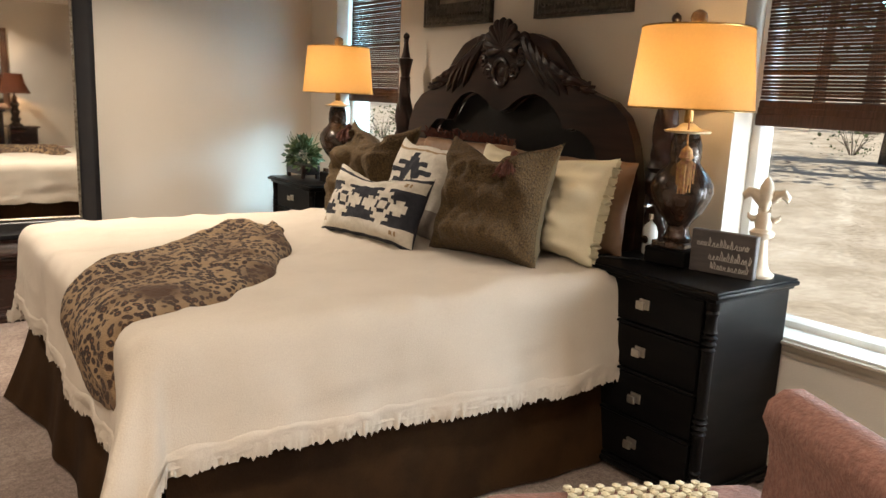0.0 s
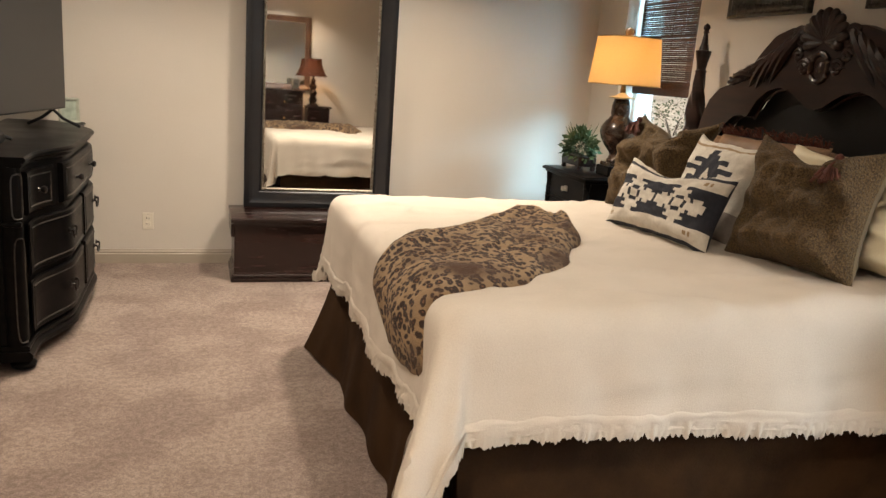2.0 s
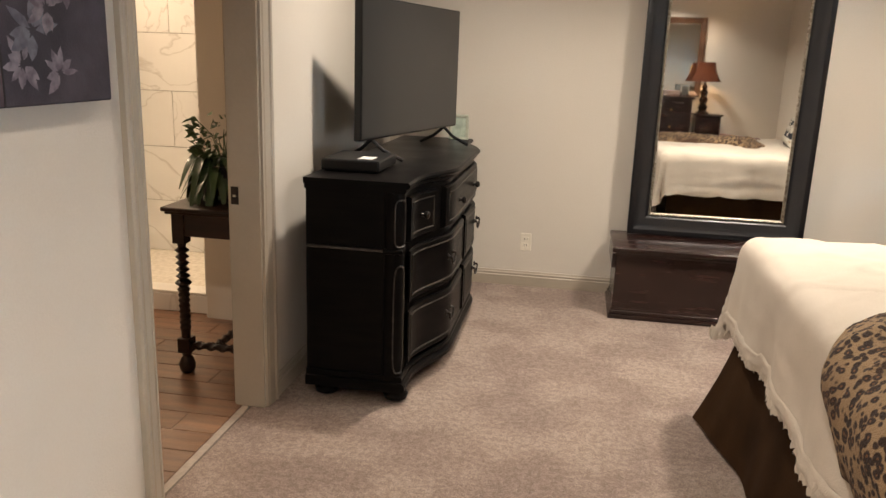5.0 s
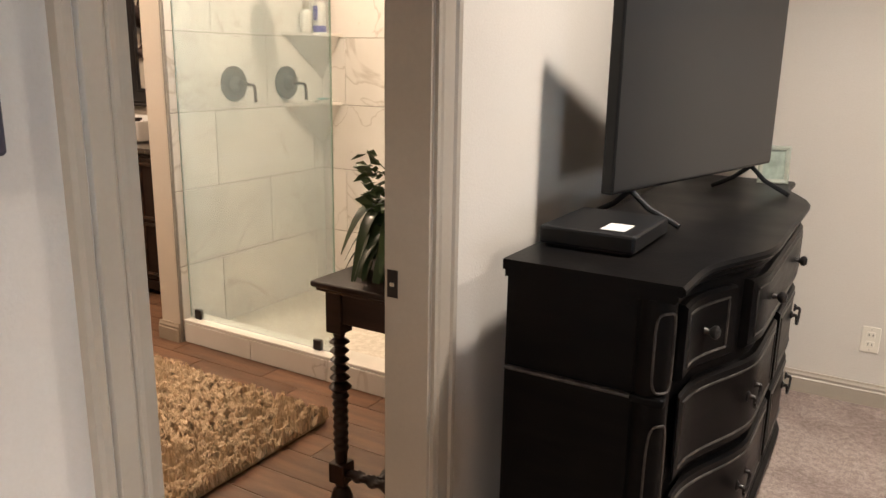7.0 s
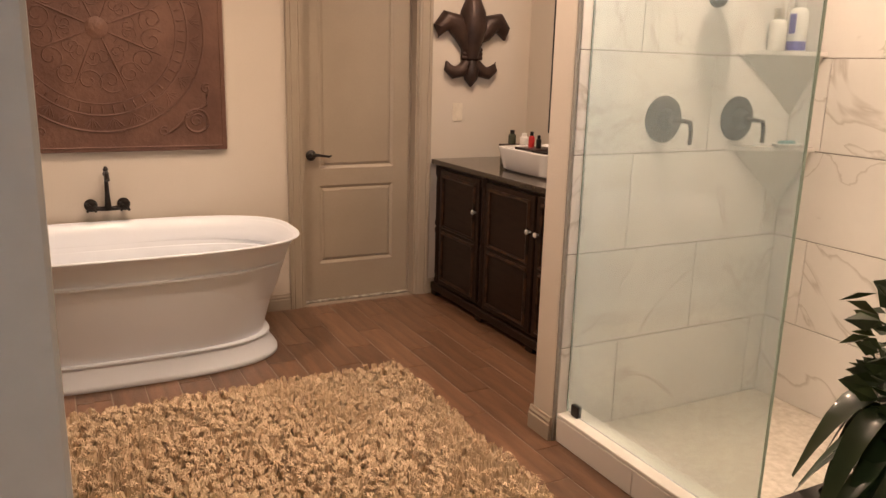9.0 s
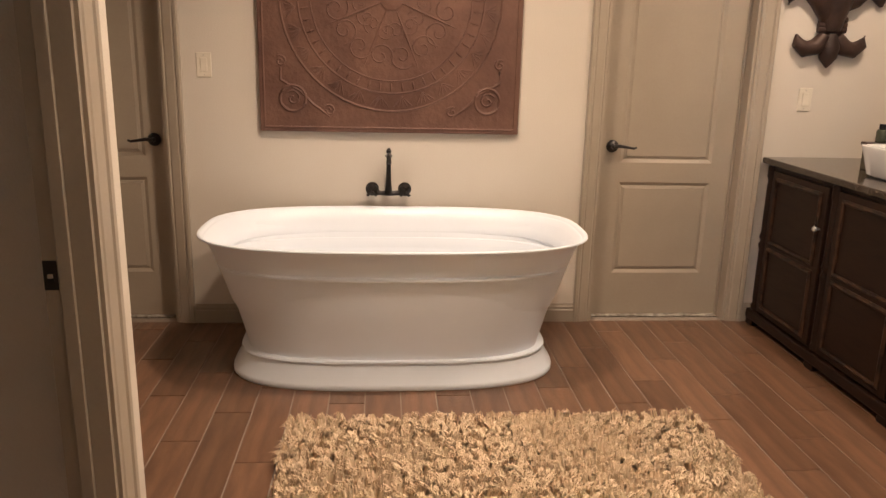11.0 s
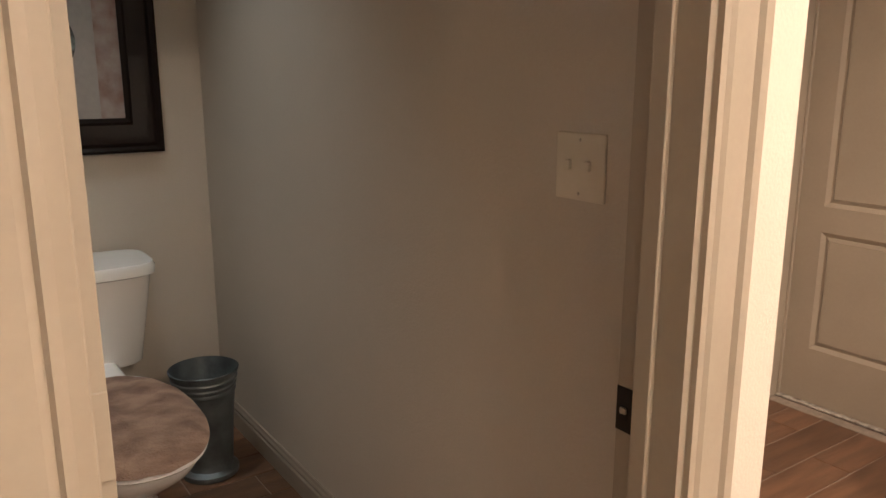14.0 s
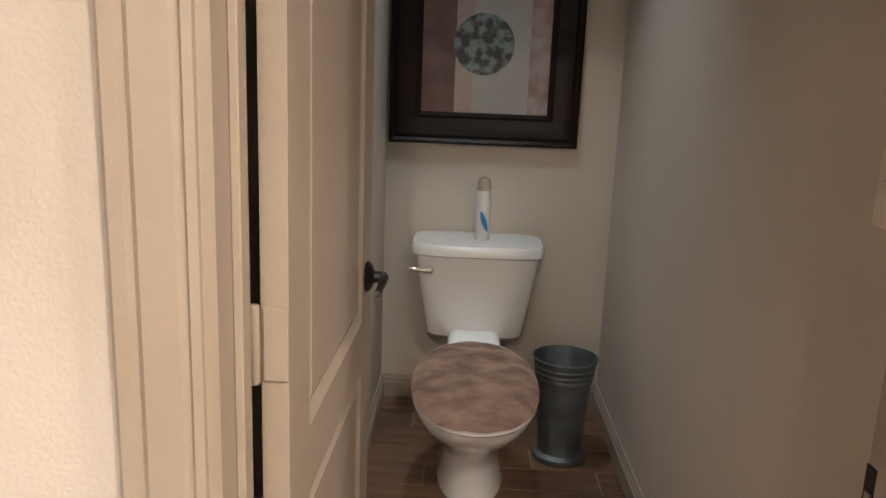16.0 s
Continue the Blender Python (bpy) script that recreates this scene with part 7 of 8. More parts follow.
part("flange", lathed(((0.035, 0), (0.033, 0.008), (0.014, 0.014)), seg=20, m=Matrix.Rotation(radians(90), 4, "X")), METALBLACK, sh, smooth=True)
part("rose", lathed(((0.012, 0.05), (0.02, 0.04), (0.075, 0.012), (0.078, 0.0)), seg=28, at=(0, -0.155, -0.09), m=Matrix.Rotation(radians(18), 4, "X")), METALBLACK, sh, smooth=True)
bm_disc = lathed(((0.055, 0), (0.052, 0.01), (0.02, 0.02)), seg=28, m=Matrix.Rotation(radians(90), 4, "X"))
dv = thing("diverter_plate", pose(SHX1, 5.335, 1.795, 0, 0, 90), "round bronze hand shower plate", "valve")
part("plate", bm_disc, METALBLACK, dv, smooth=True)

WHITESTONE = material("white_stone_shelf", (0.72, 0.70, 0.66), 0.25, fine=0.04, scale=5)
for zz, label in ((1.585, "upper white corner shelf with a tapered bracket"), (1.190, "lower white corner shelf with a tapered bracket")):
    s = thing("corner_shelf", pose(SHX1 + 0.0, BN - 0.010, zz), label, "shelf", "shower corner shelves")
    bm = bmesh.new()
    prism(bm, [(0.001, -0.001), (0.15, -0.001), (0.001, -0.355)], -0.018, 0.0, "z")
    part("slab", bm, WHITESTONE, s)
    bm = bmesh.new()
    v = [bm.verts.new(c) for c in ((0.001, -0.001, -0.018), (0.13, -0.001, -0.018), (0.001, -0.32, -0.018), (0.001, -0.001, -0.27))]
    for f in ((0, 1, 2), (0, 3, 1), (0, 2, 3), (1, 3, 2)):
        bm.faces.new([v[i] for i in f])
    bmesh.ops.recalc_face_normals(bm, faces=bm.faces[:])
    part("bracket", bm, WHITESTONE, s, "tapered corner bracket")
BLUE = material("violet_blue_plastic", (0.10, 0.09, 0.42), 0.3, fine=0.03)
b1 = bottle(SHX1 + 0.045, BN - 0.20, 1.585, 0.034, 0.17, WHITEPLASTIC, NICKEL, "tall cream shampoo bottle", "shampoo_bottle")
b2 = bottle(SHX1 + 0.060, BN - 0.10, 1.585, 0.038, 0.24, WHITEPLASTIC, WHITEPLASTIC, "white body wash bottle with a violet cap and label", "body_wash_bottle")
part("cap_below", lathed(((0.030, 0.0), (0.039, 0.004), (0.039, 0.038), (0.037, 0.042)), seg=16), BLUE, b2, "violet cap", smooth=True)
part("label", boxed(-0.012, 0.020, -0.0405, -0.036, 0.07, 0.15, 0.002, 1), BLUE, b2, "dark violet label")
soapd = thing("soap_tray", pose(SHX1 + 0.085, BN - 0.11, 1.190), "white dish with a teal sponge", "soap dish")
part("dish", lathed(((0.045, 0.0), (0.055, 0.014), (0.05, 0.016), (0.04, 0.006)), seg=20, squash=(0.8, 1.4)), WHITEPLASTIC, soapd, smooth=True)
part("sponge", boxed(-0.02, 0.02, -0.035, 0.035, 0.008, 0.026, 0.006, 2), material("teal_sponge", (0.15, 0.36, 0.38), 0.8), soapd)

# ---- console table with a plant ----
tb = thing("console_table", pose(0, 0, 0), "dark wooden console table with bobbin-turned legs", "table")
TX0, TX1, TY0, TY1 = -1.815, -1.415, 3.845, 4.58
bm = boxed(TX0, TX1, TY0, TY1, 0.770, 0.790, 0.006, 3)
box(bm, TX0 + 0.012, TX1 - 0.004, TY0 + 0.012, TY1 - 0.012, 0.757, 0.771, 0.005, 2)
part("tabletop", bm, DARKWOOD, tb, "dark moulded top", smooth=True)
ap = bmesh.new()
box(ap, TX0 + 0.045, TX1 - 0.03, TY0 + 0.04, TY0 + 0.06, 0.655, 0.758, 0.002, 1)
box(ap, TX0 + 0.045, TX1 - 0.03, TY1 - 0.06, TY1 - 0.04, 0.655, 0.758, 0.002, 1)
box(ap, TX0 + 0.04, TX0 + 0.06, TY0 + 0.06, TY1 - 0.06, 0.655, 0.758, 0.002, 1)
part("apron", ap, DARKWOOD, tb)
for lx in (TX0 + 0.062, TX1 - 0.05):
    for ly in (TY0 + 0.062, TY1 - 0.062):
        bm = boxed(-0.030, 0.030, -0.030, 0.030, 0.62, 0.757, 0.003, 1)
        prof = [(0.018, 0.62), (0.020, 0.612)]
        z = 0.60
        for r in (0.033, 0.031, 0.031, 0.031, 0.033):
            prof += [(0.016, z), (r, z - 0.014), (0.016, z - 0.028)]
            z -= 0.030
        prof += [(0.022, z), (0.038, z - 0.016), (0.020, z - 0.034)]
        z -= 0.036
        for r in (0.030, 0.027, 0.027, 0.026, 0.026, 0.026, 0.026, 0.026):
            prof += [(0.021, z), (r, z - 0.012), (0.021, z - 0.024)]
            z -= 0.026
        prof += [(0.02, 0.17)]
        lathe(bm, list(reversed(prof)), 16)
        box(bm, -0.031, 0.031, -0.031, 0.031, 0.10, 0.172, 0.004, 1)
        lathe(bm, ((0.022, 0.0), (0.034, 0.014), (0.038, 0.04), (0.028, 0.07), (0.018, 0.082), (0.026, 0.10)), 16)
        part("leg", bm, DARKWOOD, tb, "bobbin-turned leg", smooth=True, at=pose(lx, ly, 0))


def twisted(p0, p1, name="stretcher"):
    p0, p1 = Vector(p0), Vector(p1)
    n = 60
    bm = bmesh.new()
    d = (p1 - p0).normalized()
    u = d.cross(Vector((0, 0, 1))).normalized()
    w = d.cross(u)
    rings = []
    for i in range(n + 1):
        t = i / n
        c = p0 + (p1 - p0) * t
        rings.append([bm.verts.new(c + (0.017 * (1 + 0.28 * math.cos(2 * a + t * (p1 - p0).length * 110))) * (math.cos(a) * u + math.sin(a) * w)) for a in [6.28319 * k / 12 for k in range(12)]])
    for a, b in zip(rings, rings[1:]):
        for k in range(12):
            bm.faces.new((a[k], a[(k + 1) % 12], b[(k + 1) % 12], b[k]))
    bmesh.ops.recalc_face_normals(bm, faces=bm.faces[:])
    return part(name, bm, DARKWOOD, tb, "rope-twisted stretcher", smooth=True)


twisted((TX0 + 0.09, TY0 + 0.062, 0.135), (TX1 - 0.08, TY0 + 0.062, 0.135))
twisted((TX0 + 0.09, TY1 - 0.062, 0.135), (TX1 - 0.08, TY1 - 0.062, 0.135))
twisted(((TX0 + TX1) / 2, TY0 + 0.08, 0.135), ((TX0 + TX1) / 2, TY1 - 0.08, 0.135))

BIGLEAF = material("peace_lily_leaf", (0.035, 0.065, 0.022), 0.32, second=(0.018, 0.036, 0.013), scale=6, coat=0.2)
pl = thing("potted_plant", pose(-1.64, 4.12, 0.79), "large leafy green plant in a black pot", "plant")
part("pot", lathed(((0.085, 0.0), (0.09, 0.008), (0.115, 0.15), (0.122, 0.165), (0.112, 0.168), (0.10, 0.14)), seg=28), BLACKPLASTIC, pl, "black pot", smooth=True)
rr = random.Random(31)


def long_leaf(bm, base, yaw, reach, rise, droop, L, W):
    n = 9
    d = Vector((math.cos(yaw), math.sin(yaw), 0))
    s = Vector((-math.sin(yaw), math.cos(yaw), 0))
    rows = []
    for i in range(n + 1):
        t = i / n
        c = base + d * reach * t + Vector((0, 0, rise * math.sin(min(t * 1.9, 1.5708)) - droop * t ** 2.4))
        g = max(0.0, (t - 0.32) / 0.68)
        wd = 0.004 + W * math.sin(math.pi * g ** 0.8) * (1 if t > 0.32 else 0)
        rows.append((bm.verts.new(c + s * wd + Vector((0, 0, wd * 0.35))), bm.verts.new(c), bm.verts.new(c - s * wd + Vector((0, 0, wd * 0.35)))))
    for a, b in zip(rows, rows[1:]):
        for k in range(2):
            bm.faces.new((a[k], a[k + 1], b[k + 1], b[k]))


for k in range(84):
    bm = bmesh.new()
    long_leaf(bm, Vector((rr.uniform(-0.04, 0.04), rr.uniform(-0.04, 0.04), 0.14)), rr.uniform(0, 6.283), rr.uniform(0.12, 0.22), rr.uniform(0.0, 0.14), rr.uniform(0.10, 0.34), 0.2, rr.uniform(0.014, 0.032))
    part("leaf", bm, BIGLEAF, pl, smooth=True)


def vine_place(rr_):
    a = rr_.uniform(0, 6.283)
    t = rr_.random()
    r = 0.04 + 0.14 * t * (1.15 - 0.5 * t)
    return Vector((r * math.cos(a), r * math.sin(a), 0.14 + 0.20 * t + rr_.uniform(-0.08, 0.06))), Vector((math.cos(a), math.sin(a), rr_.uniform(-0.6, 0.6)))


part("foliage", leaf_cloud(300, 9, vine_place, 0.046), LEAF, pl, "small trailing leaves", smooth=True)
bm = bmesh.new()
for k in range(14):
    a = rr.uniform(0, 6.283)
    tube(bm, [(0, 0, 0.14), (0.05 * math.cos(a), 0.05 * math.sin(a), 0.30), (0.13 * math.cos(a), 0.13 * math.sin(a), 0.30 + rr.uniform(-0.10, 0.08))], 0.002, 4)
part("stems", bm, LEAF, pl)

# ---- shag rug ----
RX0, RX1, RY0, RY1 = -4.335, -2.17, 2.79, 4.385
RUGMAT = material("tan_shag", (0.50, 0.40, 0.26), 0.95, second=(0.34, 0.25, 0.15), scale=4, detail=5, bump=0.4, bump_scale=90, sheen=0.2)
rug = thing("shag_rug", pose(0, 0, 0), "thick tan shag rug on the tiled floor", "rug")
bm = boxed(RX0 + 0.02, RX1 - 0.02, RY0 + 0.02, RY1 - 0.02, 0.0, 0.022, 0.008, 2)
part("backing", bm, RUGMAT, rug)
STRAND = bpy.data.materials.new("shag_strand")
STRAND.use_nodes = True
nt = STRAND.node_tree
geo = nt.nodes.new("ShaderNodeNewGeometry")
ramp = nt.nodes.new("ShaderNodeValToRGB")
ramp.color_ramp.elements[0].color, ramp.color_ramp.elements[1].color = (0.50, 0.37, 0.235, 1), (0.80, 0.64, 0.455, 1)
nt.links.new(geo.outputs["Random Per Island"], ramp.inputs[0])
nt.links.new(ramp.outputs[0], nt.nodes["Principled BSDF"].inputs["Base Color"])
nt.nodes["Principled BSDF"].inputs["Roughness"].default_value = 0.9
gen = np.random.default_rng(7)
NS = 90000
cx, cy = gen.uniform(RX0 + 0.01, RX1 - 0.01, NS), gen.uniform(RY0 + 0.01, RY1 - 0.01, NS)
CELL = 0.038                                   # the pile clings together in tufts
tuft = gen.uniform(-0.35, 0.35, (64, 64, 4))
ti, tj = (np.floor((cx - RX0) / CELL).astype(int) % 64, np.floor((cy - RY0) / CELL).astype(int) % 64)
ox = RX0 + (np.floor((cx - RX0) / CELL) + 0.5 + tuft[ti, tj, 0]) * CELL - cx
oy = RY0 + (np.floor((cy - RY0) / CELL) + 0.5 + tuft[ti, tj, 1]) * CELL - cy
lean = 2.4 * np.sin(cx * 3.1 + np.sin(cy * 4.3) * 1.7) + 1.4 * np.cos(cy * 3.2 - cx * 1.1) + tuft[ti, tj, 2] * 4.0
dx, dy = ox * 0.75 + 0.022 * np.cos(lean) + gen.normal(0, 0.008, NS), oy * 0.75 + 0.022 * np.sin(lean) + gen.normal(0, 0.008, NS)
ln = np.hypot(dx, dy) + 1e-5
dx, dy = dx / ln, dy / ln
ln = np.clip(ln, 0.012, 0.055)
ht = (0.034 + 0.016 * tuft[ti, tj, 3]) * (1.0 - 0.32 * np.clip(np.hypot(ox, oy) / 0.035, 0, 1)) + gen.uniform(0.0, 0.014, NS)
wd = gen.uniform(0.0016, 0.0032, NS)
co = np.zeros((NS, 5, 3))
co[:, 0] = np.stack([cx - dy * wd, cy + dx * wd, np.full(NS, 0.018)], 1)
co[:, 1] = np.stack([cx + dy * wd, cy - dx * wd, np.full(NS, 0.018)], 1)
mx, my, mz = cx + dx * ln * 0.45, cy + dy * ln * 0.45, 0.018 + ht
co[:, 2] = np.stack([mx + dy * wd, my - dx * wd, mz], 1)
co[:, 3] = np.stack([mx - dy * wd, my + dx * wd, mz], 1)
co[:, 4] = np.stack([cx + dx * ln, cy + dy * ln, 0.016 + ht * 0.8], 1)
me = bpy.data.meshes.new("shag_pile")
base = np.arange(NS)[:, None] * 5
quads = (base + np.array([[0, 1, 2, 3]])).tolist()
tris = (base + np.array([[3, 2, 4]])).tolist()
me.from_pydata(co.reshape(-1, 3).tolist(), [], quads + tris)
me.materials.append(STRAND)
pile = new("shag_pile", me)
pile.parent = rug
tagged(pile, kind="stuff")

# ---- toilet room ----
toilet = thing("toilet", pose(-2.97, 0, 0), "white two-piece toilet with a fuzzy brown lid cover", "toilet")


def loft_rect(bm, rows, n=48, e=5.0):
    rings = []
    for cx_, cy_, hx, hy, z in rows:
        rings.append([bm.verts.new((cx_ + x, cy_ + y, z)) for x, y in oval(hy, hx, n, e)])
    for p, q in zip(rings, rings[1:]):
        for i in range(n):
            bm.faces.new((p[i], p[(i + 1) % n], q[(i + 1) % n], q[i]))
    bm.faces.new(list(reversed(rings[0])))
    bm.faces.new(rings[-1])
    return bm


part("tank", loft_rect(bmesh.new(), [(0, 0.29, 0.182, 0.100, 0.372), (0, 0.29, 0.192, 0.108, 0.382), (0, 0.29, 0.220, 0.125, 0.56), (0, 0.29, 0.240, 0.140, 0.695)]), PORCELAIN, toilet, smooth=True, angle=40)
part("tank_lid", loft_rect(bmesh.new(), [(0, 0.29, 0.242, 0.142, 0.694), (0, 0.29, 0.254, 0.152, 0.700), (0, 0.29, 0.257, 0.154, 0.727), (0, 0.29, 0.250, 0.148, 0.740), (0, 0.29, 0.20, 0.11, 0.741)]), PORCELAIN, toilet, "white tank lid", smooth=True, angle=40)
part("flush_lever", tubed([(0.175, 0.425, 0.645), (0.175, 0.445, 0.645), (0.20, 0.452, 0.646), (0.255, 0.45, 0.650)], 0.009, 10, (1.4, 1.3, 0.9, 0.8)), NICKEL, toilet, "brushed nickel flush lever", smooth=True)
part("tank_dot", lathed(((0.0, 0.0), (0.010, 0.001), (0.009, 0.003)), seg=12, at=(-0.13, 0.412, 0.65), m=Matrix.Rotation(radians(-90), 4, "X")), NICKEL, toilet)
bm = bmesh.new()
rows = []
for z, hy, hx, cy_ in ((0.0, 0.26, 0.115, 0.72), (0.03, 0.255, 0.11, 0.72), (0.14, 0.245, 0.10, 0.74), (0.20, 0.26, 0.115, 0.77), (0.27, 0.31, 0.155, 0.83), (0.33, 0.345, 0.185, 0.88), (0.375, 0.36, 0.197, 0.905), (0.392, 0.36, 0.198, 0.905), (0.398, 0.35, 0.19, 0.905)):
    rows.append((0, cy_, hx, hy, z))
loft_rect(bm, rows, 56, 2.3)
part("bowl", bm, PORCELAIN, toilet, smooth=True, angle=50)
part("neck", boxed(-0.10, 0.10, 0.22, 0.60, 0.28, 0.40, 0.03, 3), PORCELAIN, toilet, smooth=True)
part("seat", loft_rect(bmesh.new(), [(0, 0.945, 0.192, 0.355, 0.398), (0, 0.945, 0.198, 0.362, 0.404), (0, 0.945, 0.198, 0.362, 0.416), (0, 0.945, 0.19, 0.355, 0.422)], 56, 2.3), PORCELAIN, toilet, smooth=True)
LIDFUR = material("mottled_brown_plush", (0.36, 0.235, 0.165), 0.95, second=(0.17, 0.095, 0.065), scale=11, detail=8, stretch=(1.0, 1.3, 1), bump=0.9, bump_scale=150, sheen=0.4)
bm = bmesh.new()
rings = []
for k in range(15):
    f = 1 - k / 14
    zz = 0.420 + 0.028 * (1 - f ** 6)
    rings.append([bm.verts.new((x * max(f, 0.02) * 0.199, 0.955 + y * max(f, 0.02) * 0.365, zz + 0.006 * noise.noise(Vector((x * f * 5, y * f * 5, 0))))) for x, y in oval(1, 1, 60, 2.25)])
for p, q in zip(rings, rings[1:]):
    for i in range(60):
        bm.faces.new((p[i], p[(i + 1) % 60], q[(i + 1) % 60], q[i]))
bm.faces.new(rings[-1])
part("lid_cover", bm, LIDFUR, toilet, "mottled brown plush lid cover", smooth=True, angle=80)

can = thing("spray_can", pose(-2.985, 0.30, 0.741) @ Matrix.Diagonal((1.1, 1.1, 1.28, 1.0)), "white air freshener can with a blue swirl, on the tank", "spray can")
part("can", lathed(((0.024, 0.0), (0.026, 0.004), (0.026, 0.145), (0.022, 0.155)), seg=22), WHITEPLASTIC, can, smooth=True)
part("cap", lathed(((0.024, 0.152), (0.024, 0.175), (0.017, 0.19), (0.004, 0.195)), seg=20), material("beige_cap", (0.42, 0.36, 0.28), 0.4), can, "beige cap", smooth=True)
part("swirl", tubed([(-0.004 + 0.012 * t, math.sqrt(max(0.0262 ** 2 - (-0.004 + 0.012 * t) ** 2, 0)), 0.03 + 0.06 * (t + 1) / 2) for t in (-1, -0.5, 0, 0.5, 1)], 0.008, 8, (0.3, 1, 1.2, 1, 0.4)), material("blue_print", (0.05, 0.22, 0.55), 0.4), can, "blue printed swirl")

GALV = material("galvanised_metal", (0.16, 0.18, 0.19), 0.45, 0.5, second=(0.09, 0.105, 0.115), scale=12, bump=0.15, rough_var=0.1)
bn = thing("waste_bin", pose(-3.300, 0.600, 0) @ Matrix.Diagonal((0.97, 0.97, 0.93, 1.0)), "slim grey metal waste bin with a ribbed rim", "waste bin")
part("base", lathed(((0.0, 0.0), (0.098, 0.0), (0.102, 0.006), (0.102, 0.022), (0.090, 0.030), (0.083, 0.034)), seg=36), GALV, bn, smooth=True)
part("body", lathed(((0.083, 0.030), (0.084, 0.05), (0.092, 0.20), (0.104, 0.333), (0.100, 0.333), (0.088, 0.20), (0.08, 0.05), (0.02, 0.04)), seg=36), GALV, bn, smooth=True)
part("rim", lathed(((0.104, 0.33), (0.108, 0.335), (0.108, 0.343), (0.105, 0.348), (0.112, 0.362), (0.109, 0.368), (0.116, 0.385), (0.113, 0.391), (0.120, 0.410), (0.122, 0.418), (0.118, 0.42), (0.101, 0.334)), seg=36), GALV, bn, "ribbed flaring rim", smooth=True)

tp = picture("framed_print", pose(-2.972, WCY + 0.001, 1.60, 0, 0, 180), 0.50, 0.76, 0.125, (material("espresso_frame", (0.016, 0.0085, 0.006), 0.4, second=(0.010, 0.006, 0.0045), scale=6, spec=0.2), material("grey_mat_print", (0.42, 0.40, 0.39), 0.4, second=(0.34, 0.32, 0.31), scale=3)), "dark framed abstract print over the toilet", "picture")
bm = boxed(-0.25, -0.12, -0.0105, -0.0082, -0.38, 0.38)
part("umber_band", bm, material("umber_ink", (0.16, 0.09, 0.075), 0.5, second=(0.11, 0.06, 0.05), scale=9), tp, "umber printed band")
part("pale_band", boxed(-0.12, -0.05, -0.0105, -0.0082, -0.38, 0.38), material("pale_ink", (0.40, 0.32, 0.27), 0.5), tp)
part("rust_band", boxed(0.17, 0.25, -0.0105, -0.0082, -0.38, 0.38), material("rust_ink", (0.24, 0.14, 0.12), 0.5, second=(0.38, 0.33, 0.31), scale=12), tp)
part("disc", lathed(((0.118, 0.0), (0.118, 0.0012)), seg=40, at=(-0.01, -0.0108, -0.115), m=Matrix.Rotation(radians(90), 4, "X")), material("mottled_green_ink", (0.20, 0.25, 0.24), 0.5, second=(0.05, 0.045, 0.05), scale=26, detail=3, spread=(0.42, 0.58)), tp, "mottled grey-green disc")
wall_plate("wall_switch", pose(WCX0, 2.17, 1.219, 0, 0, 90), "ivory double toggle switch in the toilet room", "double")

wcd = panel_door("door_4", pose(-2.684, 2.332, 0.012, 0, 0, -91.0), 0.715, DH - 0.03, 1, "open taupe two-panel door of the toilet room")
hm = boxed(-0.0032, 0.0, -0.0175, 0.0145, 0.955, 1.052, 0.0012, 2)
part("hinge", hm, TRIM, wcd, "painted hinge leaf", at=pose(-0.0, 0.0, 0))
part("hinge_pin", lathed(((0.006, 0.952), (0.007, 0.954), (0.007, 1.053), (0.006, 1.055)), seg=10, at=(-0.006, 0.024, 0)), TRIM, wcd, smooth=True)

# ---- downlight trims, assumed; the added toilet room fill lamp gets one too ----
for dx_, dy_, _, _, _ in DOWNLIGHTS:
    dl = thing("downlight", pose(dx_, dy_, CEIL - 0.004), "assumed white recessed ceiling downlight", "ceiling light", "ceiling downlights")
    part("trim_ring", lathed(((0.085, 0.0), (0.098, 0.0), (0.098, 0.003), (0.085, 0.003)), seg=32), WHITEPLASTIC, dl)

# ---- far side of the bedroom, seen in the mirror ----
md = thing("mirror_dresser", pose(0, 0, 0), "dark red-brown dresser with a wide framed mirror", "dresser")
part("body", boxed(0.35, 1.62, S0 + 0.004, S0 + 0.50, 0.05, 1.12, 0.01, 2), CHESTWOOD, md)
part("top", boxed(0.32, 1.65, S0 + 0.003, S0 + 0.53, 1.118, 1.15, 0.008, 2), CHESTWOOD, md)
part("plinth", boxed(0.34, 1.63, S0 + 0.004, S0 + 0.51, 0.0, 0.052, 0.006, 1), CHESTWOOD, md)
for k in range(4):
    dr = part("drawer", boxed(0.39, 1.58, S0 + 0.499, S0 + 0.515, 0.08 + k * 0.255, 0.31 + k * 0.255, 0.005, 2), CHESTWOOD, md)
    for xx in (0.65, 1.32):
        part("knob", lathed(((0.008, 0), (0.016, 0.02), (0.008, 0.03)), seg=10, at=(xx, S0 + 0.514, 0.195 + k * 0.255), m=Matrix.Rotation(radians(-90), 4, "X")), GOLD, dr)
WALNUT = material("walnut_frame", (0.10, 0.045, 0.022), 0.35, second=(0.055, 0.024, 0.012), scale=7)
picture("wall_mirror", pose(1.14, S0 + 0.002, 1.74, 0, 0, 180), 1.10, 1.0, 0.09, (WALNUT, MIRROR), "walnut-framed mirror above the dresser", "mirror")
st = thing("lamp_stand", pose(1.88, S0 + 0.29, 0), "dark wooden side stand", "side table")
part("top", boxed(-0.21, 0.21, -0.22, 0.22, 0.885, 0.91, 0.006, 2), CHESTWOOD, st)
part("body", boxed(-0.18, 0.18, -0.19, 0.19, 0.06, 0.886, 0.005, 1), CHESTWOOD, st)
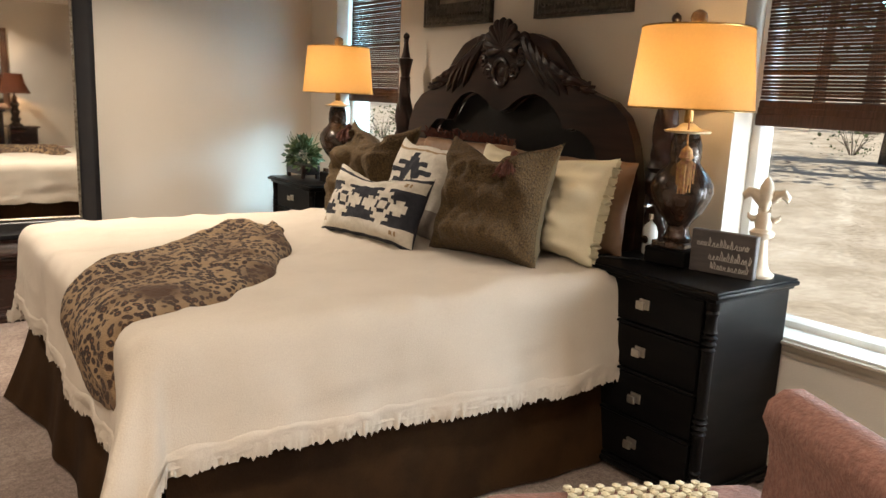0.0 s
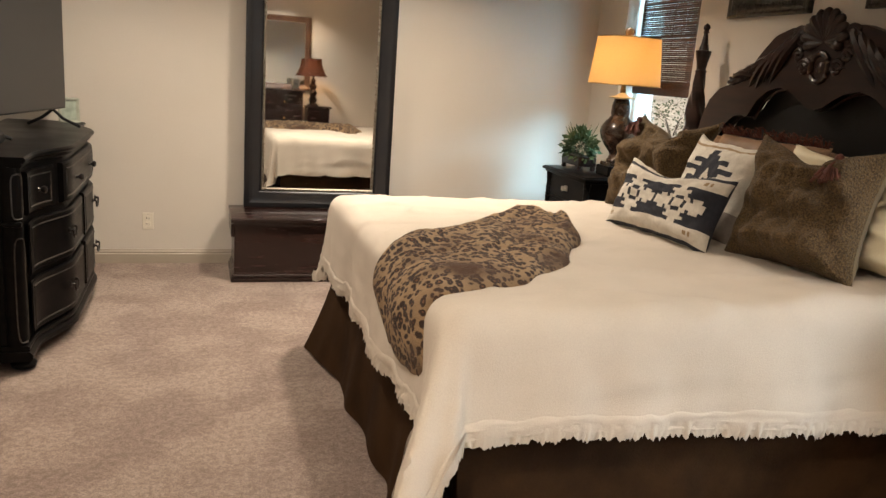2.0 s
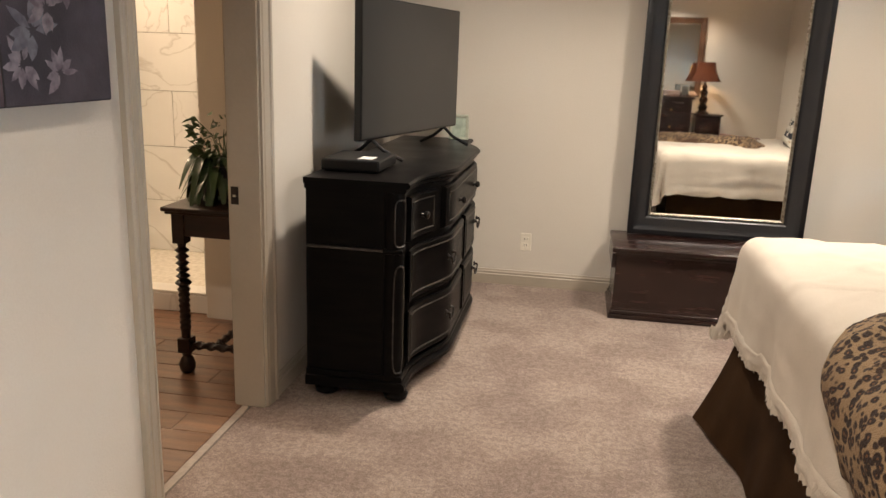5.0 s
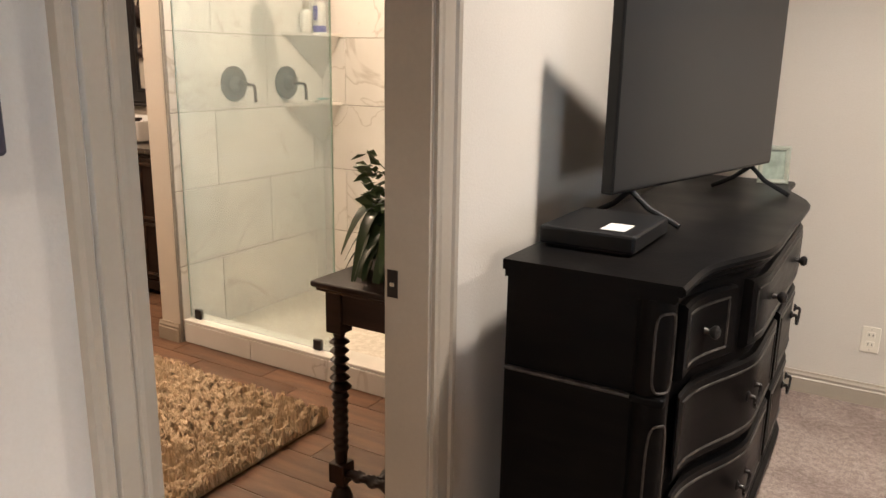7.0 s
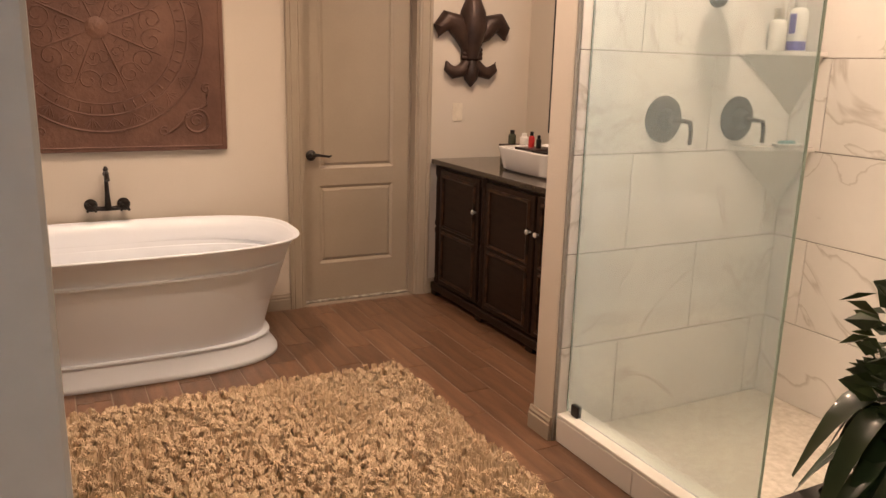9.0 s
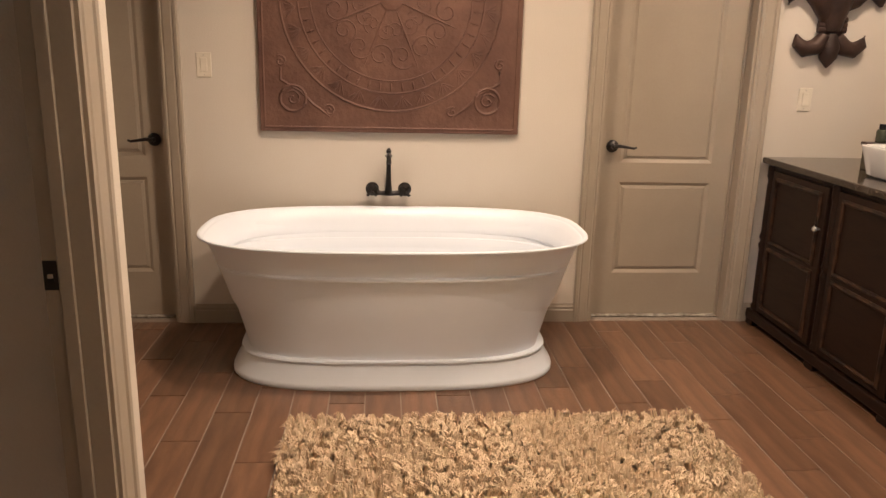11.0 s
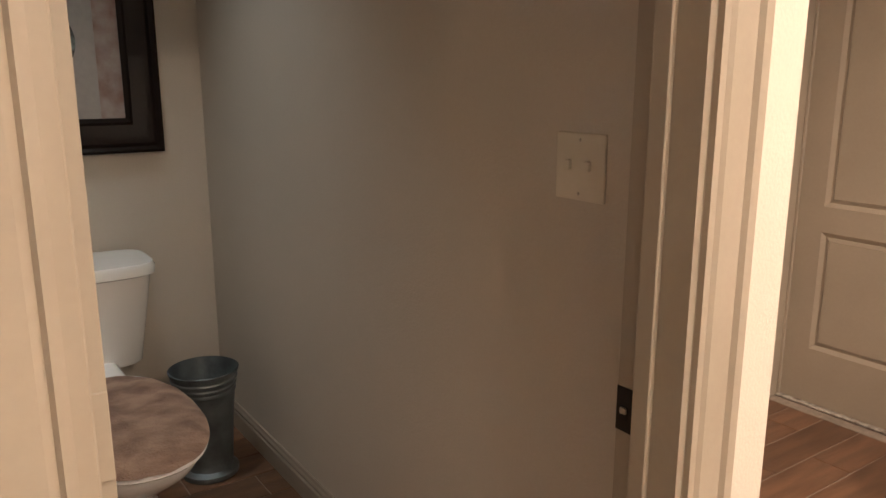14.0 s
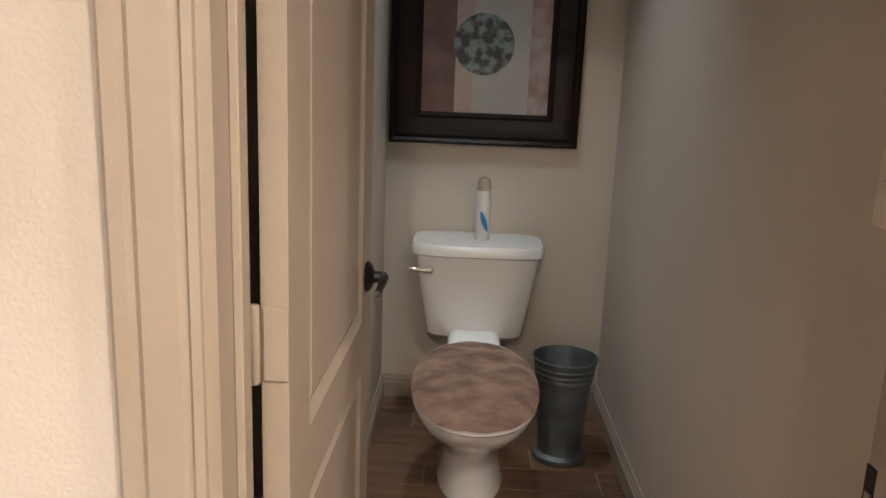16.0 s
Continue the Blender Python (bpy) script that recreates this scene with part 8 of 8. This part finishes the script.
part("base", boxed(-0.19, 0.19, -0.20, 0.20, 0.0, 0.062, 0.005, 1), CHESTWOOD, st)
bl = thing("bell_lamp", pose(1.80, S0 + 0.32, 0.91), "twisted bronze lamp with a brown bell shade", "lamp")
part("body", lathed(((0.09, 0.0), (0.095, 0.02), (0.05, 0.05), (0.075, 0.10), (0.045, 0.15), (0.07, 0.21), (0.04, 0.26), (0.065, 0.32), (0.03, 0.37), (0.045, 0.40), (0.012, 0.45), (0.008, 0.62)), seg=20), BRONZE, bl, smooth=True)
bm = bmesh.new()
prof = ((0.225, 0.475), (0.19, 0.53), (0.15, 0.62), (0.13, 0.70), (0.125, 0.76))
rings = [[bm.verts.new((r * math.cos(6.28319 * i / 40), r * math.sin(6.28319 * i / 40), z)) for i in range(40)] for r, z in prof]
for a, b in zip(rings, rings[1:]):
    for i in range(40):
        bm.faces.new((a[i], a[(i + 1) % 40], b[(i + 1) % 40], b[i]))
part("shade", bm, DARKSHADE, bl, "brown bell shade", smooth=True)
bulb("bell_lamp_bulb", 1.80, S0 + 0.32, 0.91 + 0.60, 13, (1.0, 0.62, 0.30), 0.04)
sf = thing("silver_photo_frame", pose(1.50, S0 + 0.36, 1.15, 10, 0, 160), "small silver photo frame on the dresser", "photo frame")
part("frame", frame_ring(bmesh.new(), 0.10, 0.14, ((0, 0.002), (0, 0.01), (0.02, 0.012), (0.02, -0.004), (0, -0.004)), Matrix.Translation((0, 0, 0.095))), CHROME, sf)
part("photo", boxed(-0.05, 0.05, -0.002, 0.002, 0.02, 0.168), material("grey_photo", (0.3, 0.3, 0.28), 0.4, second=(0.12, 0.12, 0.11), scale=15), sf)

# ---- outdoors ----
GROUND = material("pale_leaf_litter", (0.68, 0.60, 0.48), 0.95, second=(0.46, 0.38, 0.28), scale=1.3, detail=10, bump=0.6, bump_scale=14, fine=0.5)
bm = bmesh.new()
bmesh.ops.create_grid(bm, x_segments=80, y_segments=80, size=1.0)
for v in bm.verts:
    x, y = v.co.x, v.co.y
    v.co.x, v.co.y = (abs(x) ** 3 * 600 + abs(x) * 20) * (1 if x > 0 else -1), (abs(y) ** 3 * 600 + abs(y) * 20) * (1 if y > 0 else -1)
    far = max(v.co.x - 5.0, 0)
    v.co.z = -0.35 + min(far * 0.055, 3.0) + 0.15 * noise.noise(Vector((v.co.x * 0.15, v.co.y * 0.15, 0))) * min(far / 6, 1)
structure("ground", bm, GROUND, "pale sandy woodland ground with leaf litter", smooth=True, category="ground")
BARK = material("grey_brown_bark", (0.13, 0.10, 0.075), 0.9, second=(0.05, 0.038, 0.03), scale=5, stretch=(4, 4, 0.6), bump=0.9, bump_scale=30)
FOREST = material("woodland_leaf", (0.075, 0.11, 0.03), 0.6, second=(0.035, 0.06, 0.018), scale=3)
rr = random.Random(77)


def ground_z(x, y):
    far = max(x - 5.0, 0)
    return -0.35 + min(far * 0.055, 3.0) + 0.15 * noise.noise(Vector((x * 0.15, y * 0.15, 0))) * min(far / 6, 1) - 0.12


for k in range(46):
    tx, ty = rr.uniform(15, 46), rr.uniform(-26, 62)
    if k < 6:
        tx, ty = rr.uniform(13, 19), rr.uniform(4, 12)
    H, R = rr.uniform(8, 15), rr.uniform(0.09, 0.30)
    tree = thing("tree", pose(tx, ty, ground_z(tx, ty)), "woodland tree with a grey-brown trunk and thin crown", "tree", "trees behind the house")
    lean = (rr.uniform(-0.5, 0.5), rr.uniform(-0.5, 0.5))
    bm = tubed([(lean[0] * t ** 1.5, lean[1] * t ** 1.5 + 0.1 * math.sin(t * 5 + k), H * t) for t in (0, 0.1, 0.25, 0.45, 0.65, 0.85, 1.0)], R, 9, (1.35, 1.0, 0.9, 0.75, 0.55, 0.32, 0.1))
    for b in range(7):
        t = rr.uniform(0.18, 0.9)
        a, L = rr.uniform(0, 6.283), rr.uniform(0.8, 2.6) * (1.1 - t * 0.6)
        p0 = Vector((lean[0] * t ** 1.5, lean[1] * t ** 1.5, H * t))
        tube(bm, [p0, p0 + Vector((math.cos(a) * L * 0.5, math.sin(a) * L * 0.5, L * 0.25)), p0 + Vector((math.cos(a) * L, math.sin(a) * L, L * 0.45))], R * 0.28, 5, (1, 0.6, 0.15))
    part("trunk", bm, BARK, tree, smooth=True)

    def crown_place(r_, H=H, lean=lean):
        t = r_.uniform(0.32, 1.02)
        w = 2.0 * (1.15 - t) + 0.3
        a = r_.uniform(0, 6.283)
        q = r_.random() ** 0.5
        return Vector((lean[0] * t + w * q * math.cos(a), lean[1] * t + w * q * math.sin(a), H * t + r_.uniform(-0.4, 0.4))), Vector((r_.uniform(-1, 1), r_.uniform(-1, 1), r_.uniform(-0.8, 0.3)))
    part("crown", leaf_cloud(420, 100 + k, crown_place, 0.30), FOREST, tree)
for k in range(14):
    bx, by = rr.uniform(11, 24), rr.uniform(2, 26)
    bush = thing("brush", pose(bx, by, ground_z(bx, by)), "tangle of thin pale brush on the ground", "bush", "brush in the woods")
    bm = bmesh.new()
    for j in range(16):
        a, L = rr.uniform(0, 6.283), rr.uniform(0.4, 1.3)
        tube(bm, [(0, 0, 0), (0.3 * L * math.cos(a), 0.3 * L * math.sin(a), 0.6 * L), (0.8 * L * math.cos(a), 0.8 * L * math.sin(a), 0.9 * L)], 0.012, 4, (1, 0.7, 0.3))
    part("twigs", bm, BARK, bush)
    part("foliage", leaf_cloud(160, 300 + k, lambda r_: (Vector((r_.uniform(-0.8, 0.8), r_.uniform(-0.8, 0.8), r_.uniform(0.1, 1.1))), Vector((r_.uniform(-1, 1), r_.uniform(-1, 1), r_.uniform(-0.5, 0.8)))), 0.10), FOREST, bush)

# ---- floor tiles of the bathroom: wood-look planks ----
PLANK = material("wood_look_plank", (0.185, 0.098, 0.056), 0.33, second=(0.105, 0.055, 0.032), scale=2.6, detail=7, stretch=(1, 9, 9), random_amount=0.22, bump=0.12, bump_scale=40, fine=0.2, coat=0.1)
PWD, PLN, GAP = 0.1475, 0.61, 0.0048
plank_full = finish("plank", boxed(-PLN / 2 + GAP / 2, PLN / 2 - GAP / 2, -PWD / 2 + GAP / 2, PWD / 2 - GAP / 2, -0.008, 0.0, 0.0012, 1), PLANK)
rr = random.Random(5)
extents = ((B0, W0 + 0.03, BS1 - 0.1, 4.68), (B0, SHX0, 4.68, BN), (B0, WCX0 - 0.12, 1.02, BS1 - 0.1), (WCX0, WCX1, WCY, BS1 - 0.1))
ylo = 2.488 - 0.1475 * 17
k = 0
while True:
    y0 = ylo + k * PWD
    if y0 > BN:
        break
    off = (k * 0.37 % 1.0) * PLN
    yc = y0 + PWD / 2
    for (xa, xb, ya, yb) in extents:
        if not (ya <= yc < yb):
            continue
        x = xa - off
        while x < xb:
            a, b = max(x, xa), min(x + PLN, xb)
            if b - a > 0.03:
                if b - a > PLN - 1e-4:
                    o = new("plank", plank_full)
                else:
                    o = new("plank", finish("plank", boxed(-(b - a) / 2 + GAP / 2, (b - a) / 2 - GAP / 2, -PWD / 2 + GAP / 2, PWD / 2 - GAP / 2, -0.008, 0.0, 0.0012, 1), PLANK))
                o.parent = bath_floor
                o.matrix_basis = pose((a + b) / 2, yc, 0.0)
            x += PLN
    k += 1
